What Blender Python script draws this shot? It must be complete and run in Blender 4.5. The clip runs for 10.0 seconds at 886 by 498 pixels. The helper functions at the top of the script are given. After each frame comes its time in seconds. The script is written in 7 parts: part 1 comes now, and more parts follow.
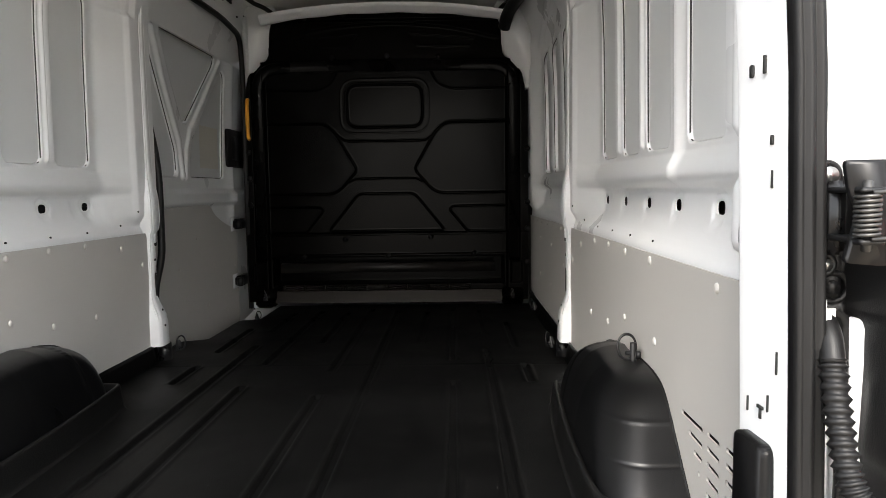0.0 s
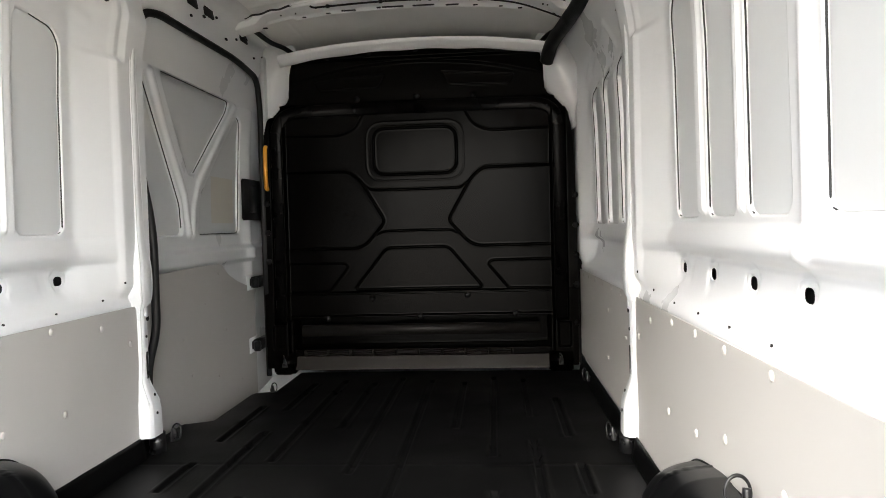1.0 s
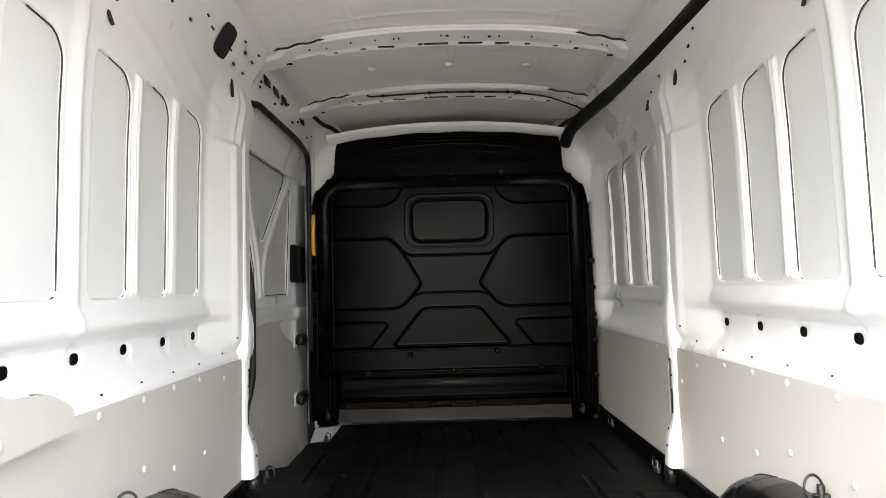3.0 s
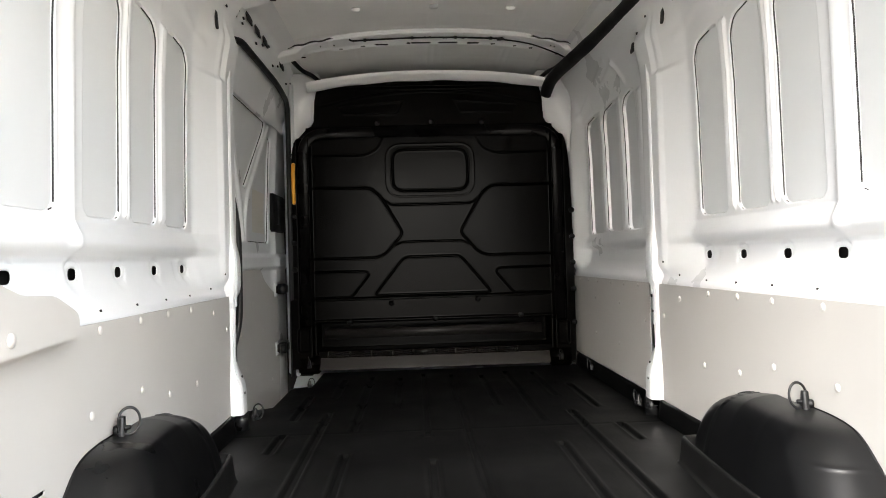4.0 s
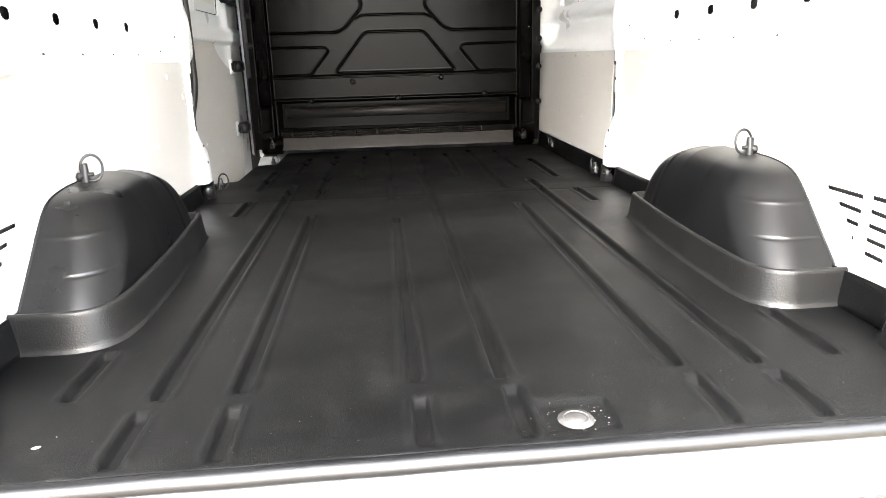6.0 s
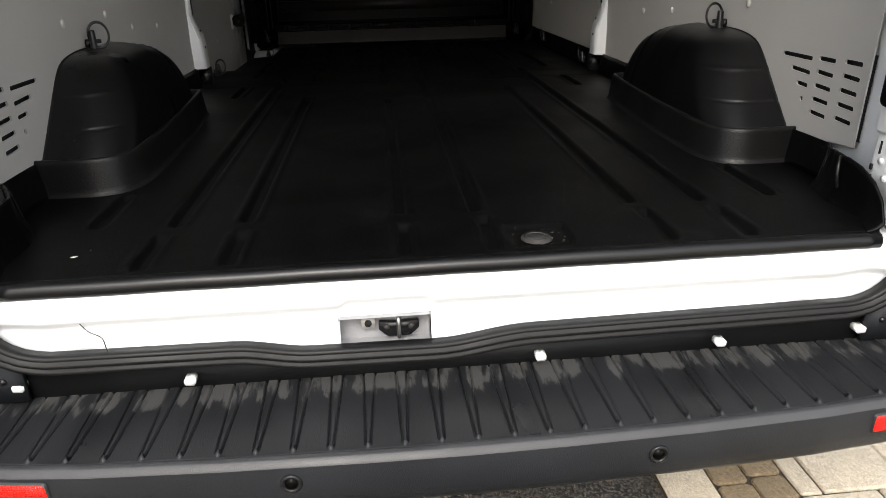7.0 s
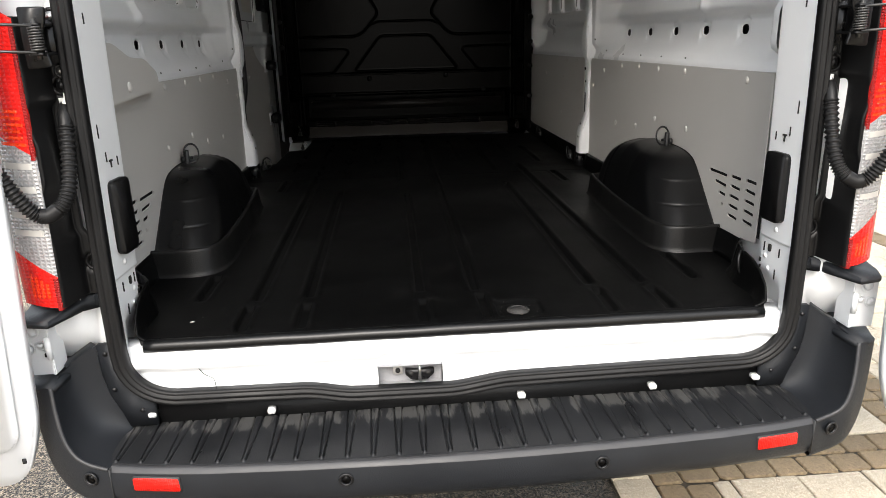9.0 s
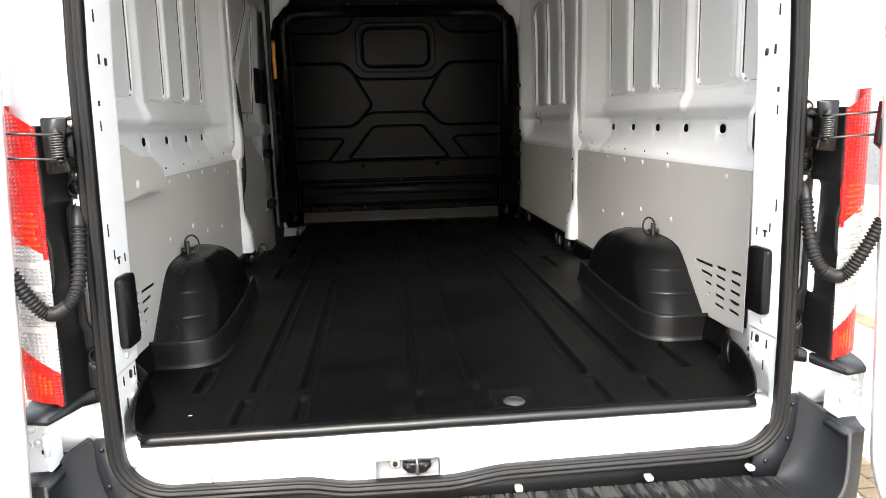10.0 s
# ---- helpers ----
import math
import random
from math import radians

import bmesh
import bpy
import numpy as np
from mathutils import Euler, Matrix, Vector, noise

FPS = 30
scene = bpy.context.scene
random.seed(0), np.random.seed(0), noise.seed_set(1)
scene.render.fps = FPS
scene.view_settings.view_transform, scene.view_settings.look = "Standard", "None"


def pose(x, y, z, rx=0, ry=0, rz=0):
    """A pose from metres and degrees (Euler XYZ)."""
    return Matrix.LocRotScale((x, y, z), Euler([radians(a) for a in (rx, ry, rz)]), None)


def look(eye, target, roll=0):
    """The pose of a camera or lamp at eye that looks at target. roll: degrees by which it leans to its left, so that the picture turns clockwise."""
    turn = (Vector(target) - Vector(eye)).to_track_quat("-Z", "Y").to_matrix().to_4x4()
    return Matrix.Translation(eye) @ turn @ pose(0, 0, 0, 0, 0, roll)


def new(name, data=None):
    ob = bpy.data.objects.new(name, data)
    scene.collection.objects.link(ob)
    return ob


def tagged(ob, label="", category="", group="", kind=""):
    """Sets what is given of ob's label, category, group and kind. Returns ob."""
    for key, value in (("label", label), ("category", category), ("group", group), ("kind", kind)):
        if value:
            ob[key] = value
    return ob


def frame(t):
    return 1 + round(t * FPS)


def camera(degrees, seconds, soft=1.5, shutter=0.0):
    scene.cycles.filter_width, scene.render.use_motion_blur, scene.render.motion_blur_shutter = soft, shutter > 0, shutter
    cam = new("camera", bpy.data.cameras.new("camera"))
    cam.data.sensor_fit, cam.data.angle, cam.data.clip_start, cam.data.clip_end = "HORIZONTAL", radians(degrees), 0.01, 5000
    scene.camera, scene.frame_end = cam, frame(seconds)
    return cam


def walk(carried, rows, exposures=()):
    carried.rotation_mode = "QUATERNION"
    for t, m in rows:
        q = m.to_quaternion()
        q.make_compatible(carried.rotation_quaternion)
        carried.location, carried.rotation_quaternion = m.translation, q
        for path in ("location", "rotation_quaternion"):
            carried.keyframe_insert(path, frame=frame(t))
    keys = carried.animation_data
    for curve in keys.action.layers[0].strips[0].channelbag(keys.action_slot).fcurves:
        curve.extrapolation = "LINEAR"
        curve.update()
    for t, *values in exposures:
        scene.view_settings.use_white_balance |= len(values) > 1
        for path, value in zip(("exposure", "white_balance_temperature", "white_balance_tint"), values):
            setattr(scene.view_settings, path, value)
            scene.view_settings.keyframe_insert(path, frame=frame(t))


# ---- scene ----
cam = camera(67.4, 10.0, 0.8)
PATH = [
    (0, (0.372, -0.759, 1.379), (0.336, 1.232, 1.199), -0.8),
    (0.5, (0.365, -0.534, 1.409), (0.262, 1.456, 1.232), -1.4),
    (1, (0.377, -0.343, 1.468), (0.223, 1.65, 1.395), -1.6),
    (1.5, (0.322, -0.377, 1.482), (0.151, 1.616, 1.459), -1.7),
    (2, (0.227, -0.527, 1.472), (0.105, 1.468, 1.51), -1.6),
    (2.5, (0.107, -0.657, 1.491), (0.016, 1.339, 1.577), -1.6),
    (2.7, (0.039, -0.704, 1.498), (-0.019, 1.292, 1.6), -1.6),
    (3.8, (-0.115, -0.752, 1.366), (-0.036, 1.244, 1.481), -1.5),
    (4, (-0.123, -0.742, 1.351), (-0.034, 1.255, 1.375), -1.6),
    (4.5, (-0.131, -0.721, 1.316), (-0.028, 1.265, 1.108), -1.6),
    (5, (-0.122, -0.722, 1.292), (-0.01, 1.237, 0.901), -1.6),
    (5.2, (-0.119, -0.725, 1.284), (-0.001, 1.218, 0.828), -1.6),
    (6.3, (-0.116, -0.813, 1.185), (0.068, 1.084, 0.579), -1.5),
    (6.5, (-0.117, -0.842, 1.157), (0.071, 1.038, 0.5), -1.4),
    (7, (-0.103, -0.962, 1.145), (0.056, 0.866, 0.351), -1.4),
    (7.5, (-0.083, -1.105, 1.147), (0.033, 0.701, 0.295), -1.3),
    (8, (-0.101, -1.202, 1.174), (0.013, 0.587, 0.288), -1.4),
    (8.5, (-0.135, -1.297, 1.262), (-0.009, 0.543, 0.49), -1.5),
    (9, (-0.136, -1.386, 1.331), (0.004, 0.515, 0.727), -1.5),
    (9.5, (-0.141, -1.431, 1.37), (0.019, 0.505, 0.893), -1.5),
    (10, (-0.155, -1.421, 1.378), (0.027, 0.534, 1.0), -1.4),
]
EXPOSURE = [(0, 2.32), (0.5, 2.82), (1, 3.26), (1.5, 3.7), (2, 3.75), (2.5, 3.54), (4, 3.32), (4.5, 3.97), (5, 4.68), (5.2, 4.83), (6.3, 4.9), (6.5, 4.12), (6.9, 1.77), (7.0, 1.24), (7.2, 0.82), (7.5, 0.32), (8, 0.32), (8.5, 0.5), (9, 1.42), (9.5, 2.02), (10, 2.44)]
walk(cam, [(t, look(eye, target, roll)) for t, eye, target, roll in PATH], EXPOSURE)

# ==== world and light ====
SUN_EL, SUN_ROT = 42.1, 187.8
world = bpy.data.worlds.new("overcast_sky")
scene.world = world
world.use_nodes = True
wn = world.node_tree
sky = wn.nodes.new("ShaderNodeTexSky")
sky.sky_type = "NISHITA"
sky.sun_disc = False
sky.sun_elevation = radians(SUN_EL)
sky.sun_rotation = radians(SUN_ROT)
sky.dust_density = 6.0
sky.air_density = 1.2
sky.ozone_density = 0.6
haze = wn.nodes.new("ShaderNodeMix")
haze.data_type = "RGBA"
haze.inputs["Factor"].default_value = 0.6
haze.inputs["B"].default_value = (8.7, 9.1, 9.5, 1)
wn.links.new(sky.outputs["Color"], haze.inputs["A"])
wn.links.new(haze.outputs["Result"], wn.nodes["Background"].inputs["Color"])
wn.nodes["Background"].inputs["Strength"].default_value = 0.12
sun_data = bpy.data.lights.new("sun", "SUN")
sun_data.energy = 1.3
sun_data.angle = radians(25)
sun_data.color = (1.0, 0.98, 0.955)
sun = new("sun", sun_data)
sun.matrix_world = look((-1.1, -8, 7.3), (0, 0, 0))

# ==== materials ====


def material(name, base, rough=0.5, metal=0.0, vary=0.12, scale=6.0, grain=0.0, grain_scale=300.0, rough_vary=0.1, coat=0.0, spec=0.5, stretch=(1, 1, 1), dirt=None, dirt_amount=0.0, dirt_scale=9.0, island=0.0, per_object=0.0, bump_mid=0.0, dirt_y=None, dirt_edge=(0.5, 0.75)):
    """Base colour varied at two scales, roughness variation and fine relief, in metres."""
    m = bpy.data.materials.new(name)
    m.use_nodes = True
    nt = m.node_tree
    n, l = nt.nodes, nt.links
    b = n["Principled BSDF"]
    b.inputs["Metallic"].default_value = metal
    b.inputs["Specular IOR Level"].default_value = spec
    b.inputs["Coat Weight"].default_value = coat
    b.inputs["Coat Roughness"].default_value = 0.08
    co = n.new("ShaderNodeTexCoord")
    mp = n.new("ShaderNodeMapping")
    mp.inputs["Scale"].default_value = stretch
    l.new(co.outputs["Object"], mp.inputs["Vector"])
    big = n.new("ShaderNodeTexNoise")
    big.inputs["Scale"].default_value = scale
    big.inputs["Detail"].default_value = 5
    l.new(mp.outputs["Vector"], big.inputs["Vector"])
    fine = n.new("ShaderNodeTexNoise")
    fine.inputs["Scale"].default_value = grain_scale
    fine.inputs["Detail"].default_value = 3
    l.new(mp.outputs["Vector"], fine.inputs["Vector"])
    add = n.new("ShaderNodeMath")
    add.operation = "MULTIPLY_ADD"
    add.inputs[1].default_value = 0.35
    l.new(fine.outputs["Fac"], add.inputs[0])
    l.new(big.outputs["Fac"], add.inputs[2])
    val = n.new("ShaderNodeMapRange")
    val.inputs["From Min"].default_value = 0.35
    val.inputs["From Max"].default_value = 1.0
    val.inputs["To Min"].default_value = 1 - vary
    val.inputs["To Max"].default_value = 1 + vary
    l.new(add.outputs[0], val.inputs["Value"])
    hsv = n.new("ShaderNodeHueSaturation")
    hsv.inputs["Color"].default_value = (*base, 1)
    value = val.outputs["Result"]
    for amount, node, socket in ((island, "ShaderNodeNewGeometry", "Random Per Island"), (per_object, "ShaderNodeObjectInfo", "Random")):
        if amount:
            src = n.new(node)
            r = n.new("ShaderNodeMapRange")
            r.inputs["To Min"].default_value = 1 - amount
            r.inputs["To Max"].default_value = 1 + amount
            l.new(src.outputs[socket], r.inputs["Value"])
            mul = n.new("ShaderNodeMath")
            mul.operation = "MULTIPLY"
            l.new(value, mul.inputs[0])
            l.new(r.outputs["Result"], mul.inputs[1])
            value = mul.outputs[0]
    l.new(value, hsv.inputs["Value"])
    colour = hsv.outputs["Color"]
    if dirt:
        dn = n.new("ShaderNodeTexNoise")
        dn.inputs["Scale"].default_value = dirt_scale
        dn.inputs["Detail"].default_value = 8
        dn.inputs["Roughness"].default_value = 0.7
        l.new(mp.outputs["Vector"], dn.inputs["Vector"])
        dr = n.new("ShaderNodeMapRange")
        dr.inputs["From Min"].default_value = dirt_edge[0]
        dr.inputs["From Max"].default_value = dirt_edge[1]
        dr.inputs["To Max"].default_value = dirt_amount
        height = dn.outputs["Fac"]
        if dirt_y:
            # the dirt thins out along the depth of the thing
            sx = n.new("ShaderNodeSeparateXYZ")
            l.new(co.outputs["Object"], sx.inputs["Vector"])
            fade = n.new("ShaderNodeMapRange")
            fade.inputs["From Min"].default_value = dirt_y[0]
            fade.inputs["From Max"].default_value = dirt_y[1]
            fade.inputs["To Min"].default_value = -0.4
            fade.inputs["To Max"].default_value = 0.06
            l.new(sx.outputs["Y"], fade.inputs["Value"])
            more = n.new("ShaderNodeMath")
            l.new(height, more.inputs[0])
            l.new(fade.outputs["Result"], more.inputs[1])
            height = more.outputs[0]
        l.new(height, dr.inputs["Value"])
        mix = n.new("ShaderNodeMix")
        mix.data_type = "RGBA"
        mix.inputs["B"].default_value = (*dirt, 1)
        l.new(dr.outputs["Result"], mix.inputs["Factor"])
        l.new(colour, mix.inputs["A"])
        colour = mix.outputs["Result"]
    l.new(colour, b.inputs["Base Color"])
    rr = n.new("ShaderNodeMapRange")
    rr.inputs["From Min"].default_value = 0.3
    rr.inputs["From Max"].default_value = 0.7
    rr.inputs["To Min"].default_value = max(0.02, rough - rough_vary)
    rr.inputs["To Max"].default_value = min(1, rough + rough_vary)
    l.new(big.outputs["Fac"], rr.inputs["Value"])
    l.new(rr.outputs["Result"], b.inputs["Roughness"])
    last = None
    for strength, tex, dist in ((bump_mid, big, 0.01), (grain, fine, 0.0012)):
        if strength:
            bp = n.new("ShaderNodeBump")
            bp.inputs["Strength"].default_value = strength
            bp.inputs["Distance"].default_value = dist
            l.new(tex.outputs["Fac"], bp.inputs["Height"])
            if last:
                l.new(last.outputs["Normal"], bp.inputs["Normal"])
            last = bp
    if last:
        l.new(last.outputs["Normal"], b.inputs["Normal"])
    return m


WHITE = material("white_body_paint", (0.71, 0.722, 0.734), 0.32, vary=0.03, scale=3, grain=0.05, grain_scale=900, rough_vary=0.06, coat=0.25)
ROOFSKIN = material("primed_roof_sheet", (0.80, 0.805, 0.80), 0.5, vary=0.08, scale=4, grain=0.06, grain_scale=700)
SKIN = material("shaded_panel_skin", (0.61, 0.625, 0.632), 0.48, vary=0.03, scale=4, grain=0.04, grain_scale=700)
BOARD = material("grey_lining_board", (0.435, 0.423, 0.402), 0.55, vary=0.05, scale=5, grain=0.12, grain_scale=1100, rough_vary=0.08)
STUD = material("pale_grey_fastener", (0.47, 0.455, 0.43), 0.4, vary=0.05)
LINER = material("black_floor_liner", (0.0016, 0.00165, 0.00172), 0.42, vary=0.3, scale=3.5, grain=0.5, grain_scale=420, rough_vary=0.09, spec=0.115, dirt=(0.0098, 0.0095, 0.0092), dirt_amount=0.33, dirt_scale=17)
TRAY = material("grained_black_tray_plastic", (0.005, 0.005, 0.005), 0.36, vary=0.25, scale=8, grain=0.6, grain_scale=280, rough_vary=0.06, spec=0.26)
ARCH = material("black_wheel_arch_plastic", (0.0021, 0.0022, 0.0025), 0.31, vary=0.2, scale=5, grain=0.16, grain_scale=520, rough_vary=0.04, spec=0.34)
BULK = material("black_bulkhead_plastic", (0.0009, 0.0007, 0.0005), 0.21, vary=0.25, scale=3, grain=0.12, grain_scale=500, rough_vary=0.05, spec=0.044)
GROOVE = material("black_rubber_mastic", (0.012, 0.012, 0.012), 0.6, vary=0.2)
RUBBER = material("black_rubber_seal", (0.0075, 0.0075, 0.0078), 0.5, vary=0.2, scale=10, grain=0.2, grain_scale=600, spec=0.25)
BUMPER = material("dark_grey_bumper_plastic", (0.0115, 0.0128, 0.0153), 0.46, vary=0.2, scale=6, grain=0.45, grain_scale=650, rough_vary=0.1, spec=0.28)
WETSTEP = material("wet_dusty_bumper_step", (0.0125, 0.0130, 0.0142), 0.40, vary=0.3, scale=14, grain=0.3, grain_scale=500, rough_vary=0.14, spec=0.28, stretch=(1.0, 0.22, 1), dirt=(0.058, 0.057, 0.055), dirt_amount=0.8, dirt_scale=34, dirt_y=(-0.15, -0.045), dirt_edge=(0.53, 0.58))
ALU = material("worn_grey_sill_strip", (0.0105, 0.0092, 0.0078), 0.42, vary=0.45, scale=9, grain=0.2, stretch=(0.3, 1, 1), spec=0.10, dirt=(0.03, 0.025, 0.02), dirt_amount=0.4, dirt_scale=12)
SPRINGSTEEL = material("dull_spring_steel", (0.07, 0.069, 0.067), 0.4, metal=0.8, vary=0.2, scale=40)
STEEL = material("zinc_steel", (0.45, 0.45, 0.445), 0.35, metal=1.0, vary=0.15, scale=30)
DARKSTEEL = material("black_coated_steel", (0.0075, 0.0075, 0.008), 0.35, metal=0.0, vary=0.2, scale=30, spec=0.35)
ZINC = material("dull_primed_steel", (0.30, 0.30, 0.31), 0.5, vary=0.2, scale=30, grain=0.15)
BOLTGREY = material("dull_grey_bolt", (0.03, 0.029, 0.028), 0.6, vary=0.3, scale=60, spec=0.25)
YELLOW = material("amber_yellow_handle", (0.75, 0.33, 0.02), 0.4, vary=0.08)
BLACKTRIM = material("satin_black_trim", (0.005, 0.005, 0.0053), 0.4, vary=0.2, scale=8, grain=0.3, grain_scale=600, spec=0.25)
NYLON = material("white_nylon_clip", (0.8, 0.8, 0.78), 0.4, vary=0.04)
SMOOTHBLACK = material("shade_and_sensor_black", (0.0022, 0.002, 0.002), 0.3, vary=0.2, scale=8, grain=0.1, grain_scale=600, spec=0.08)
DUST = material("pale_dust", (0.14, 0.13, 0.115), 0.8, vary=0.3, scale=60)
GRILLE = material("dark_grey_grille_plastic", (0.008, 0.0074, 0.0068), 0.42, vary=0.2, scale=12, grain=0.2, grain_scale=500, spec=0.14)
BEIGE = material("beige_cavity_label", (0.60, 0.58, 0.52), 0.5, vary=0.06)


def stone_material(name, dark, pale, cell, contrast, rough, tone=0.15, per_object=0.0, bump=0.8, gap=0.5, darken=None):
    """Aggregate: each stone its own shade, with relief between the stones and broad stains."""
    m = bpy.data.materials.new(name)
    m.use_nodes = True
    n, l = m.node_tree.nodes, m.node_tree.links
    p = n["Principled BSDF"]
    p.inputs["Roughness"].default_value = rough
    co = n.new("ShaderNodeTexCoord")
    wob = n.new("ShaderNodeTexNoise")
    wob.inputs["Scale"].default_value = cell * 0.7
    l.new(co.outputs["Object"], wob.inputs["Vector"])
    mixv = n.new("ShaderNodeMix")
    mixv.data_type = "RGBA"
    mixv.blend_type = "LINEAR_LIGHT"
    mixv.inputs["Factor"].default_value = 0.012
    l.new(co.outputs["Object"], mixv.inputs["A"])
    l.new(wob.outputs["Color"], mixv.inputs["B"])
    vor = n.new("ShaderNodeTexVoronoi")
    vor.inputs["Scale"].default_value = cell
    l.new(mixv.outputs["Result"], vor.inputs["Vector"])
    sep = n.new("ShaderNodeSeparateColor")
    l.new(vor.outputs["Color"], sep.inputs["Color"])
    ramp = n.new("ShaderNodeMapRange")
    ramp.inputs["From Min"].default_value = 1 - contrast
    ramp.inputs["From Max"].default_value = 1.0
    l.new(sep.outputs["Red"], ramp.inputs["Value"])
    big = n.new("ShaderNodeTexNoise")
    big.inputs["Scale"].default_value = 3.0
    big.inputs["Detail"].default_value = 6
    l.new(co.outputs["Object"], big.inputs["Vector"])
    mix = n.new("ShaderNodeMix")
    mix.data_type = "RGBA"
    mix.inputs["A"].default_value = (*dark, 1)
    mix.inputs["B"].default_value = (*pale, 1)
    l.new(ramp.outputs["Result"], mix.inputs["Factor"])
    stain = n.new("ShaderNodeMapRange")
    stain.inputs["From Min"].default_value = 0.3
    stain.inputs["From Max"].default_value = 0.7
    stain.inputs["To Min"].default_value = 1 - tone
    stain.inputs["To Max"].default_value = 1 + tone
    l.new(big.outputs["Fac"], stain.inputs["Value"])
    value = stain.outputs["Result"]
    if per_object:
        info = n.new("ShaderNodeObjectInfo")
        r = n.new("ShaderNodeMapRange")
        r.inputs["To Min"].default_value = 1 - per_object
        r.inputs["To Max"].default_value = 1 + per_object
        l.new(info.outputs["Random"], r.inputs["Value"])
        mul = n.new("ShaderNodeMath")
        mul.operation = "MULTIPLY"
        l.new(value, mul.inputs[0])
        l.new(r.outputs["Result"], mul.inputs[1])
        value = mul.outputs[0]
    # bitumen or cement in the gaps between the stones
    gapr = n.new("ShaderNodeMapRange")
    gapr.inputs["From Min"].default_value = 0.33
    gapr.inputs["From Max"].default_value = 0.62
    gapr.inputs["To Min"].default_value = 1.0
    gapr.inputs["To Max"].default_value = 1 - gap
    l.new(vor.outputs["Distance"], gapr.inputs["Value"])
    mg = n.new("ShaderNodeMath")
    mg.operation = "MULTIPLY"
    l.new(value, mg.inputs[0])
    l.new(gapr.outputs["Result"], mg.inputs[1])
    value = mg.outputs[0]
    if darken:
        # darker towards the right, with a ragged edge
        sx = n.new("ShaderNodeSeparateXYZ")
        l.new(co.outputs["Object"], sx.inputs["Vector"])
        ra = n.new("ShaderNodeMath")
        ra.operation = "MULTIPLY_ADD"
        ra.inputs[1].default_value = 0.5
        l.new(big.outputs["Fac"], ra.inputs[0])
        l.new(sx.outputs["X"], ra.inputs[2])
        dm = n.new("ShaderNodeMapRange")
        dm.inputs["From Min"].default_value = darken[0]
        dm.inputs["From Max"].default_value = darken[1]
        dm.inputs["To Min"].default_value = 1.0
        dm.inputs["To Max"].default_value = darken[2]
        l.new(ra.outputs[0], dm.inputs["Value"])
        md = n.new("ShaderNodeMath")
        md.operation = "MULTIPLY"
        l.new(value, md.inputs[0])
        l.new(dm.outputs["Result"], md.inputs[1])
        value = md.outputs[0]
    hsv = n.new("ShaderNodeHueSaturation")
    l.new(mix.outputs["Result"], hsv.inputs["Color"])
    l.new(value, hsv.inputs["Value"])
    l.new(hsv.outputs["Color"], p.inputs["Base Color"])
    bp = n.new("ShaderNodeBump")
    bp.invert = True
    bp.inputs["Strength"].default_value = bump
    bp.inputs["Distance"].default_value = 0.5 / cell
    l.new(vor.outputs["Distance"], bp.inputs["Height"])
    l.new(bp.outputs["Normal"], p.inputs["Normal"])
    return m


ASPHALT = stone_material("coarse_asphalt", (0.225, 0.175, 0.12), (0.68, 0.55, 0.40), 128, 1.0, 0.55, 0.2, bump=1.0, gap=0.97, darken=(-0.50, 0.34, 0.20))
PALEPAVE = stone_material("pale_granite_paver", (0.42, 0.345, 0.245), (0.86, 0.76, 0.60), 300, 1.0, 0.85, 0.15, 0.10, 0.7, gap=0.45)
BROWNPAVE = stone_material("brown_concrete_sett", (0.155, 0.110, 0.062), (0.34, 0.25, 0.145), 260, 1.0, 0.85, 0.2, 0.18, 0.7, gap=0.4)
JOINT = material("sandy_joint", (0.035, 0.027, 0.017), 0.9, vary=0.5, scale=40, grain=1.0, grain_scale=300)
EDGELIGHT = material("painted_highlight_edge", (0.034, 0.034, 0.036), 0.45, vary=0.25, scale=9, grain=0.3, grain_scale=600, spec=0.4)
# dark fill that paints the shade in holes, slots and cavities
SHADEFILL = material("dark_shade_fill", (0.02, 0.02, 0.02), 0.7, vary=0.2, spec=0.2)


def lens_material(name, base, rib, rough=0.12, metal=0.0, coat=0.25):
    m = material(name, base, rough, metal=metal, vary=0.12, scale=30, rough_vary=0.04, coat=coat, spec=0.25)
    nt = m.node_tree
    n, l = nt.nodes, nt.links
    co = n.new("ShaderNodeTexCoord")
    w = n.new("ShaderNodeTexWave")
    w.bands_direction = "Z"
    w.inputs["Scale"].default_value = rib
    w2 = n.new("ShaderNodeTexWave")
    w2.bands_direction = "X"
    w2.inputs["Scale"].default_value = rib * 0.8
    for k in (w, w2):
        l.new(co.outputs["Object"], k.inputs["Vector"])
    mx = n.new("ShaderNodeMath")
    mx.operation = "MAXIMUM"
    l.new(w.outputs["Fac"], mx.inputs[0])
    l.new(w2.outputs["Fac"], mx.inputs[1])
    bp = n.new("ShaderNodeBump")
    bp.inputs["Strength"].default_value = 0.5
    bp.inputs["Distance"].default_value = 0.003
    l.new(mx.outputs[0], bp.inputs["Height"])
    l.new(bp.outputs["Normal"], n["Principled BSDF"].inputs["Normal"])
    return m


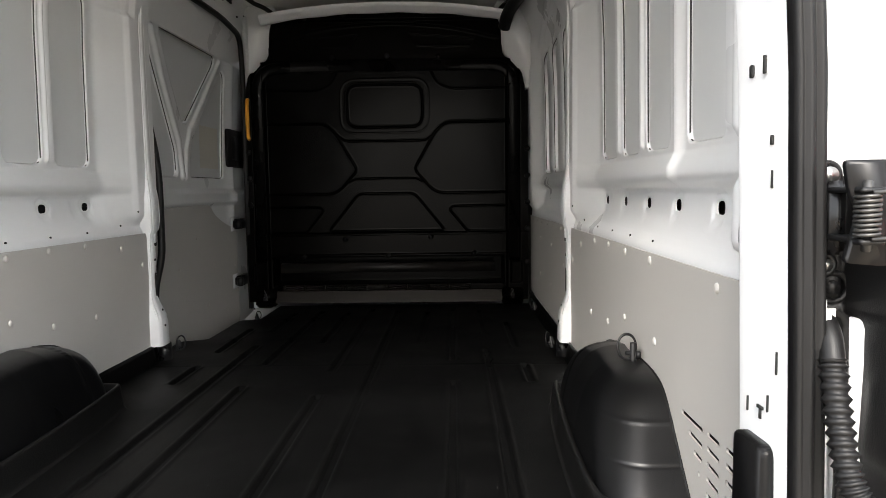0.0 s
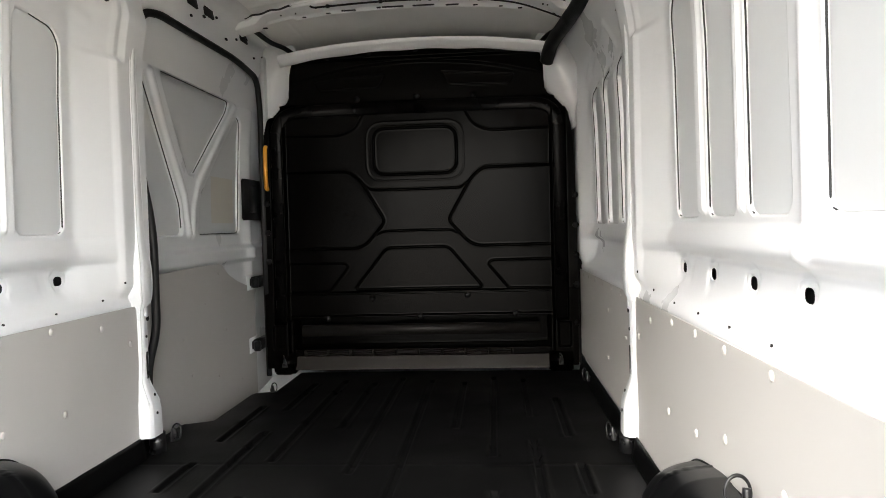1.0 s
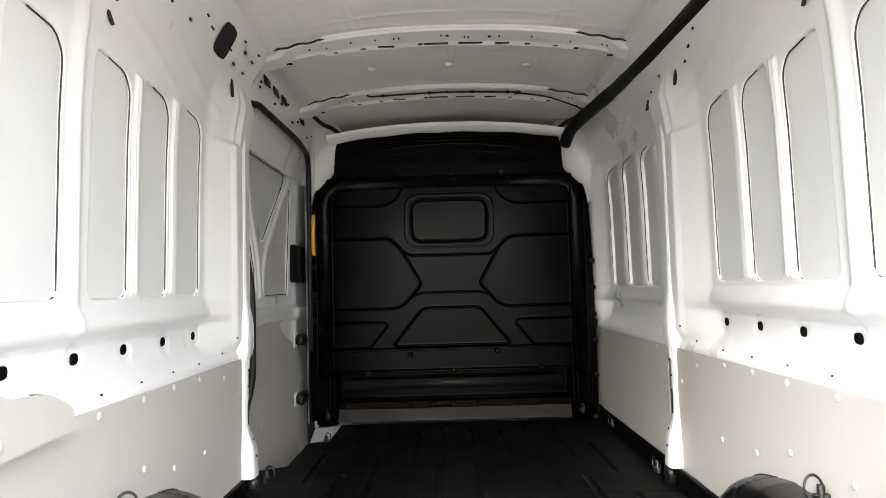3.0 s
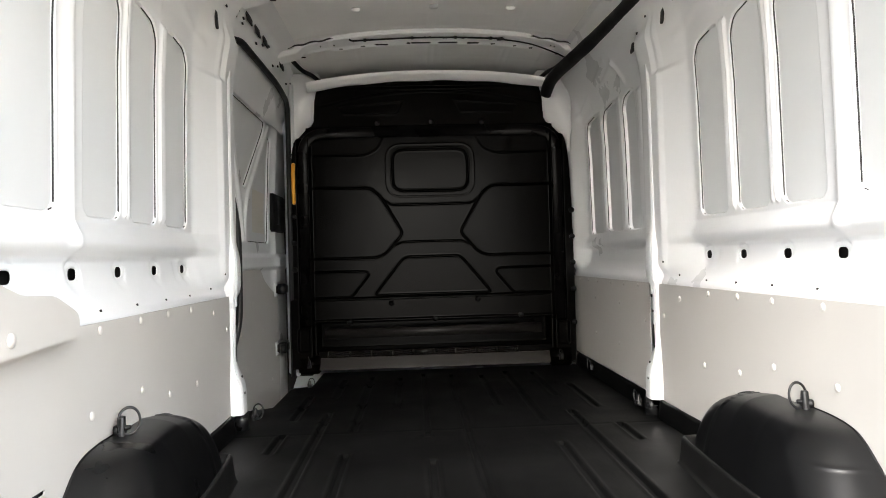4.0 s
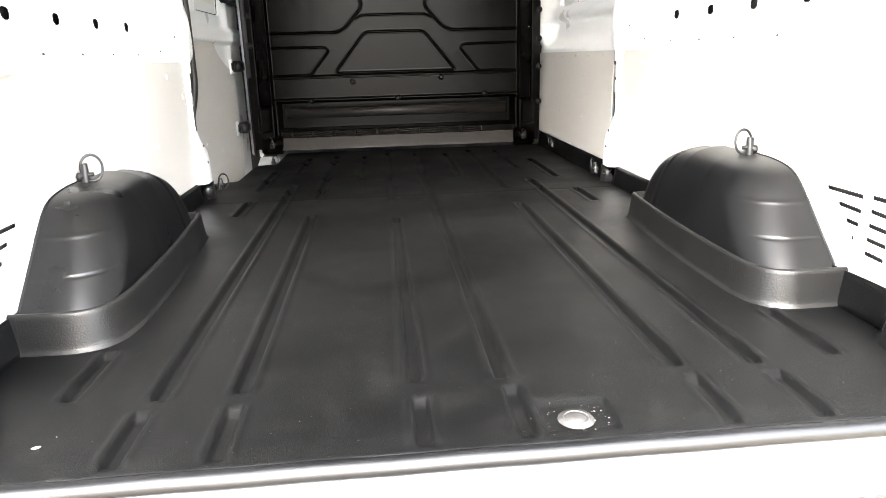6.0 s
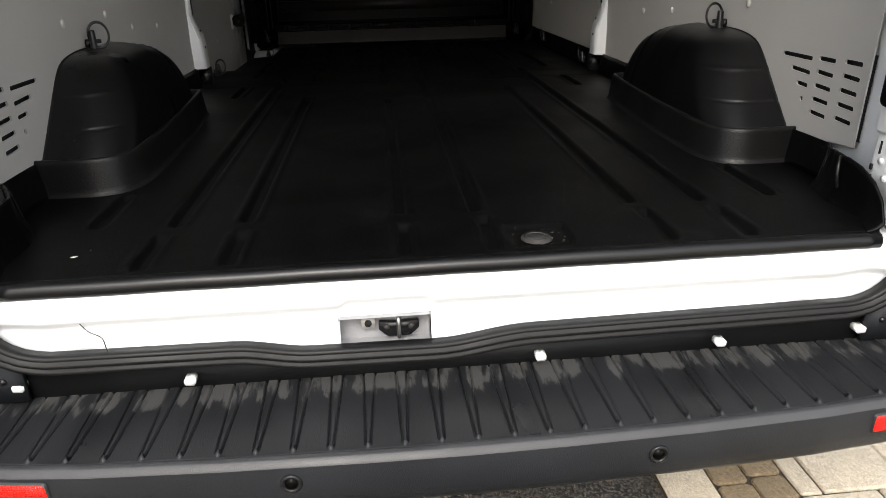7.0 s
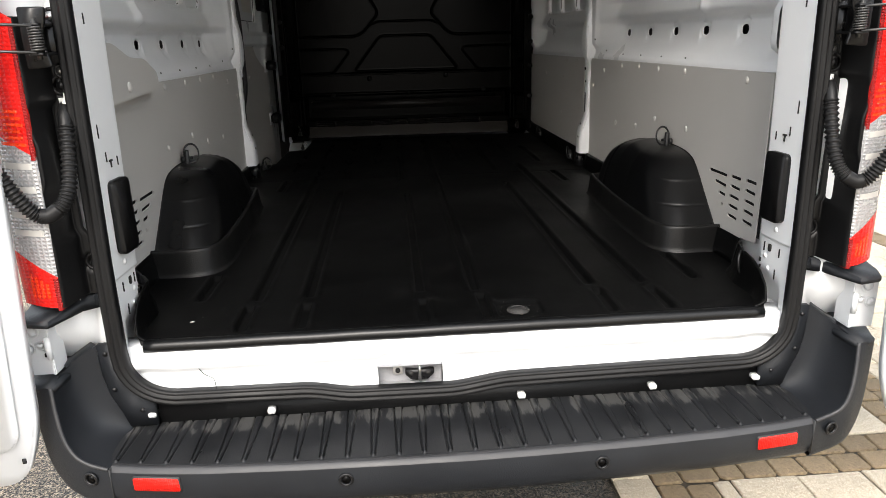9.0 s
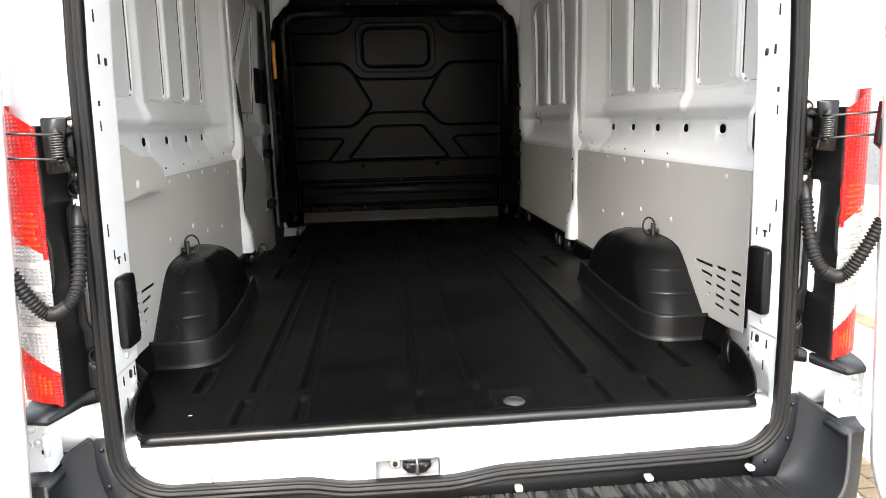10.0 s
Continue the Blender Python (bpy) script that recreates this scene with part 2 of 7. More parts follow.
REDLENS = lens_material("red_ribbed_lens", (0.66, 0.010, 0.007), 40, 0.3)
CLEARLENS = lens_material("clear_ribbed_lens", (0.42, 0.42, 0.425), 40, 0.25, 0.4)
AMBER = lens_material("orange_painted_glint_lens", (0.78, 0.045, 0.008), 40)
DEEPRED = lens_material("deep_red_lens_border", (0.22, 0.006, 0.006), 60, 0.25)
REFLECT = lens_material("red_reflector", (0.92, 0.012, 0.006), 90, 0.4, coat=0.1)

# ==== builders ====
FZ = 0.713


def ss(a, b, x):
    t = np.clip((np.asarray(x, float) - a) / (b - a), 0, 1)
    return t * t * (3 - 2 * t)


def link_mesh(name, me, mat, parent=None, label="", smooth=True):
    ob = new(name, me)
    me.materials.append(mat)
    if smooth:
        me.polygons.foreach_set("use_smooth", [True] * len(me.polygons))
    if parent is not None:
        ob.parent = parent
    if label:
        ob["label"] = label
    return ob


def raw(name, verts, faces, mat, parent=None, label="", smooth=True):
    me = bpy.data.meshes.new(name)
    me.from_pydata([tuple(map(float, v)) for v in verts], [], faces)
    me.validate()
    me.update()
    return link_mesh(name, me, mat, parent, label, smooth)


def part(name, bm, mat, parent=None, label="", smooth=True):
    me = bpy.data.meshes.new(name)
    bmesh.ops.recalc_face_normals(bm, faces=bm.faces[:])
    bm.to_mesh(me)
    bm.free()
    return link_mesh(name, me, mat, parent, label, smooth)


def share(name, ob, parent, m):
    """Another object on the same mesh, for repeated pieces."""
    o = new(name, ob.data)
    o.parent = parent
    o.matrix_basis = m
    return o


def sheet(name, P, mat, parent=None, label="", keep=None, flip=False, thick=0.0):
    """A surface from a grid of points; keep masks its cells."""
    nu, nv = P.shape[:2]
    idx = np.arange(nu * nv).reshape(nu, nv)
    q = np.stack([idx[:-1, :-1], idx[1:, :-1], idx[1:, 1:], idx[:-1, 1:]], -1).reshape(-1, 4)
    if keep is not None:
        q = q[keep.reshape(-1)]
    if flip:
        q = q[:, ::-1]
    used = np.unique(q)
    remap = np.zeros(nu * nv, int)
    remap[used] = np.arange(len(used))
    me = bpy.data.meshes.new(name)
    me.from_pydata(P.reshape(-1, 3)[used].tolist(), [], remap[q].tolist())
    me.update()
    ob = link_mesh(name, me, mat, parent, label)
    if thick:
        mod = ob.modifiers.new("thickness", "SOLIDIFY")
        mod.thickness = thick
        mod.offset = -1
    return ob


def block(x0, x1, y0, y1, z0, z1, bevel=0.003, seg=2):
    bm = bmesh.new()
    bmesh.ops.create_cube(bm, size=1, matrix=Matrix.Translation(((x0 + x1) / 2, (y0 + y1) / 2, (z0 + z1) / 2)) @ Matrix.Diagonal((x1 - x0, y1 - y0, z1 - z0, 1)))
    if bevel:
        bmesh.ops.bevel(bm, geom=bm.edges[:], offset=bevel, segments=seg, affect="EDGES")
    return bm


def prism(outline, d0, d1, axis="y", bevel=0.0, seg=2):
    """An outline extruded along an axis. axis y: outline is (x, z); x: (y, z); z: (x, y)."""
    bm = bmesh.new()
    put = {"y": lambda a, b, d: (a, d, b), "x": lambda a, b, d: (d, a, b), "z": lambda a, b, d: (a, b, d)}[axis]
    f = bm.faces.new([bm.verts.new(put(a, b, d0)) for a, b in outline])
    r = bmesh.ops.extrude_face_region(bm, geom=[f])
    off = Vector(put(0, 0, d1)) - Vector(put(0, 0, d0))
    for v in r["geom"]:
        if isinstance(v, bmesh.types.BMVert):
            v.co += off
    bmesh.ops.recalc_face_normals(bm, faces=bm.faces[:])
    if bevel:
        bmesh.ops.bevel(bm, geom=bm.edges[:], offset=bevel, segments=seg, affect="EDGES", clamp_overlap=True)
    return bm


def disc(radius, depth, m, seg=20, bevel=0.0, r2=None):
    bm = bmesh.new()
    bmesh.ops.create_cone(bm, cap_ends=True, segments=seg, radius1=radius, radius2=radius if r2 is None else r2, depth=depth, matrix=m)
    if bevel:
        bmesh.ops.bevel(bm, geom=[e for e in bm.edges if len(e.link_faces) == 2 and any(len(f.verts) > 4 for f in e.link_faces)], offset=bevel, segments=2, affect="EDGES")
    return bm


def ring_bm(r, t, m, seg=28, tube=10):
    bm = bmesh.new()
    vs = [[bm.verts.new(m @ Vector(((r + t * math.cos(b)) * math.cos(a), (r + t * math.cos(b)) * math.sin(a), t * math.sin(b)))) for b in [2 * math.pi * j / tube for j in range(tube)]] for a in [2 * math.pi * i / seg for i in range(seg)]]
    for i in range(seg):
        for j in range(tube):
            bm.faces.new((vs[i][j], vs[(i + 1) % seg][j], vs[(i + 1) % seg][(j + 1) % tube], vs[i][(j + 1) % tube]))
    return bm


def smooth_path(pts, n, closed=False):
    """A Catmull-Rom line through a few points."""
    p = [Vector(q) for q in pts]
    k = len(p)
    out = []
    last = k if closed else k - 1
    for i in range(last):
        a = p[(i - 1) % k] if closed or i > 0 else p[0]
        b, c = p[i], p[(i + 1) % k]
        d = p[(i + 2) % k] if closed or i + 2 < k else p[-1]
        for j in range(n):
            t = j / n
            out.append(0.5 * ((2 * b) + (c - a) * t + (2 * a - 5 * b + 4 * c - d) * t * t + (3 * b - a - 3 * c + d) * t ** 3))
    if not closed:
        out.append(p[-1])
    return out


def sweep(path, radius, seg=10, closed=False, up=(0, 1, 0), profile=None):
    """A tube or profile along a path. radius may be a function of the step."""
    path = [Vector(q) for q in path]
    bm = bmesh.new()
    k = len(path)
    rings = []
    for i, p in enumerate(path):
        a = path[(i - 1) % k] if closed or i else path[0]
        c = path[(i + 1) % k] if closed or i < k - 1 else path[-1]
        t = (c - a).normalized()
        side = t.cross(Vector(up))
        side = side.normalized() if side.length > 1e-4 else t.orthogonal().normalized()
        nrm = side.cross(t).normalized()
        r = radius(i) if callable(radius) else radius
        if profile:
            rings.append([bm.verts.new(p + side * u + nrm * v) for u, v in profile])
        else:
            rings.append([bm.verts.new(p + side * r * math.cos(2 * math.pi * j / seg) + nrm * r * math.sin(2 * math.pi * j / seg)) for j in range(seg)])
    m = len(rings[0])
    for i in range(k if closed else k - 1):
        for j in range(m):
            bm.faces.new((rings[i][j], rings[(i + 1) % k][j], rings[(i + 1) % k][(j + 1) % m], rings[i][(j + 1) % m]))
    if not closed:
        bm.faces.new(rings[0])
        bm.faces.new(rings[-1][::-1])
    return bm


def corrugated(path, r0, r1, n_ribs):
    """A flexible ribbed conduit."""
    dense = smooth_path(path, max(2, n_ribs * 4 // (len(path) - 1)))
    return sweep(dense, lambda i: r0 + (r1 - r0) * (0.5 + 0.5 * math.cos(i * math.pi / 2)), 12, up=(0.1, 1, 0.05))


def empty(name, label, category, at=(0, 0, 0), group="", kind=""):
    o = new(name)
    o.location = at
    o.empty_display_size = 0.05
    return tagged(o, label, category, group, kind)


def sd_poly(px, pz, poly):
    """Signed distance to a polygon, negative inside."""
    poly = np.asarray(poly, float)
    d = np.full(px.shape, 1e9)
    inside = np.zeros(px.shape, bool)
    for i in range(len(poly)):
        a, b = poly[i], poly[(i + 1) % len(poly)]
        e = b - a
        wx, wz = px - a[0], pz - a[1]
        t = np.clip((wx * e[0] + wz * e[1]) / (e @ e), 0, 1)
        d = np.minimum(d, np.hypot(wx - e[0] * t, wz - e[1] * t))
        c = (a[1] > pz) != (b[1] > pz)
        with np.errstate(divide="ignore", invalid="ignore"):
            hit = px < (b[0] - a[0]) * (pz - a[1]) / (b[1] - a[1] + 1e-12) + a[0]
        inside ^= c & hit
    return np.where(inside, -d, d)


def sd_line(px, pz, pts):
    d = np.full(px.shape, 1e9)
    for a, b in zip(pts[:-1], pts[1:]):
        a, b = np.asarray(a, float), np.asarray(b, float)
        e = b - a
        wx, wz = px - a[0], pz - a[1]
        t = np.clip((wx * e[0] + wz * e[1]) / max(e @ e, 1e-9), 0, 1)
        d = np.minimum(d, np.hypot(wx - e[0] * t, wz - e[1] * t))
    return d


def rounded(poly, r, n=5):
    """A polygon with its corners rounded."""
    out = []
    k = len(poly)
    for i in range(k):
        p, a, b = (Vector(poly[i]), Vector(poly[i - 1]), Vector(poly[(i + 1) % k]))
        ra = min(r, (a - p).length * 0.45, (b - p).length * 0.45)
        s, e = p + (a - p).normalized() * ra, p + (b - p).normalized() * ra
        for j in range(n + 1):
            t = j / n
            out.append(tuple((1 - t) ** 2 * s + 2 * t * (1 - t) * p + t * t * e))
    return out


def round_line(pts, r, n=6):
    """An open line with its inner corners rounded."""
    out = [tuple(pts[0])]
    for i in range(1, len(pts) - 1):
        p, a, b = Vector(pts[i]), Vector(pts[i - 1]), Vector(pts[i + 1])
        ra = min(r, (a - p).length * 0.45, (b - p).length * 0.45)
        s, e = p + (a - p).normalized() * ra, p + (b - p).normalized() * ra
        out += [tuple((1 - j / n) ** 2 * s + 2 * j / n * (1 - j / n) * p + (j / n) ** 2 * e) for j in range(n + 1)]
    return out + [tuple(pts[-1])]

# ==== ground ====


def build_ground():
    n = 81
    u = np.linspace(-1, 1, n)
    c = np.sign(u) * np.abs(u) ** 3 * 400
    X, Y = np.meshgrid(c, c, indexing="ij")
    P = np.stack([X, Y, np.zeros_like(X) - 0.004], -1)
    return tagged(sheet("ground", P, ASPHALT), "dark grey coarse asphalt drive beneath the van, darker to the right", "ground", kind="structure")


build_ground()

# ==== side walls ====
PANELS = [(1.314, 1.512, 1.470, 2.078), (1.070, 1.252, 1.470, 2.078), (0.815, 1.008, 1.470, 2.078), (0.490, 0.697, 1.470, 2.072), (0.215, 0.428, 1.470, 2.062)]
FRONT_PANELS = [(2.682, 2.935, 1.455, 2.085), (2.367, 2.620, 1.455, 2.085), (2.115, 2.305, 1.455, 2.080)]
HOLE_Y = (1.488, 1.252, 1.012, 0.78, 0.535)
HOLE_Z = 1.335


def wall_x(y, z):
    """The inner face of the body side, as a distance from the van's middle."""
    base = np.interp(z, [0.6, 1.195, 1.225, 1.240, 1.272, 1.30, 1.362, 1.374, 1.396, 1.42, 1.455, 1.9, 2.06, 2.14, 2.22, 2.30, 2.38, 2.46],
                     [0.834, 0.834, 0.822, 0.826, 0.860, 0.877, 0.889, 0.886, 0.858, 0.860, 0.877, 0.870, 0.860, 0.848, 0.825, 0.79, 0.745, 0.70])
    up = ss(1.22, 1.30, z)
    post = 0.806 - 0.05 * ss(2.0, 2.35, z)
    blend = up * (1 - ss(2.16, 2.30, z))
    # a straight ramp up to the post, sweeping rearward at its foot
    start = 1.548 - 0.08 * ss(1.42, 1.25, z) - 0.02 * ss(2.02, 2.14, z)
    t = np.clip((y - start) / (1.715 - start), 0, 1)
    ramp = np.where(t < 0.12, t * t / 0.24, np.where(t > 0.9, 1 - (1 - t) ** 2 * 4.7, t - 0.06))
    rear = np.clip(ramp, 0, 1) * (y < 1.82) + (1 - ss(1.86, 2.02, y)) * (y >= 1.82)
    rear = rear * (1 - 0.22 * ss(2.015, 2.040, z) * (y < 1.74))
    x = base + (post - base) * rear * blend
    x = x - 0.014 * up * np.exp(-((y - 0.748) / 0.022) ** 2) * ss(1.36, 1.42, z) * (1 - ss(2.1, 2.2, z))
    x = x - (x - 0.80) * ss(2.965, 3.10, y) * blend
    x = x - (x - 0.772) * (1 - ss(0.16, 0.27, y)) * up
    return x


def grade(lo, hi, at, reach, fine, coarse):
    """Grid lines, close together near the given places."""
    out = [lo]
    while out[-1] < hi - 1e-6:
        near = min(abs(out[-1] - e) for e in at)
        out.append(min(hi, out[-1] + (fine if near < reach else coarse)))
    return np.array(out)


def window_poly(a, b, c, d):
    """Outline of a pressed window; its upper front corner is cut off in a wide curve."""
    return rounded([(a, c), (b, c), (b, d - 0.06), (b - 0.035, d - 0.018), (a + 0.01, d)], 0.04)


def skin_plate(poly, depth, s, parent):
    """The outer skin that closes a pressed recess, cut to the recess's outline; its grey paints the recess's shade."""
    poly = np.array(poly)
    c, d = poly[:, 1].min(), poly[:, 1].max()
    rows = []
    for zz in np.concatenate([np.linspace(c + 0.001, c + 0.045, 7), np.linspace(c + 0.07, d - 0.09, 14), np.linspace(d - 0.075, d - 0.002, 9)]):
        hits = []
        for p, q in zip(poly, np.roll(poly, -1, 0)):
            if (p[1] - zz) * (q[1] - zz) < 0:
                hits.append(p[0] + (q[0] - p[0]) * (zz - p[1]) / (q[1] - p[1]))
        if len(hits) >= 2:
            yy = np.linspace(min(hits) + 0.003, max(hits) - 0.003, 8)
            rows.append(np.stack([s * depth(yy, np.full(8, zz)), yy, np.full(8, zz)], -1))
    return sheet("skin_panel", np.array(rows), SKIN, parent, "outer skin seen in the recess, its shade painted grey-white", flip=s > 0)


def wall_side(s, name, y1, fronts):
    frames = PANELS + (FRONT_PANELS if fronts else [])
    edges = sorted({e for a, b, c, d in frames for e in (a, b)} | {h + o for h in HOLE_Y for o in (-0.02, 0.0, 0.02)})
    ys = grade(0.14, y1, edges, 0.013, 0.0026, 0.011)
    zs = grade(0.62, 2.455, [1.25, 1.32, 1.345, 1.37, 1.455, 1.47, 2.02, 2.04, 2.06, 2.08], 0.014, 0.0032, 0.012)
    Y, Z = np.meshgrid(ys, zs, indexing="ij")
    X = wall_x(Y, Z)
    rec = np.zeros_like(X)
    for a, b, c, d in frames:
        rec = np.maximum(rec, (0.016 if a < 2 else 0.028) * ss(0.0035, -0.0035, sd_poly(Y, Z, window_poly(a, b, c, d))))
    X = X + rec
    endcap = ss(1.60, 1.54, Y) * ss(0.30, 0.36, Y)
    X = X - 0.018 * (1 - endcap) * ss(1.25, 1.29, Z) * ss(1.41, 1.37, Z) * ss(1.60, 1.50, Y)
    # stiffening beads between the panels
    for row in ([PANELS[0:3], PANELS[3:5]] + ([FRONT_PANELS] if fronts else [])):
        for p, q in zip(row[:-1], row[1:]):
            mid = (p[0] + q[1]) / 2 + 0.002
            for o in (-0.0125, 0.0125):
                X = X - 0.010 * np.exp(-((Y - mid - o) / 0.0068) ** 2) * ss(p[2], p[2] + 0.02, Z) * (1 - ss(p[3] - 0.02, p[3], Z))
    # slanting swages above the front windows, and the last bead beside the post
    if fronts:
        for o in (-0.012, 0.012):
            X = X - 0.010 * np.exp(-((Y - 2.068 - o) / 0.0075) ** 2) * ss(1.46, 1.49, Z) * (1 - ss(2.04, 2.06, Z))
        for line in ([(3.02, 2.125), (2.38, 2.262)], [(2.74, 2.135), (2.30, 2.225)], [(2.30, 2.225), (2.22, 2.13)]):
            X = X - 0.007 * np.exp(-(sd_line(Y, Z, line) / 0.013) ** 2)
    for line in ([(1.60, 2.12), (1.20, 2.24)], [(1.25, 2.12), (0.95, 2.20)]):
        X = X - 0.003 * np.exp(-(sd_line(Y, Z, line) / 0.014) ** 2)
    # shallow round pressings round the holes
    keep = np.ones((len(ys) - 1, len(zs) - 1), bool)
    cy, cz = (Y[:-1, :-1] + Y[1:, 1:]) / 2, (Z[:-1, :-1] + Z[1:, 1:]) / 2
    for h in HOLE_Y:
        r = np.hypot((Y - h) * 1.1, Z - HOLE_Z)
        X = X + 0.005 * ss(0.040, 0.030, r)
        keep &= ((np.abs(cy - h) / 1.45) ** 3 + np.abs(cz - HOLE_Z) ** 3) ** (1 / 3) > 0.0145
    X = X + 0.004 * ss(0.004, -0.004, sd_poly(Y, Z, rounded([(1.40, 1.30), (1.44, 1.30), (1.44, 1.375), (1.40, 1.375)], 0.012)))
    P = np.stack([s * X, Y, Z], -1)
    wall = sheet(name, P, WHITE, keep=keep, flip=s < 0)
    tagged(wall, "white painted pressed steel van side wall with recessed panels", "wall", kind="structure")
    # rims of the round holes
    rim = None
    for h in HOLE_Y:
        x = float(wall_x(np.array(h), np.array(HOLE_Z))) + 0.0035
        m = Matrix.Translation((s * x, h, HOLE_Z)) @ Matrix.Rotation(radians(90), 4, "Y") @ Matrix.Diagonal((1.0, 1.45, 1, 1))
        if rim is None:
            bm = bmesh.new()
            prof = [(0.026, 0.0002), (0.020, 0.0014), (0.0145, 0.0006), (0.0136, -0.0025)]
            seg = 24
            turn = [2 * math.pi * i / seg for i in range(seg)]
            square = [(abs(math.cos(a)) ** 3 + abs(math.sin(a)) ** 3) ** (-1 / 3) for a in turn]
            rows = [[bm.verts.new((r * q * math.cos(a), r * q * math.sin(a), -s * zz)) for a, q in zip(turn, square)] for r, zz in prof]
            for a, b in zip(rows[:-1], rows[1:]):
                for i in range(seg):
                    bm.faces.new((a[i], a[(i + 1) % seg], b[(i + 1) % seg], b[i]))
            rim = part("hole_rim", bm, WHITE, wall)
            rim.matrix_basis = m
        else:
            share("hole_rim", rim, wall, m)
    # mastic beads in the front edge of each recess
    for a, b, c, d in frames:
        line = round_line([(b - 0.020, c + 0.003), (b - 0.001, c + 0.010), (b - 0.001, d - 0.061), (b - 0.035, d - 0.019), (a + 0.05, d - 0.006)], 0.04)
        pts = []
        for p, q in zip(line[:-1], line[1:]):
            for k in range(4):
                yy, zz = p[0] + (q[0] - p[0]) * k / 4, p[1] + (q[1] - p[1]) * k / 4
                pts.append((s * (float(wall_x(np.array(yy), np.array(zz))) + 0.0050), yy, zz))
        part("mastic_bead", sweep(pts, 0.0019, 6, up=(1, 0, 0)), GROOVE, wall, "black mastic bead")
    # outer skin seen in the recesses, greyed to paint their shade
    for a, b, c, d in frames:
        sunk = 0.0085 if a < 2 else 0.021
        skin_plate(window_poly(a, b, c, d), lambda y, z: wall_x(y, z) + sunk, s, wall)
    # dark sheet behind the row of holes that paints the cavity's shade
    part("cavity_shade", prism([(0.25, 1.26), (1.62, 1.26), (1.62, 1.40), (0.25, 1.40)], s * 0.912, s * 0.916, "x"), SHADEFILL, wall, smooth=False)
    # small dark discs painting the shade of punched holes along the lower edge
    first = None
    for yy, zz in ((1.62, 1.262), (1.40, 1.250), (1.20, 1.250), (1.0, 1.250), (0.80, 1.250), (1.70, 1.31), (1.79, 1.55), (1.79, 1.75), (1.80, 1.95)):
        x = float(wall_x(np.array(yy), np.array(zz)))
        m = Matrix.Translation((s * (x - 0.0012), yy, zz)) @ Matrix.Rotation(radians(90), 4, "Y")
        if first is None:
            first = part("punched_hole", disc(0.0036, 0.003, Matrix.Identity(4), 12), SHADEFILL, wall)
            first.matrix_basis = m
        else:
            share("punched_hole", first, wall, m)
    return wall


wall_right = wall_side(1, "wall_right", 3.12, True)
wall_left = wall_side(-1, "wall_left", 1.86, False)


def stud_proto(parent, name="fastener"):
    bm = bmesh.new()
    bmesh.ops.create_uvsphere(bm, u_segments=12, v_segments=6, radius=0.0090, matrix=Matrix.Diagonal((0.50, 1, 1.12, 1)))
    return part(name, bm, STUD, parent)


def board_with_slots(s, name, outline, x, parent, label, slots=(), t=0.004):
    """A flat lining board in the plane of the wall, with slots cut through."""
    bm = prism(outline, s * x, s * (x + t), "x", 0.0008, 1)
    ob = part(name, bm, BOARD, parent, label, smooth=False)
    if slots:
        cut = bmesh.new()
        for y, z, w, h, tilt in slots:
            pts = rounded([(-w / 2, -h / 2), (w / 2, -h / 2), (w / 2, h / 2), (-w / 2, h / 2)], h * 0.5, 3)
            ct, st = math.cos(tilt), math.sin(tilt)
            q = prism([(y + a * ct - b * st, z + a * st + b * ct) for a, b in pts], s * (x - 0.01), s * (x + t + 0.01), "x")
            me = bpy.data.meshes.new("tmp")
            q.to_mesh(me)
            q.free()
            cut.from_mesh(me)
            bpy.data.meshes.remove(me)
        bmesh.ops.recalc_face_normals(cut, faces=cut.faces[:])
        me = bpy.data.meshes.new("cutter")
        cut.to_mesh(me)
        cut.free()
        co = new("cutter", me)
        mod = ob.modifiers.new("slots", "BOOLEAN")
        mod.object = co
        mod.solver = "EXACT"
        bpy.context.view_layer.update()
        done = bpy.data.meshes.new_from_object(ob.evaluated_get(bpy.context.evaluated_depsgraph_get()))
        ob.modifiers.clear()
        old = ob.data
        ob.data = done
        done.name = name
        bpy.data.meshes.remove(old)
        bpy.data.objects.remove(co)
        bpy.data.meshes.remove(me)
    return ob


ARCH_PROFILE = [(0.470, 0.785), (0.515, 0.83), (0.57, 0.885), (0.615, 0.928), (0.645, 0.944), (0.69, 0.954), (0.78, 0.958), (0.92, 0.956), (1.04, 0.940), (1.12, 0.915), (1.18, 0.880), (1.215, 0.83), (1.23, 0.775)]


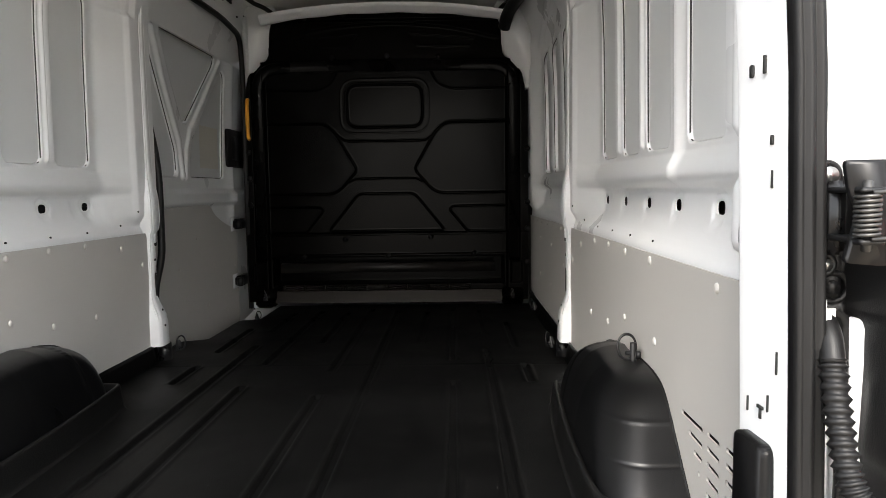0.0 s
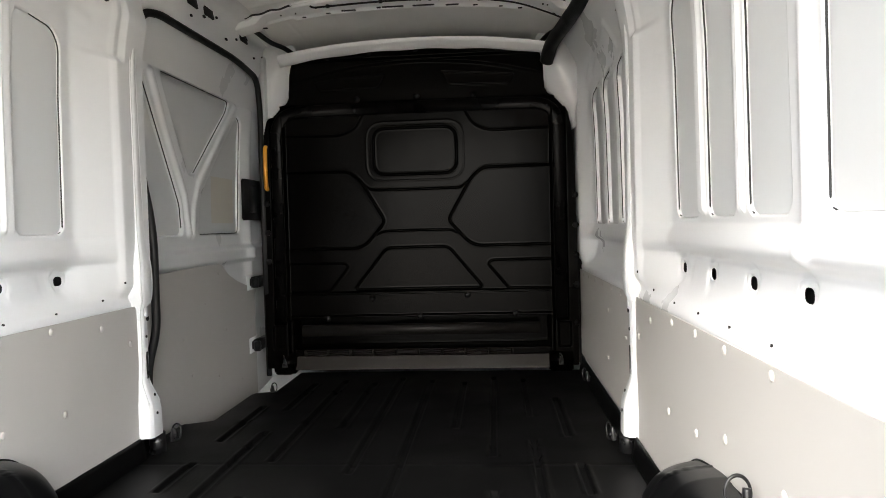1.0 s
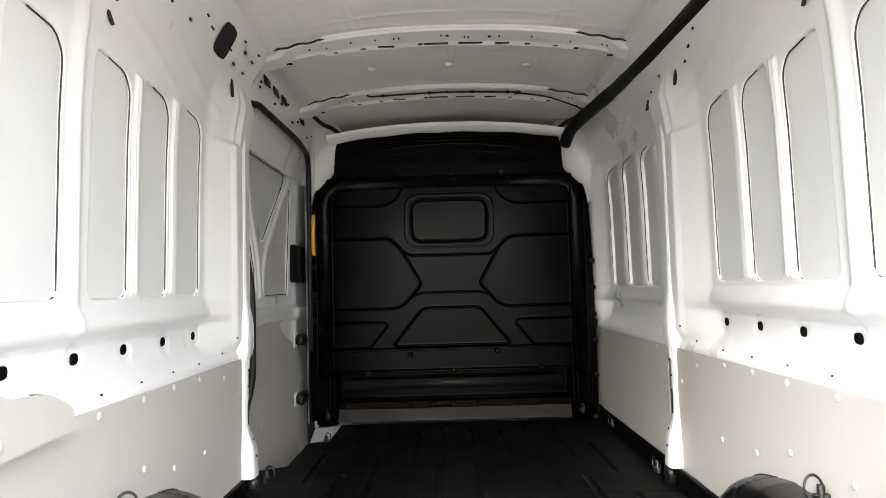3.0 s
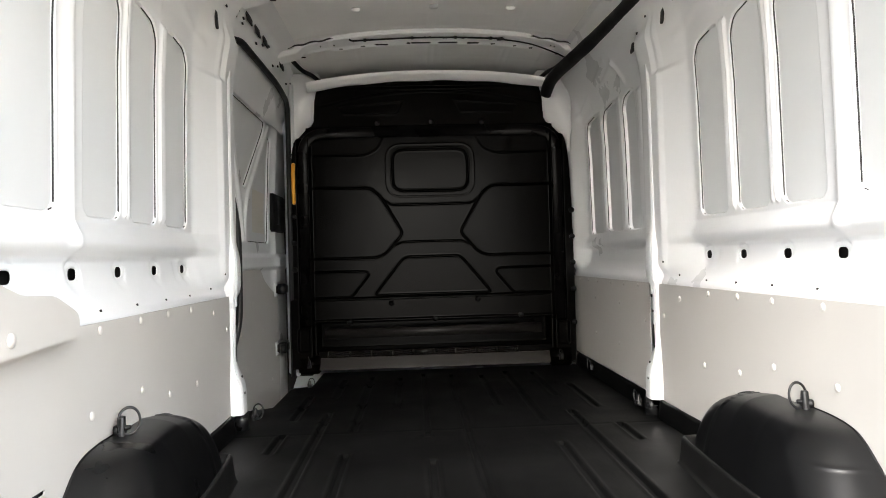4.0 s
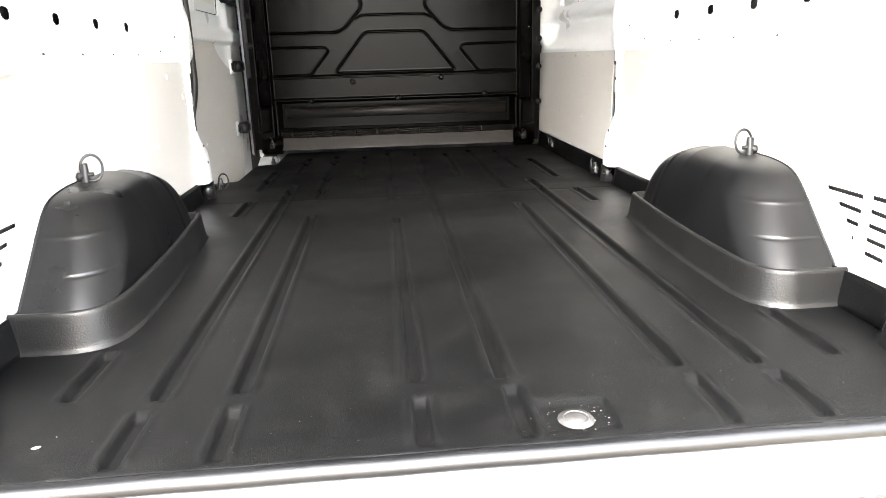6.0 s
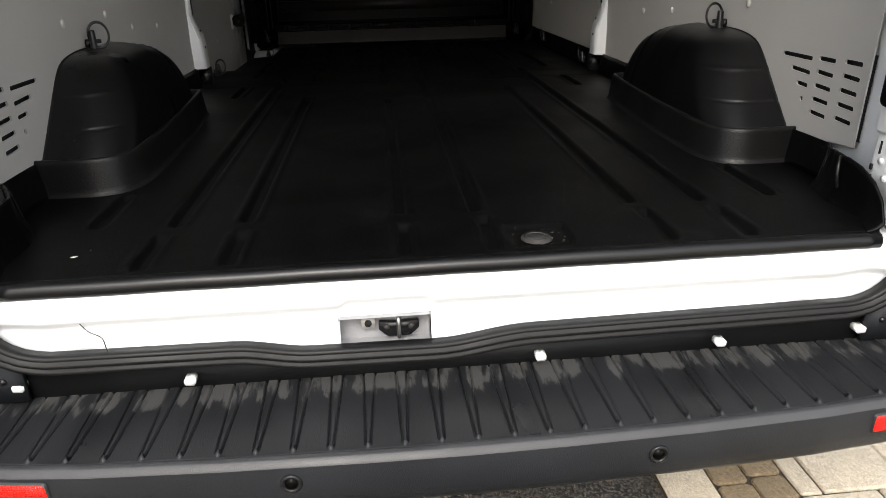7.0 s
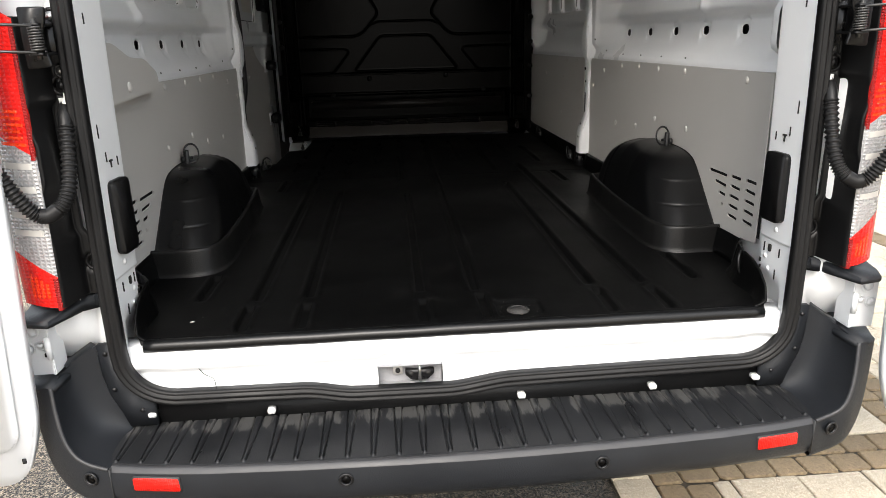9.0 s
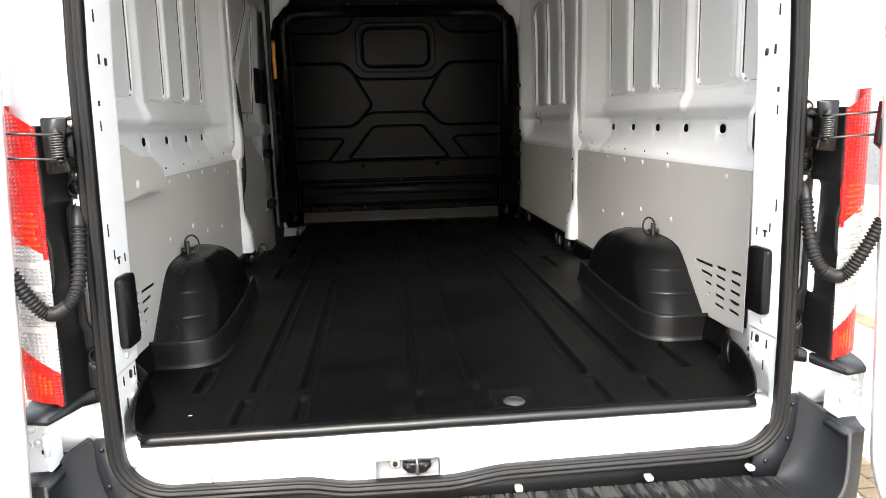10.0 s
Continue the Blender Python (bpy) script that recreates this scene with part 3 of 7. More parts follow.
def build_linings():
    for s, wall in ((1, wall_right), (-1, wall_left)):
        # main board, cut round the wheel arch
        arch = [(y, z - 0.006) for y, z in ARCH_PROFILE]
        outline = [(0.232, 1.230), (0.232, 0.790), (0.42, 0.775)] + arch + [(1.775, 0.772), (1.775, 1.226)]
        slots = []
        for row in range(5):
            z = 0.938 - row * 0.028
            for col, y in enumerate((0.474, 0.362, 0.281)):
                w = (0.11, 0.054, 0.052)[col]
                if col == 0:
                    w = (0.11, 0.070, 0.040, 0.0, 0.0)[row]
                    y = (0.466, 0.446, 0.432, 0, 0)[row]
                if w:
                    slots.append((y, z + 0.004 * col, w, 0.0095, 0.05 if row else 0.0))
        slots.append((0.425, 0.852, 0.010, 0.010, 0))
        board = board_with_slots(s, "lining_board", outline, 0.814, wall, "grey lining board with ventilation slots", slots)
        # dark plate behind the slots paints the shade of the cavity
        part("slot_shade", prism([(0.24, 0.80), (0.56, 0.80), (0.56, 0.965), (0.24, 0.965)], s * 0.826, s * 0.830, "x"), SHADEFILL, board, smooth=False)
        proto = stud_proto(board)
        spots = [(1.572, 1.180), (1.344, 1.209), (1.152, 1.212), (0.965, 1.211), (0.747, 1.211), (1.385, 0.974), (1.152, 0.990), (0.966, 1.037), (0.703, 1.034), (1.727, 1.108), (0.36, 1.205)]
        for i, (y, z) in enumerate(spots):
            m = Matrix.Translation((s * 0.8135, y, z))
            if i == 0:
                proto.matrix_basis = m
            else:
                share("fastener", proto, board, m)
        # strip of white lip above the board
    b2 = board_with_slots(1, "lining_board", [(1.875, 0.785), (3.11, 0.785), (3.11, 1.222), (1.875, 1.226)], 0.814, wall_right, "grey lining board of the front bay")
    proto = stud_proto(b2)
    for i, (y, z) in enumerate([(2.669, 1.121), (2.269, 1.120), (2.671, 0.937), (2.285, 0.931), (2.976, 1.203), (2.80, 1.206), (2.62, 1.206), (2.40, 1.208), (2.20, 1.208), (2.007, 1.211), (1.93, 1.07), (3.05, 1.05), (3.05, 0.90)]):
        m = Matrix.Translation((0.8135, y, z)) @ Matrix.Scale(0.8, 4)
        if i == 0:
            proto.matrix_basis = m
        else:
            share("fastener", proto, b2, m)
    # raised cover plate on the rear of the near-side board
    bm = prism(rounded([(0.16, 1.195), (0.585, 1.215), (0.585, 1.262), (0.50, 1.30), (0.40, 1.305), (0.30, 1.34), (0.16, 1.345)], 0.02), -0.775, -0.79, "x", 0.003)
    part("cover_plate", bm, BOARD, wall_left, "grey folded cover plate over the lamp wiring", smooth=False)
    bm = prism([(0.585, 1.215), (0.585, 1.262), (0.50, 1.30)], -0.789, -0.814, "x")
    part("cover_return", bm, BOARD, wall_left, smooth=False)
    st = stud_proto(wall_left, "cover_screw")
    st.matrix_basis = Matrix.Translation((-0.7745, 0.36, 1.235)) @ Matrix.Scale(1.3, 4)


build_linings()


def build_pillar_c(s, wall):
    """The post between the bays, with its kinked foot."""
    zs = [0.782, 0.80, 0.87, 0.893, 0.968, 1.02, 1.10, 1.21, 1.24, 1.29, 1.36, 1.42, 1.46, 1.7, 2.0, 2.15, 2.26]
    xi = [0.772, 0.772, 0.773, 0.776, 0.800, 0.801, 0.800, 0.799, 0.786, 0.780, 0.782, 0.792, 0.797, 0.797, 0.790, 0.768, 0.745]
    ya = [1.765, 1.765, 1.765, 1.766, 1.768, 1.775, 1.775, 1.775, 1.765, 1.752, 1.756, 1.768, 1.772, 1.776, 1.780, 1.79, 1.80]
    yb = [1.862, 1.862, 1.861, 1.858, 1.838, 1.836, 1.835, 1.838, 1.845, 1.845, 1.845, 1.842, 1.84, 1.838, 1.836, 1.835, 1.83]
    xi = [x if z < 1.5 else float(wall_x(np.array(1.80), np.array(z))) - (0.006 if z < 2.1 else -0.012) for z, x in zip(zs, xi)]
    bm = bmesh.new()
    rows = []
    for z, x, a, b in zip(zs, xi, ya, yb):
        rows.append([bm.verts.new((s * 0.84, a - 0.015, z)), bm.verts.new((s * (x + 0.008), a, z)), bm.verts.new((s * x, a + 0.012, z)), bm.verts.new((s * x, b - 0.03, z)), bm.verts.new((s * (x + 0.012), b - 0.012, z)), bm.verts.new((s * (x + 0.02), b, z)), bm.verts.new((s * 0.84, b + 0.01, z))])
    for a, b in zip(rows[:-1], rows[1:]):
        for i in range(6):
            bm.faces.new((a[i], a[i + 1], b[i + 1], b[i]))
    o = part("pillar_post", bm, WHITE, wall, "white painted steel post with a kinked foot")
    o.modifiers.new("soft", "BEVEL").width = 0.004
    # dark pieces paint the shade in the post's holes and slot
    for y, z, r in ((1.81, 0.92, 0.005), (1.80, 1.12, 0.005), (1.81, 1.18, 0.009), (1.80, 0.86, 0.005)):
        part("punched_hole", disc(r, 0.003, Matrix.Translation((s * (np.interp(z, zs, xi) - 0.0008), y, z)) @ Matrix.Rotation(radians(90), 4, "Y"), 14), SHADEFILL, o)
    bm = block(min(s * 0.803, s * 0.7985), max(s * 0.803, s * 0.7985), 1.795, 1.807, 0.975, 1.070, 0.002)
    part("slot", bm, SHADEFILL, o)
    # pressed edges that run up the post, and the box of its foot
    for k, rad in ((1, 0.0030), (4, 0.0034)):
        line = []
        for z, x, a, e in zip(zs, xi, ya, yb):
            line.append((s * (x + 0.006), a + 0.002, z) if k == 1 else (s * (x + 0.006), e - 0.020, z))
        part("pressed_edge", sweep(smooth_path(line[3:], 4), rad, 8, up=(0, 1, 0)), WHITE, o, "raised pressed edge")
    part("pressed_pad", prism(rounded([(1.792, 1.185), (1.812, 1.185), (1.812, 1.225), (1.792, 1.225)], 0.008), s * 0.7990, s * 0.7945, "x", 0.001), WHITE, o, "raised pressed pad")
    return o


for s, w in ((1, wall_right), (-1, wall_left)):
    build_pillar_c(s, w)

# ==== roof ====


def roof_z(x, y):
    return 2.505 - 0.07 * (np.abs(x) / 0.78) ** 2.4 - 0.02 * ss(2.4, 3.2, y)


def build_ceiling():
    xs = np.arange(-0.80, 0.801, 0.008)
    ys = np.arange(-0.02, 3.40, 0.01)
    X, Y = np.meshgrid(xs, ys, indexing="ij")
    Z = roof_z(X, Y)
    for yy in (0.35, 0.75, 1.15, 1.55, 2.15, 2.40, 2.60, 3.0):
        Z = Z + 0.0015 * np.exp(-((Y - yy) / 0.02) ** 2) * ss(0.66, 0.6, np.abs(X))
    for xx in (-0.58, -0.40, -0.365, -0.015, 0.02, 0.40, 0.435, 0.60):
        Z = Z - 0.0016 * np.exp(-((X - xx) / 0.007) ** 2)
    for yy in (1.805, 1.97, 2.565, 2.72):
        Z = Z - 0.004 * np.exp(-((Y - yy) / 0.010) ** 2) * ss(0.70, 0.66, np.abs(X))
    for line in ([(-0.49, 1.735), (-0.2, 1.700), (0.03, 1.694), (0.25, 1.700), (0.50, 1.738)], [(-0.43, 1.672), (-0.34, 1.716)], [(0.35, 1.716), (0.45, 1.665)]):
        Z = Z - 0.0035 * np.exp(-(sd_line(X, Y, round_line(line, 0.2)) / 0.009) ** 2)
    return tagged(sheet("ceiling", np.stack([X, Y, Z], -1), ROOFSKIN, flip=True), "grey primed steel roof skin with shallow beads", "ceiling", kind="structure")


ceiling = build_ceiling()


def build_bow(y, w, label):
    """A pressed steel roof bow: lipped rear edge, flat face, slotted front flange and stepped end brackets."""
    xs = np.linspace(-0.79, 0.79, 317)
    v = np.array([-1.0, -0.94, -0.90, -0.83, -0.78, -0.70, 0.48, 0.56, 0.60, 0.66, 0.97, 1.0])
    d = np.array([0.001, 0.004, 0.008, 0.009, 0.014, 0.018, 0.030, 0.031, 0.030, 0.031, 0.041, 0.012])
    X, V = np.meshgrid(xs, v, indexing="ij")
    ax = np.abs(X)
    end = ss(0.50, 0.53, ax)
    tail = ss(0.635, 0.70, ax)
    # the face narrows in two steps, then the end bracket drops to the rail
    front = np.where(V > 0, 1 - 0.20 * end - 0.10 * ss(0.30, 0.33, ax) + 0.45 * tail, 1 - 0.26 * end)
    Y = y + V * w * front + 0.020 * tail + 0.05 * (ax / 0.75) ** 2
    Z = roof_z(X, Y) - d[None, :] * (1 - 0.20 * end) - 0.020 * tail * (V > -0.85) * (V < 0.62)
    o = sheet("roof_bow", np.stack([X, Y, Z], -1), WHITE, flip=True)
    tagged(o, label, "roof bow", "roof bows", "structure")
    o.data.polygons.foreach_set("use_smooth", [False] * len(o.data.polygons))
    o.modifiers.new("thickness", "SOLIDIFY").thickness = 0.0015
    bend = lambda x: 0.05 * (abs(x) / 0.75) ** 2
    skin = lambda x, yy: float(roof_z(np.array(x), np.array(yy)))
    # dark discs and blocks paint the shade in the bow's openings
    for i, (x, vv) in enumerate(((-0.57, 0.0), (-0.50, 0.05), (-0.40, -0.15), (-0.30, -0.1), (-0.225, -0.05), (-0.205, -0.05), (-0.035, -0.15), (-0.01, -0.1), (0.06, 0.1), (0.075, 0.1), (0.16, 0.05), (0.20, 0.0), (0.33, -0.1), (0.49, 0.1), (0.62, 0.05), (0.64, 0.08))):
        yy = y + bend(x) + vv * w
        part("punched_hole", disc(0.0062 if i in (7, 10) else 0.0036, 0.006, Matrix.Translation((x, yy, skin(x, yy) - (0.0180 + 0.0110 * (vv + 0.70)) * (1 - 0.20 * (abs(x) > 0.52)) - 0.001)), 12), SHADEFILL, o)
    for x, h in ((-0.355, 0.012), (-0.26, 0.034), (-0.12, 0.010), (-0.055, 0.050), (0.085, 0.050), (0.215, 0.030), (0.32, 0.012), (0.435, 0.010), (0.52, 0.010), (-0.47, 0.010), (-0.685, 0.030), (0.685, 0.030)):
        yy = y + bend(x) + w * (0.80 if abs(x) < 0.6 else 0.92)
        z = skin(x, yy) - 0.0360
        part("slot", block(x - h, x + h, yy - w * 0.10, yy + w * 0.10, z - 0.002, z + 0.003, 0.0015), SHADEFILL, o)
    # black mastic squeezed out along the rear edge near both ends
    for side in (-1, 1):
        pts = [(side * x, y + bend(x) - w * 0.76, skin(x, y - w) - 0.010 - 0.003 * math.sin(x * 70)) for x in np.linspace(0.50, 0.73, 24)]
        part("mastic_bead", sweep(pts, 0.0045, 8, up=(0, 0, 1)), GROOVE, o, "black mastic bead")
    return o


for x in (-0.355, 0.0, 0.353):
    pad = part("roof_pad", block(x - 0.020, x + 0.020, 2.265, 2.295, float(roof_z(np.array(x), np.array(2.2))) - 0.016, float(roof_z(np.array(x), np.array(2.2))) + 0.001, 0.004), WHITE, ceiling)
build_bow(1.885, 0.062, "white pressed steel roof bow with punched holes")
build_bow(2.640, 0.058, "white pressed steel roof bow carrying a black cable")


def build_header():
    xs = np.linspace(-0.70, 0.70, 90)
    prof = [(2.990, 0.022), (2.994, 0.006), (3.000, 0.000), (3.024, -0.016), (3.036, -0.024), (3.044, -0.024), (3.048, -0.012), (3.06, 0.006), (3.21, 0.05)]
    X, V = np.meshgrid(xs, np.arange(len(prof)), indexing="ij")
    z0 = 2.385 - 0.05 * (np.abs(X) / 0.65) ** 2.2
    Y = np.array([a for a, b in prof])[V]
    Z = z0 + np.array([b for a, b in prof])[V] + 0.0022 * np.sin(X * 22) * (V > 2)
    o = sheet("header_rail", np.stack([X, Y, Z], -1), WHITE, flip=True)
    return tagged(o, "white painted steel header rail above the bulkhead", "header rail", kind="structure")


build_header()


def build_cant_rail(s, name):
    """The box rail where the side meets the roof, with access slots."""
    ys = np.arange(0.0, 3.30, 0.02)
    prof = [(0.874, 2.09), (0.850, 2.17), (0.828, 2.24), (0.806, 2.30), (0.797, 2.36), (0.790, 2.40), (0.765, 2.425), (0.72, 2.432), (0.69, 2.45)]
    pf = smooth_path([(a, b, 0) for a, b in prof], 4)
    P = np.zeros((len(ys), len(pf), 3))
    for j, p in enumerate(pf):
        P[:, j, 0] = s * p.x
        P[:, j, 1] = ys
        P[:, j, 2] = p.y
    o = sheet(name, P, WHITE, flip=s > 0)
    tagged(o, "white painted steel roof rail with punched access slots", "roof rail", kind="structure")
    return o


rail_left = build_cant_rail(-1, "roof_rail_left")
rail_right = build_cant_rail(1, "roof_rail_right")


def rail_slots(s, rail, spots):
    for y, z, w, h, r in spots:
        def face(q):
            x = float(np.interp(q, [2.09, 2.17, 2.24, 2.30, 2.36, 2.40], [0.862, 0.836, 0.815, 0.802, 0.797, 0.790]))
            return min(x, float(wall_x(np.array(y), np.array(q)))) if (s > 0 or y < 1.86) else x
        x = face(z) - 0.002
        tilt = math.degrees(math.atan2(face(z - 0.02) - face(z + 0.02), 0.04))
        # dark plate that paints the shade inside the slot
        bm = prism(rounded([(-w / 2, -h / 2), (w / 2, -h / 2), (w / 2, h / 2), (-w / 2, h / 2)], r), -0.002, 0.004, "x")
        o = part("access_slot", bm, SHADEFILL, rail)
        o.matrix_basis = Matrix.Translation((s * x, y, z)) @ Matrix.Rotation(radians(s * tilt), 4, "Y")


rail_slots(-1, rail_left, [(2.085, 2.382, 0.085, 0.042, 0.004), (2.238, 2.380, 0.085, 0.042, 0.004), (2.39, 2.383, 0.085, 0.042, 0.004), (2.775, 2.382, 0.085, 0.042, 0.004)] + [(1.55 + 0.115 * k, 2.325 + 0.03 * (k % 3), 0.014 + 0.006 * (k % 2), 0.010, 0.004) for k in range(14)] + [ (1.66, 2.225, 0.022, 0.07, 0.010), (1.75, 2.35, 0.012, 0.02, 0.004), (1.73, 2.30, 0.012, 0.012, 0.005), (1.93, 2.36, 0.012, 0.012, 0.005), (2.0, 2.33, 0.01, 0.01, 0.004), (1.62, 2.38, 0.012, 0.012, 0.005), (0.84, 2.155, 0.012, 0.048, 0.004), (0.845, 2.200, 0.011, 0.012, 0.004), (1.08, 2.30, 0.012, 0.018, 0.004), (1.22, 2.30, 0.010, 0.014, 0.004), (1.30, 2.345, 0.012, 0.012, 0.005), (1.36, 2.33, 0.009, 0.02, 0.003), (1.62, 2.30, 0.009, 0.016, 0.003)])
rail_slots(1, rail_right, [(1.64, 2.22, 0.022, 0.075, 0.010), (1.975, 2.212, 0.07, 0.055, 0.004), (1.40, 2.30, 0.012, 0.012, 0.005), (1.78, 2.26, 0.008, 0.008, 0.003), (0.83, 2.150, 0.012, 0.048, 0.004), (1.55, 2.24, 0.010, 0.012, 0.004), (1.48, 2.27, 0.012, 0.016, 0.004), (1.86, 2.22, 0.008, 0.010, 0.003)])

# large oval access hole, its shade painted as a dark sheet following the side's curve
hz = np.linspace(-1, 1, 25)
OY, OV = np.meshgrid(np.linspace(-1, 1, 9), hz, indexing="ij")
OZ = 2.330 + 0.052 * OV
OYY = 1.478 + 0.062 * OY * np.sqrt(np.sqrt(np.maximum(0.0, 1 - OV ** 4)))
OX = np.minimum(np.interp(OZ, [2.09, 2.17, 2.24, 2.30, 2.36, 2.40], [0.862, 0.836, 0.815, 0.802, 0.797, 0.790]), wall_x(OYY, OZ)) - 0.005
sheet("access_hole", np.stack([-OX, OYY, OZ], -1), SHADEFILL, rail_left, "dark oval sheet painting the shade of a large access hole", flip=True)

# ==== bulkhead ====


def bulkhead_outline():
    half = [(0.80, 0.745), (0.802, 1.30), (0.800, 1.60), (0.793, 1.82), (0.782, 1.95), (0.768, 2.015), (0.742, 2.065), (0.708, 2.100), (0.676, 2.120), (0.660, 2.150), (0.656, 2.26), (0.646, 2.325), (0.62, 2.348), (0.56, 2.362), (0.3, 2.384), (0.0, 2.392)]
    return half + [(-x, z) for x, z in half[-2::-1]]


def build_bulkhead():
    xs = np.arange(-0.81, 0.8101, 0.0033)
    zs = np.arange(0.735, 2.40, 0.0031)
    X, Z = np.meshgrid(xs, zs, indexing="ij")
    sd = sd_poly(X, Z, bulkhead_outline())
    ax = np.abs(X)
    Y = np.full(X.shape, 3.045)
    # side columns and the cross bar stand proud, the upper panel lies back
    Y = Y - 0.022 * ss(0.675, 0.69, ax) * ss(2.07, 2.05, Z)
    Y = Y + 0.055 * ss(0.692, 0.704, ax) * ss(0.758, 0.746, ax) * ss(2.06, 2.04, Z) * ss(0.97, 0.98, Z)
    Y = Y + 0.045 * ss(2.045, 2.055, Z) * ss(2.105, 2.095, Z)
    Y = Y + 0.035 * ss(2.10, 2.115, Z)
    Y = Y - 0.020 * ss(2.325, 2.335, Z)
    # lower band, recess and vent shelf
    Y = Y - 0.008 * ss(1.138, 1.130, Z)
    Y = Y + 0.130 * ss(1.000, 0.992, Z) * ss(0.668, 0.66, ax)
    Y = Y - 0.120 * ss(0.842, 0.836, Z) * ss(0.668, 0.66, ax)
    Y = Y - 0.012 * ss(1.016, 1.008, Z) * ss(0.984, 0.992, Z) * ss(0.755, 0.74, ax)
    # corner pockets
    pocket = sd_poly(ax, Z, rounded([(0.705, 0.84), (0.765, 0.84), (0.765, 0.965), (0.705, 0.965)], 0.012))
    Y = Y + 0.012 * ss(0.004, -0.004, pocket)
    lines = []
    for m in (-1, 1):
        f = lambda pts: [(m * x - 0.004, z) for x, z in pts]
        lines.append((round_line(f([(0.690, 1.757), (0.345, 1.755), (0.286, 1.708), (0.162, 1.493), (0.262, 1.380), (0.312, 1.358), (0.690, 1.358)]), 0.030), 0.0058))
        lines.append((round_line(f([(0.690, 1.944), (0.375, 1.940), (0.297, 1.975), (0.262, 2.045)]), 0.05), 0.0045))
        lines.append((round_line(f([(0.690, 1.284), (0.378, 1.282), (0.360, 1.262), (0.462, 1.139), (0.690, 1.135)]), 0.016), 0.0050))
        lines.append((round_line(f([(0.145, 2.252), (0.515, 2.222), (0.490, 2.178), (0.180, 2.183), (0.145, 2.252)]), 0.012), 0.003))
        lines.append((round_line(f([(0.262, 1.680), (0.228, 1.656), (0.0, 1.655)]), 0.02), 0.0045))
        lines.append((round_line(f([(0.205, 1.428), (0.170, 1.444), (0.0, 1.445)]), 0.02), 0.0042))
    c = -0.004
    lines.append((round_line([(-0.64, 2.225), (-0.35, 2.292), (0.0, 2.318), (0.35, 2.292), (0.64, 2.225)], 0.2), 0.005))
    win = rounded([(c - 0.213, 1.732), (c + 0.213, 1.732), (c + 0.213, 1.969), (c - 0.213, 1.969)], 0.068)
    lines.append((win + [win[0]], 0.0058))
    trap = rounded([(c - 0.334, 1.144), (c + 0.334, 1.144), (c + 0.160, 1.358), (c - 0.160, 1.358)], 0.030)
    lines.append((trap + [trap[0]], 0.0055))
    lines.append(([(-0.69, 1.122), (0.66, 1.122)], 0.0028))
    for pts, w in lines:
        d = sd_line(X, Z, pts)
        Y = Y + 0.014 * np.exp(-(d / (0.70 * w)) ** 4) - 0.0010 * np.exp(-((d - 1.5 * w) / (0.5 * w)) ** 2)
    hood = np.abs(sd_poly(X, Z, rounded([(c - 0.25, 1.70), (c + 0.25, 1.70), (c + 0.25, 2.0), (c - 0.25, 2.0)], 0.09)))
    Y = Y - 0.0010 * np.exp(-(hood / 0.004) ** 2)
    Y = Y + 0.004 * np.sin(X * 2.1 + 0.6) * np.sin(Z * 2.4)
    keep = (sd[:-1, :-1] < 0.003) & (sd[1:, 1:] < 0.003) & (sd[:-1, 1:] < 0.003) & (sd[1:, :-1] < 0.003)
    o = sheet("bulkhead", np.stack([X - 0.012, Y, Z], -1), BULK, keep=keep, flip=False)
    tagged(o, "black moulded plastic bulkhead with embossed angular panels", "bulkhead", kind="structure")
    part("backing", prism([(0.985 * x - 0.012, z) for x, z in bulkhead_outline()], 3.20, 3.225, "y"), SHADEFILL, o, smooth=False)
    return o


bulkhead = build_bulkhead()


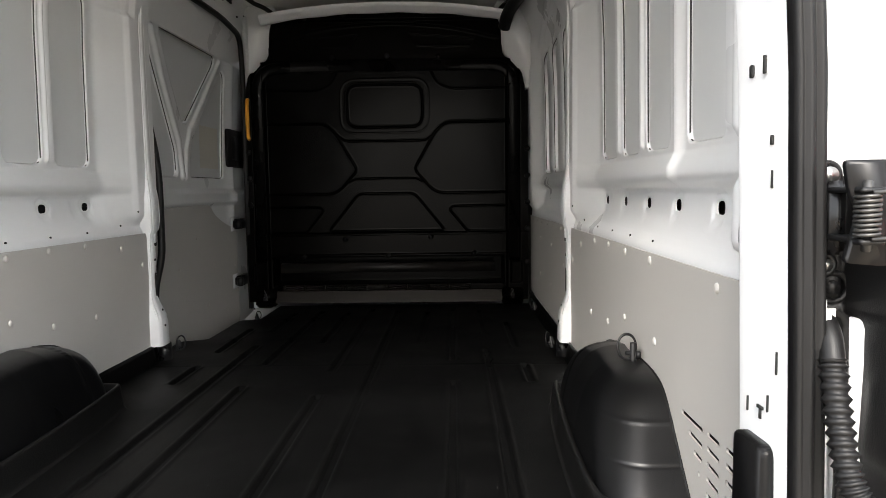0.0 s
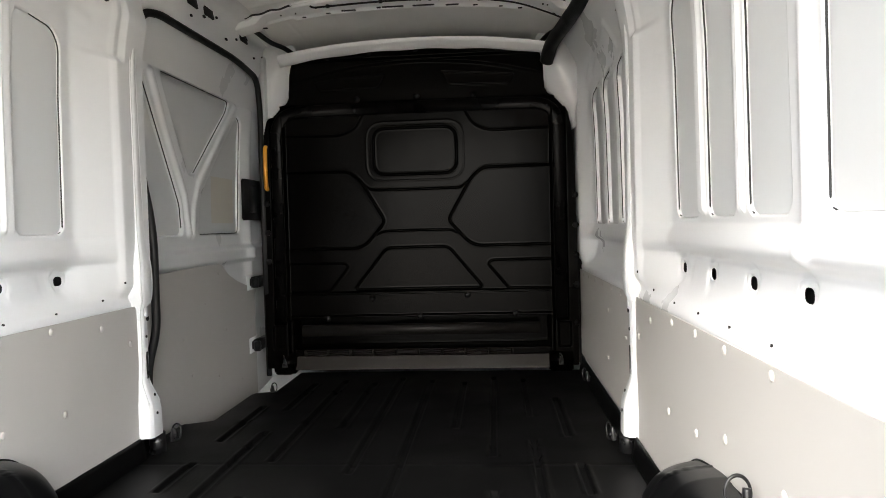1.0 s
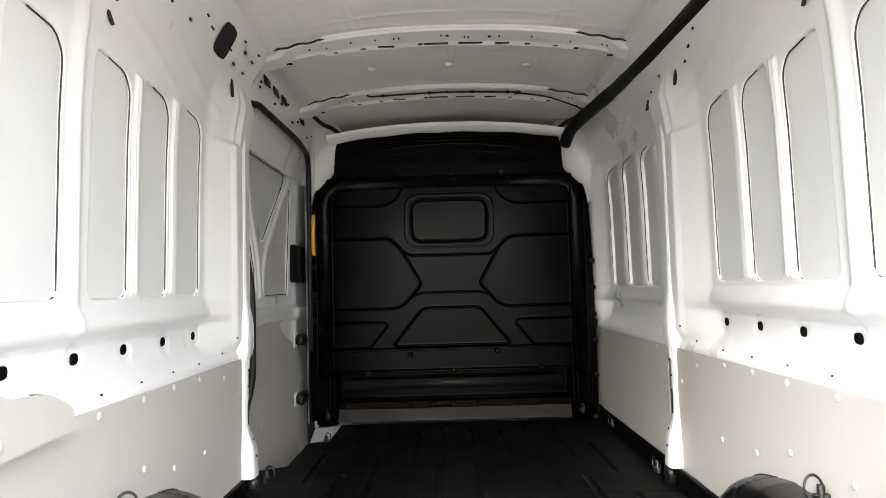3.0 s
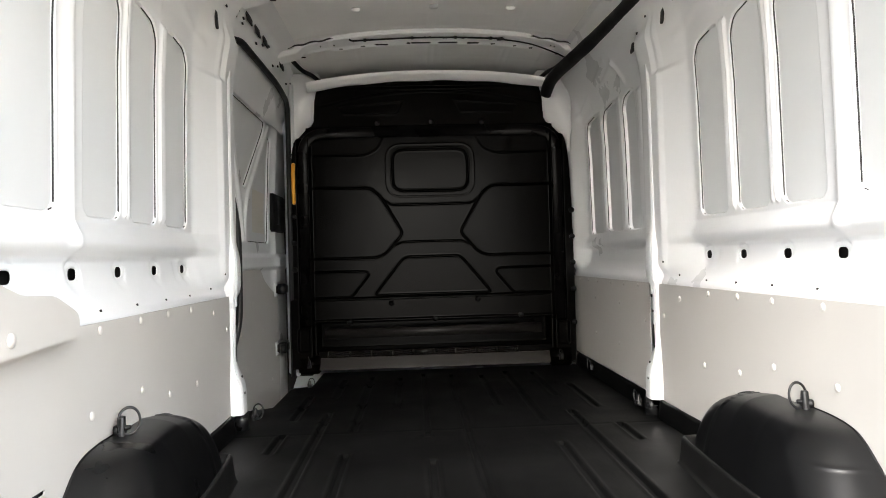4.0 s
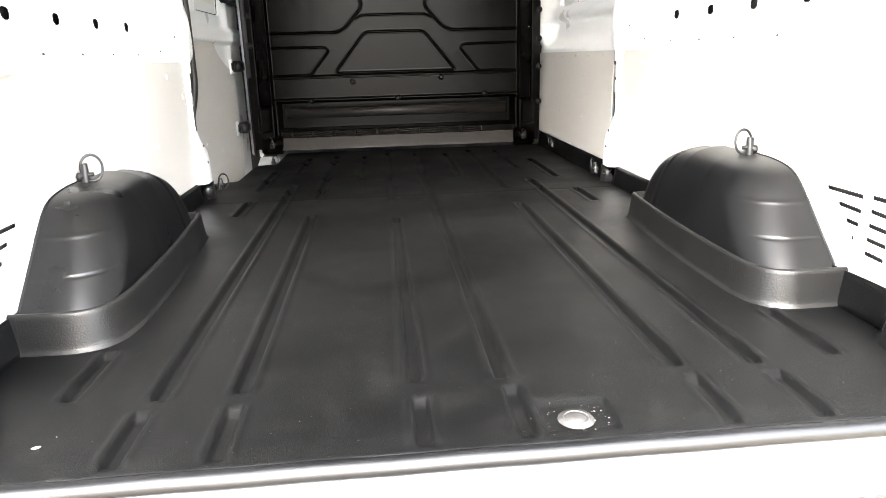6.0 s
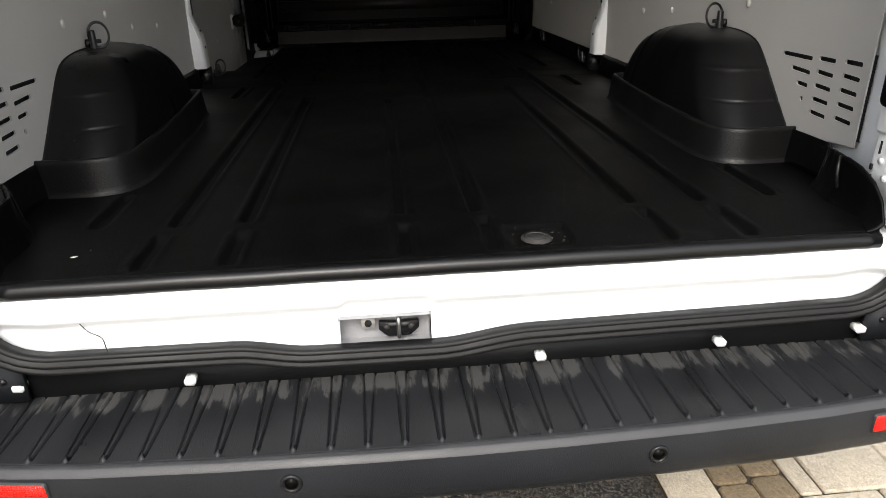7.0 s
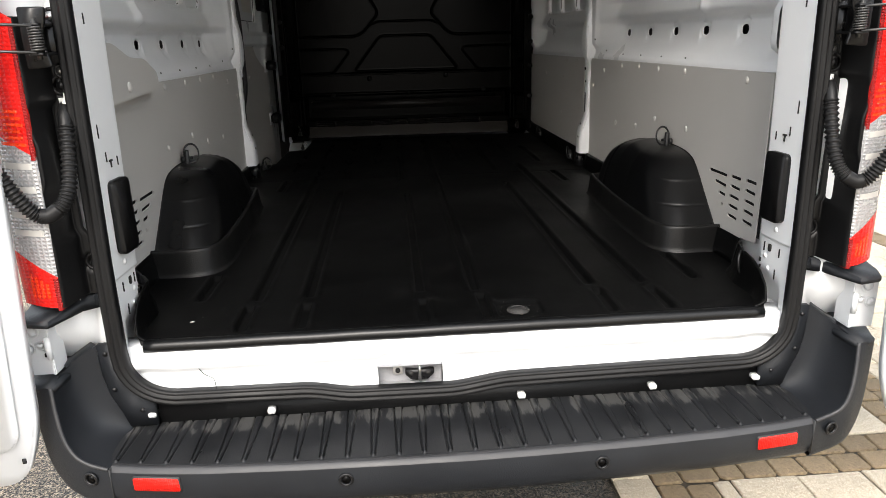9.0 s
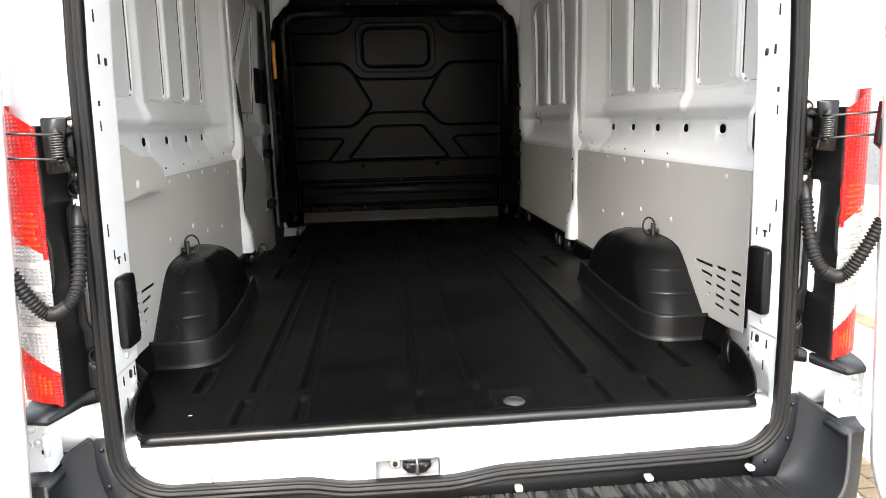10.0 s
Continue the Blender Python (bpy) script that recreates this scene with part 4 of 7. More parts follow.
def bulkhead_details():
    # smooth black band added round the panels to paint the columns' shade
    for side in (-1, 1):
        line = round_line([(side * 0.722 - 0.012, 0.985), (side * 0.722 - 0.012, 2.066), (-0.012, 2.074)], 0.13, 12)
        part("column_shade", sweep([(x, 3.040, z) for x, z in line], 0, up=(0, 1, 0), profile=[(-0.030, 0.02), (-0.030, -0.006), (-0.024, -0.012), (0.024, -0.012), (0.030, -0.006), (0.030, 0.02)]), SMOOTHBLACK, bulkhead, "black band painting the shade of the columns")
    y = 3.03
    proto = None
    for x, z in ((-0.255, 1.098), (0.235, 1.108), (-0.49, 0.998), (-0.01, 1.004), (0.48, 1.012), (-0.46, 2.345), (-0.24, 2.36), (0.0, 2.366), (0.21, 2.362), (0.41, 2.35), (-0.79, 1.0), (-0.79, 1.3), (-0.79, 1.45), (-0.79, 1.6), (0.785, 0.96), (0.785, 1.15), (0.785, 1.3), (0.785, 1.45), (0.785, 1.6), (-0.31, 2.125), (0.0, 2.13), (0.29, 2.125)):
        m = Matrix.Translation((x, y + (0.03 if z > 2.1 else -0.006 if abs(x) < 0.6 else -0.012), z))
        if proto is None:
            bm = disc(0.016, 0.010, Matrix.Rotation(radians(90), 4, "X"), 18, 0.003)
            proto = part("fixing_cap", bm, BLACKTRIM, bulkhead, "round black fixing cap")
            proto.matrix_basis = m
        else:
            share("fixing_cap", proto, bulkhead, m)
    # vent grille: louvres in bays between small posts
    lou = pin = None
    for i in range(10):
        x = -0.612 + i * 0.1185
        if i == 4:
            part("blank_panel", block(x + 0.006, x + 0.112, 3.012, 3.04, 0.808, 0.834, 0.002), GRILLE, bulkhead, "smooth grey panel between the vents")
        elif i < 9:
            for z in (0.809, 0.8205, 0.832):
                m = Matrix.Translation((x + 0.059, 3.036, z))
                if lou is None:
                    lou = part("louvre", block(-0.053, 0.053, -0.028, 0.010, -0.0022, 0.0022, 0.001), GRILLE, bulkhead, "dark grey vent louvre")
                    lou.matrix_basis = m
                else:
                    share("louvre", lou, bulkhead, m)
        m = Matrix.Translation((x, 3.036, 0.8205))
        if pin is None:
            pin = part("louvre_post", block(-0.006, 0.006, -0.026, 0.010, -0.014, 0.014, 0.001), GRILLE, bulkhead)
            pin.matrix_basis = m
        else:
            share("louvre_post", pin, bulkhead, m)
    part("cross_bar", prism([(3.080, 0.902), (3.040, 0.905), (3.044, 0.955), (3.052, 0.960), (3.080, 0.960)], -0.636, 0.602, "x", 0.003), GRILLE, bulkhead, "smooth dark grey cross bar above the vents")


bulkhead_details()
tagged(part("sill_strip", prism([(3.008, 0.735), (3.04, 0.735), (3.04, 0.800), (3.030, 0.800), (3.010, 0.744)], -0.665, 0.64, "x", 0.002), ALU, smooth=False), "worn grey metal strip along the foot of the bulkhead", "floor strip", kind="structure")

# ==== floor ====
GROOVES = [(-0.500, 0.035, 0.16), (-0.362, 0.035, 0.16), (-0.077, 0.035, 0.15), (0.070, 0.035, 0.165), (0.368, 0.03, 0.16), (0.507, 0.03, 0.155),
           (-0.490, 0.215, 2.05), (-0.362, 0.22, 1.45), (-0.080, 0.22, 1.35), (0.062, 0.21, 2.85), (0.360, 0.21, 1.50), (0.497, 0.205, 1.95), (-0.635, 0.23, 0.40), (0.645, 0.215, 0.415),
           (-0.088, 1.65, 2.9), (-0.362, 1.75, 2.85), (0.358, 1.80, 2.9), (0.50, 2.25, 2.85), (-0.50, 2.35, 2.8), (0.63, 1.50, 1.72), (-0.62, 1.50, 1.72), (0.62, 2.0, 2.5), (-0.62, 1.95, 2.4), (-0.21, 2.1, 2.8), (0.22, 2.1, 2.8)]


def floor_half_width(y, s):
    w = np.interp(y, [0, 0.012, 0.03, 0.07, 0.16, 0.24, 0.29, 1.775, 1.795, 1.885, 1.90, 3.1], [0.708, 0.716, 0.722, 0.738, 0.738, 0.765, 0.806, 0.806, 0.834, 0.834, 0.806, 0.806])
    if s > 0:
        w = w + 0.012 * ss(0.30, 0.10, y)
    else:
        w = np.where(y > 1.9, np.interp(y, [1.9, 1.95, 2.15, 2.20, 2.60, 2.63, 2.66, 3.1], [0.80, 0.865, 0.86, 0.755, 0.750, 0.738, 0.652, 0.648]), w)
    return w


def floor_z(X, Y):
    Z = np.full(X.shape, FZ)
    for x, a, b in GROOVES:
        dx = np.abs(X - x)
        prof = ss(0.0145, 0.0085, dx) * ss(a - 0.012, a + 0.006, Y) * ss(b + 0.012, b - 0.006, Y)
        Z = Z - 0.0110 * prof
        Z = Z + 0.002 * np.exp(-((dx - 0.021) / 0.006) ** 2) * ss(a - 0.012, a + 0.006, Y) * ss(b + 0.012, b - 0.006, Y)
    box = sd_poly(X, Y, rounded([(0.095, 0.032), (0.205, 0.032), (0.205, 0.118), (0.095, 0.118)], 0.012))
    Z = Z - 0.007 * ss(0.004, -0.004, box)
    Z = Z - 0.002 * np.exp(-((Y - 1.72) / 0.006) ** 2)
    Z = Z - 0.003 * ss(0.06, 0.0, Y) - 0.015 * ss(0.014, 0.0, Y) ** 2
    return Z + 0.0005 * np.sin(X * 7 + Y * 3) * np.sin(Y * 5)


def build_floor():
    ny = np.concatenate([np.arange(0.0, 0.02, 0.003), np.arange(0.02, 3.06, 0.009)])
    u = np.linspace(-1, 1, 601)
    P = np.zeros((len(u), len(ny), 3))
    wl, wr = floor_half_width(ny, -1), floor_half_width(ny, 1)
    for i, k in enumerate(u):
        P[i, :, 0] = np.where(k < 0, k * wl, k * wr)
        P[i, :, 1] = ny
    P[..., 2] = floor_z(P[..., 0], P[..., 1])
    o = sheet("floor", P, LINER, flip=False)
    tagged(o, "black textured plastic load floor liner with long grooves", "floor", kind="structure")
    # upstands along the walls
    for s in (-1, 1):
        ys = np.arange(0.25, 1.90 if s < 0 else 3.06, 0.02)
        v = np.linspace(0, 1, 6)
        Q = np.zeros((len(ys), 6, 3))
        w = floor_half_width(ys, s)
        for j, t in enumerate(v):
            Q[:, j, 0] = s * (w - 0.010 * (1 - t) + 0.004 * t)
            Q[:, j, 1] = ys
            Q[:, j, 2] = FZ - 0.004 + 0.076 * t + 0.004 * np.sin(ys * 40) * 0.1
        q = sheet("liner_upstand", Q, LINER, o)
        q.modifiers.new("thickness", "SOLIDIFY").thickness = 0.004
    # the liner turns up over the pillars' feet
    for s in (-1, 1):
        ys = np.linspace(0.006, 0.27, 40)
        v = np.linspace(0, 1, 12)
        foot = floor_half_width(ys, s) - 0.010
        high = FZ + np.interp(ys, [0.0, 0.012, 0.03, 0.06, 0.10, 0.14, 0.20, 0.27], [0.004, 0.016, 0.040, 0.066, 0.082, 0.088, 0.082, 0.072])
        lean = np.interp(ys, [0.0, 0.03, 0.10, 0.15, 0.20, 0.27], [0.712, 0.722, 0.724, 0.726, 0.752, 0.806]) + (0.016 if s > 0 else 0) * ss(0.27, 0.15, ys)
        Q = np.zeros((len(ys), 12, 3))
        for j, t in enumerate(v):
            bulge = math.sin(t * math.pi / 2)
            Q[:, j, 0] = s * (foot - 0.014 + (np.minimum(lean, foot + 0.02) - foot + 0.014) * bulge)
            Q[:, j, 1] = ys
            Q[:, j, 2] = FZ - 0.006 + (high - FZ + 0.006) * (1 - math.cos(t * math.pi / 2)) ** 0.8
        q = sheet("corner_flap", Q, LINER, o, "black liner flap at the pillar's foot")
        q.modifiers.new("thickness", "SOLIDIFY").thickness = 0.004
    # rolled rear lip
    path = [(-0.702 + 1.422 * i / 60, 0.004, FZ - 0.0175 + 0.0004 * math.sin(i * 0.7)) for i in range(61)]
    part("rolled_lip", sweep(path, 0.0155, 12, up=(0, 0, 1)), ARCH, o, "rolled black rear lip")
    # bolt in its square recess
    part("floor_bolt", disc(0.027, 0.006, Matrix.Translation((0.147, 0.066, FZ - 0.0045)), 28, 0.0025), BOLTGREY, o, "grey round floor bolt")
    part("bolt_ring", ring_bm(0.018, 0.0016, Matrix.Translation((0.147, 0.066, FZ - 0.0015))), BOLTGREY, o)
    # painted steel under the liner and the doorstep in the sliding door
    part("floor_pan", block(-0.72, 0.83, 0.012, 3.4, 0.615, 0.690, 0), WHITE, o, "white painted floor pan", smooth=False)
    return o


build_floor()

# ==== rear frame ====


RIGHT = 0.024  # the opening reaches further out on its right-hand side


def frame_x(z):
    """Half width of the rear opening at the seal."""
    return np.interp(z, [0.5, 0.87, 1.2, 1.5, 1.9, 2.1, 2.25, 2.33], [0.744, 0.742, 0.733, 0.724, 0.700, 0.670, 0.622, 0.55])


def build_pillar_d(s, name):
    zs = np.concatenate([np.arange(0.62, 0.84, 0.02), np.arange(0.850, 0.864, 0.002), np.arange(0.88, 2.30, 0.02), [2.33]])
    prof = [(0.020, -0.0215), (0.012, -0.022), (-0.004, -0.018), (-0.009, -0.006), (-0.011, 0.03), (-0.013, 0.08), (-0.0135, 0.100), (-0.010, 0.110), (0.02, 0.135), (0.09, 0.15)]
    pf = smooth_path([(a, b, 0) for a, b in prof], 3)
    P = np.zeros((len(zs), len(pf), 3))
    low = 1 - ss(0.852, 0.860, zs)
    fx = frame_x(zs)
    for j, p in enumerate(pf):
        # the foot is drawn back round the floor liner
        P[:, j, 0] = s * (fx + (RIGHT if s > 0 else 0) + p.x + 0.0065 * low * (p.y > -0.01) + 0.030 * ss(0.78, 0.70, zs) * ss(0.01, 0.05, p.y))
        P[:, j, 1] = p.y
        P[:, j, 2] = zs
    o = sheet(name, P, WHITE, flip=s < 0)
    tagged(o, "white painted rear pillar with punched slots", "pillar", kind="structure")

    def on(y, z, off=0.0012):
        px = np.interp(y, [-0.006, 0.03, 0.08, 0.10], [-0.009, -0.011, -0.013, -0.0135])
        lw = 1 - ss(0.852, 0.860, np.array(z))
        return s * (float(frame_x(z)) + (RIGHT if s > 0 else 0) + px + 0.0065 * float(lw) + 0.030 * float(ss(0.78, 0.70, np.array(z))) - off)

    tilt = Matrix.Rotation(radians(s * 2.3), 4, "Z")
    # slots laid on as dark plates that paint their shade
    for y, z, w, h, r in ((0.02, 1.60, 0.006, 0.035, 0.002), (0.066, 1.515, 0.018, 0.022, 0.007), (0.035, 1.518, 0.010, 0.03, 0.002), (0.02, 1.43, 0.010, 0.016, 0.004), (0.02, 1.385, 0.004, 0.03, 0.002), (0.01, 1.17, 0.004, 0.04, 0.002), (0.08, 1.10, 0.004, 0.028, 0.002), (0.03, 1.115, 0.004, 0.03, 0.002), (0.070, 0.832, 0.022, 0.027, 0.018), (0.032, 0.829, 0.0055, 0.031, 0.002), (0.092, 0.831, 0.0055, 0.033, 0.002), (0.042, 0.773, 0.0055, 0.036, 0.002), (0.104, 0.793, 0.012, 0.015, 0.002), (0.102, 0.776, 0.009, 0.010, 0.002)):
        w, h, r = w * 0.55, h * 0.7, r * 0.5
        bm = prism(rounded([(-w / 2, -h / 2), (w / 2, -h / 2), (w / 2, h / 2), (-w / 2, h / 2)], r, 3), -0.001, 0.001, "x")
        q = part("slot", bm, SHADEFILL, o)
        q.matrix_basis = Matrix.Translation((on(y, z), y, z)) @ tilt
    for dy, dz, w, h in ((0.0, 0.005, 0.014, 0.004), (0.0, -0.003, 0.004, 0.013)):
        q = part("tee_slot", block(-0.001, 0.001, -w / 2, w / 2, -h / 2, h / 2, 0), SHADEFILL, o)
        q.matrix_basis = Matrix.Translation((on(0.048, 1.100 + dz), 0.048 + dy, 1.100 + dz)) @ tilt
    for y, z in ((0.045, 0.884), (0.070, 0.780), (0.085, 0.808)):
        q = part("stud", disc(0.0065, 0.004, Matrix.Rotation(radians(90), 4, "Y"), 14, 0.001), WHITE, o)
        q.matrix_basis = Matrix.Translation((on(y, z), y, z)) @ tilt
    # dark buffer pad
    bm = prism(rounded([(-0.038, -0.080), (0.036, -0.080), (0.036, 0.080), (-0.038, 0.080)], 0.015, 6), -0.009, 0.009, "x", 0.004)
    pad = part("buffer_pad", bm, BLACKTRIM, None)
    pad.matrix_basis = Matrix.Translation((s * (float(frame_x(0.98)) + (RIGHT if s > 0 else 0) - 0.020), 0.055, 0.985)) @ tilt
    tagged(pad, "dark rounded plastic buffer pad on the white rear pillar", "buffer pad", "buffer pads on the rear pillars")
    return o


build_pillar_d(-1, "pillar_left")
build_pillar_d(1, "pillar_right")


def seal_path():
    y = -0.028
    pts = []
    for i in range(61):
        x = -0.64 + 1.28 * i / 60
        dip = 0.016 * float(ss(-0.36, -0.24, np.array(x))) - 0.017 * float(ss(-0.04, 0.12, np.array(x)))
        pts.append((x, y, 0.578 - dip + 0.012 * abs(x)))
    for i in range(1, 8):
        a = math.pi / 2 * i / 8
        pts.append((0.64 + 0.104 * math.sin(a), y, 0.587 + 0.10 * (1 - math.cos(a))))
    for z in np.arange(0.70, 2.25, 0.05):
        pts.append((float(frame_x(z)) + 0.002, y, float(z)))
    for i in range(1, 8):
        a = math.pi / 2 * i / 8
        pts.append((0.622 - 0.10 * (1 - math.cos(a)), y, 2.25 + 0.10 * math.sin(a)))
    left = [(-x, yy, z) for x, yy, z in pts[61:][::-1]]
    for i in range(1, 20):
        pts.append((0.522 - 1.044 * i / 20, y, 2.352))
    return [(x + RIGHT * float(ss(0.2, 0.64, np.array(x))), yy, z) for x, yy, z in pts] + left


def build_sill():
    xs = np.linspace(-0.80, 0.80, 261)
    zs = np.arange(0.545, 0.702, 0.003)
    X, Z = np.meshgrid(xs, zs, indexing="ij")
    ax = np.abs(X)
    Y = np.interp(Z, [0.52, 0.60, 0.70], [-0.024, -0.020, 0.004])
    raised = 0.008 * ss(0.075, 0.066, np.abs(X + 0.113))
    Y = Y + 0.004 - 0.016 * ss(0.631, 0.653, Z - raised)
    Y = Y + 0.006 * ss(0.669, 0.674, Z)
    for s in (-1, 1):
        scoop = sd_poly(X * s, Z, rounded([(0.52, 0.545), (0.735, 0.545), (0.735, 0.648), (0.70, 0.655), (0.585, 0.602)], 0.02))
        Y = Y + 0.010 * ss(0.016, -0.020, scoop)
    Y = Y - 0.004 * ss(0.70, 0.76, ax)
    rec = sd_poly(X, Z, [(-0.192, 0.567), (-0.046, 0.567), (-0.046, 0.621), (-0.192, 0.621)])
    keep = (rec[:-1, :-1] > 0.0) & (sd_poly(X, Z, [(p[0], p[2]) for p in seal_path()])[:-1, :-1] < 0.004)
    o = sheet("rear_sill", np.stack([X, Y, Z], -1), WHITE, keep=keep)
    tagged(o, "white painted steel rear door sill with pressed steps", "sill", kind="structure")
    # turned top that runs under the liner lip
    part("sill_top", block(-0.78, 0.78, 0.006, 0.05, 0.690, 0.700, 0.002), WHITE, o)
    return o


build_sill()


def build_latch():
    e = empty("door_latch", "dark steel door latch in a grey recess of the sill", "latch", (-0.119, -0.024, 0.594))
    bm = bmesh.new()
    x0, x1, z0, z1, yf, yb = -0.074, 0.074, -0.0285, 0.0285, 0.004, 0.042
    c = [(x0, z0), (x1, z0), (x1, z1), (x0, z1)]
    f = [bm.verts.new((a, yf, b)) for a, b in c]
    b = [bm.verts.new((p, yb, q)) for p, q in c]
    for i in range(4):
        bm.faces.new((f[i], f[(i + 1) % 4], b[(i + 1) % 4], b[i]))
    bm.faces.new(b)
    part("recess", bm, ZINC, e, "grey primed recess", smooth=False)
    part("latch_plate", prism(rounded([(-0.010, -0.006), (0.004, -0.020), (0.042, -0.020), (0.057, -0.006), (0.057, 0.007), (0.030, 0.005), (0.016, 0.005), (-0.010, 0.007)], 0.003), 0.026, 0.036, "y", 0.0015), DARKSTEEL, e)
    part("striker", sweep(smooth_path([(0.023, 0.036, -0.016), (0.023, 0.012, -0.014), (0.023, 0.008, 0.004), (0.023, 0.012, 0.022), (0.023, 0.040, 0.025)], 5), 0.0036, 8, up=(1, 0, 0)), STEEL, e, "steel striker loop")
    for x in (0.003, 0.044):
        part("bolt", disc(0.0055, 0.005, Matrix.Translation((x, 0.0245, -0.002)) @ Matrix.Rotation(radians(90), 4, "X"), 12, 0.001), BOLTGREY, e)
    part("square_socket", block(-0.038, -0.016, 0.028, 0.036, -0.006, 0.018, 0.002), STUD, e)
    part("socket_hole", disc(0.006, 0.004, Matrix.Translation((-0.027, 0.027, 0.006)) @ Matrix.Rotation(radians(90), 4, "X"), 14), SHADEFILL, e)
    return e


build_latch()


def build_seal():
    prof = [(-0.019, 0.010), (-0.020, -0.004), (-0.016, -0.012), (-0.010, -0.013), (-0.008, -0.009), (-0.005, -0.009), (-0.002, -0.016), (0.005, -0.017), (0.008, -0.011), (0.011, -0.011), (0.015, -0.013), (0.019, -0.006), (0.019, 0.010)]
    o = part("door_seal", sweep(seal_path(), 0, closed=True, up=(0, 1, 0), profile=[((0.74 if a > 0 else 1.02) * a, b) for a, b in prof]), RUBBER)
    return tagged(o, "black ribbed rubber seal round the rear door opening", "door seal", kind="structure")


build_seal()


def build_body_shell():
    """Plain outer skin that closes the van round the load space."""
    xs = [0.756, 0.790, 0.798, 0.800, 0.84, 0.872, 0.89]
    ysr = [-0.004, 0.012, 0.016, -0.03, -0.045, -0.030, 0.05]
    zs = np.arange(0.40, 2.62, 0.04)
    for s, name in ((-1, "body_left"), (1, "body_right")):
        pts = list(zip(xs, ysr)) + [(0.93, 0.3), (0.97, 0.9), (1.0, 2.0), (1.0, 4.2)]
        P = np.zeros((len(zs), len(pts), 3))
        for j, (x, y) in enumerate(pts):
            lean = 0.05 * ss(1.3, 2.6, zs) ** 1.3
            P[:, j, 0] = s * (x - lean)
            P[:, j, 1] = y
            P[:, j, 2] = zs
        more = RIGHT if s > 0 else 0.0
        for k, gap in enumerate((0.012, 0.046, 0.056, 0.060)):
            P[:, k, 0] = s * (frame_x(zs) + more + gap)
        P[:, 4:7, 0] += more
        # full width behind the hinge bracket
        P[:, 4:7, 0] += s * 0.034 * ss(0.88, 0.83, zs)[:, None]
        # drawn in behind the bumper corner
        P[:, 3:7, 1] += (0.07 * ss(0.735, 0.70, zs))[:, None]
        o = sheet(name, P, WHITE, flip=s > 0)
        tagged(o, "white painted outer side of the van", "van body", kind="structure")
    P = np.zeros((2, 9, 3))
    xr = np.linspace(-0.9, 0.9, 9)
    for i, y in enumerate((-0.01, 4.2)):
        P[i, :, 0] = xr
        P[i, :, 1] = y
        P[i, :, 2] = 2.64 - 0.10 * np.abs(xr / 0.9) ** 3
    tagged(sheet("roof_outer", P, WHITE, flip=True), "white painted outer roof of the van", "roof", kind="structure")
    tagged(part("roof_end", prism([(-0.86, 2.36), (0.86, 2.36), (0.80, 2.62), (-0.80, 2.62)], 0.012, 0.05, "y"), WHITE, smooth=False), "white header over the rear doors", "header", kind="structure")
    # unseen wall added behind the bulkhead to keep light out
    tagged(part("light_stop_wall", block(-1.0, 1.0, 3.45, 3.50, 0.4, 2.6, 0), SHADEFILL, smooth=False), "unseen dark wall added behind the bulkhead to stop light", "wall", kind="structure")
    tagged(part("underbody", block(-0.80, 0.80, 0.05, 4.0, 0.36, 0.60, 0.02), GROOVE, smooth=False), "dark underside of the van behind the bumper", "underbody", kind="structure")


build_body_shell()

# ==== sliding door ====


def door_x(z):
    return np.interp(z, [0.6, 1.6, 1.9, 2.15, 2.4], [0.925, 0.925, 0.915, 0.895, 0.865])


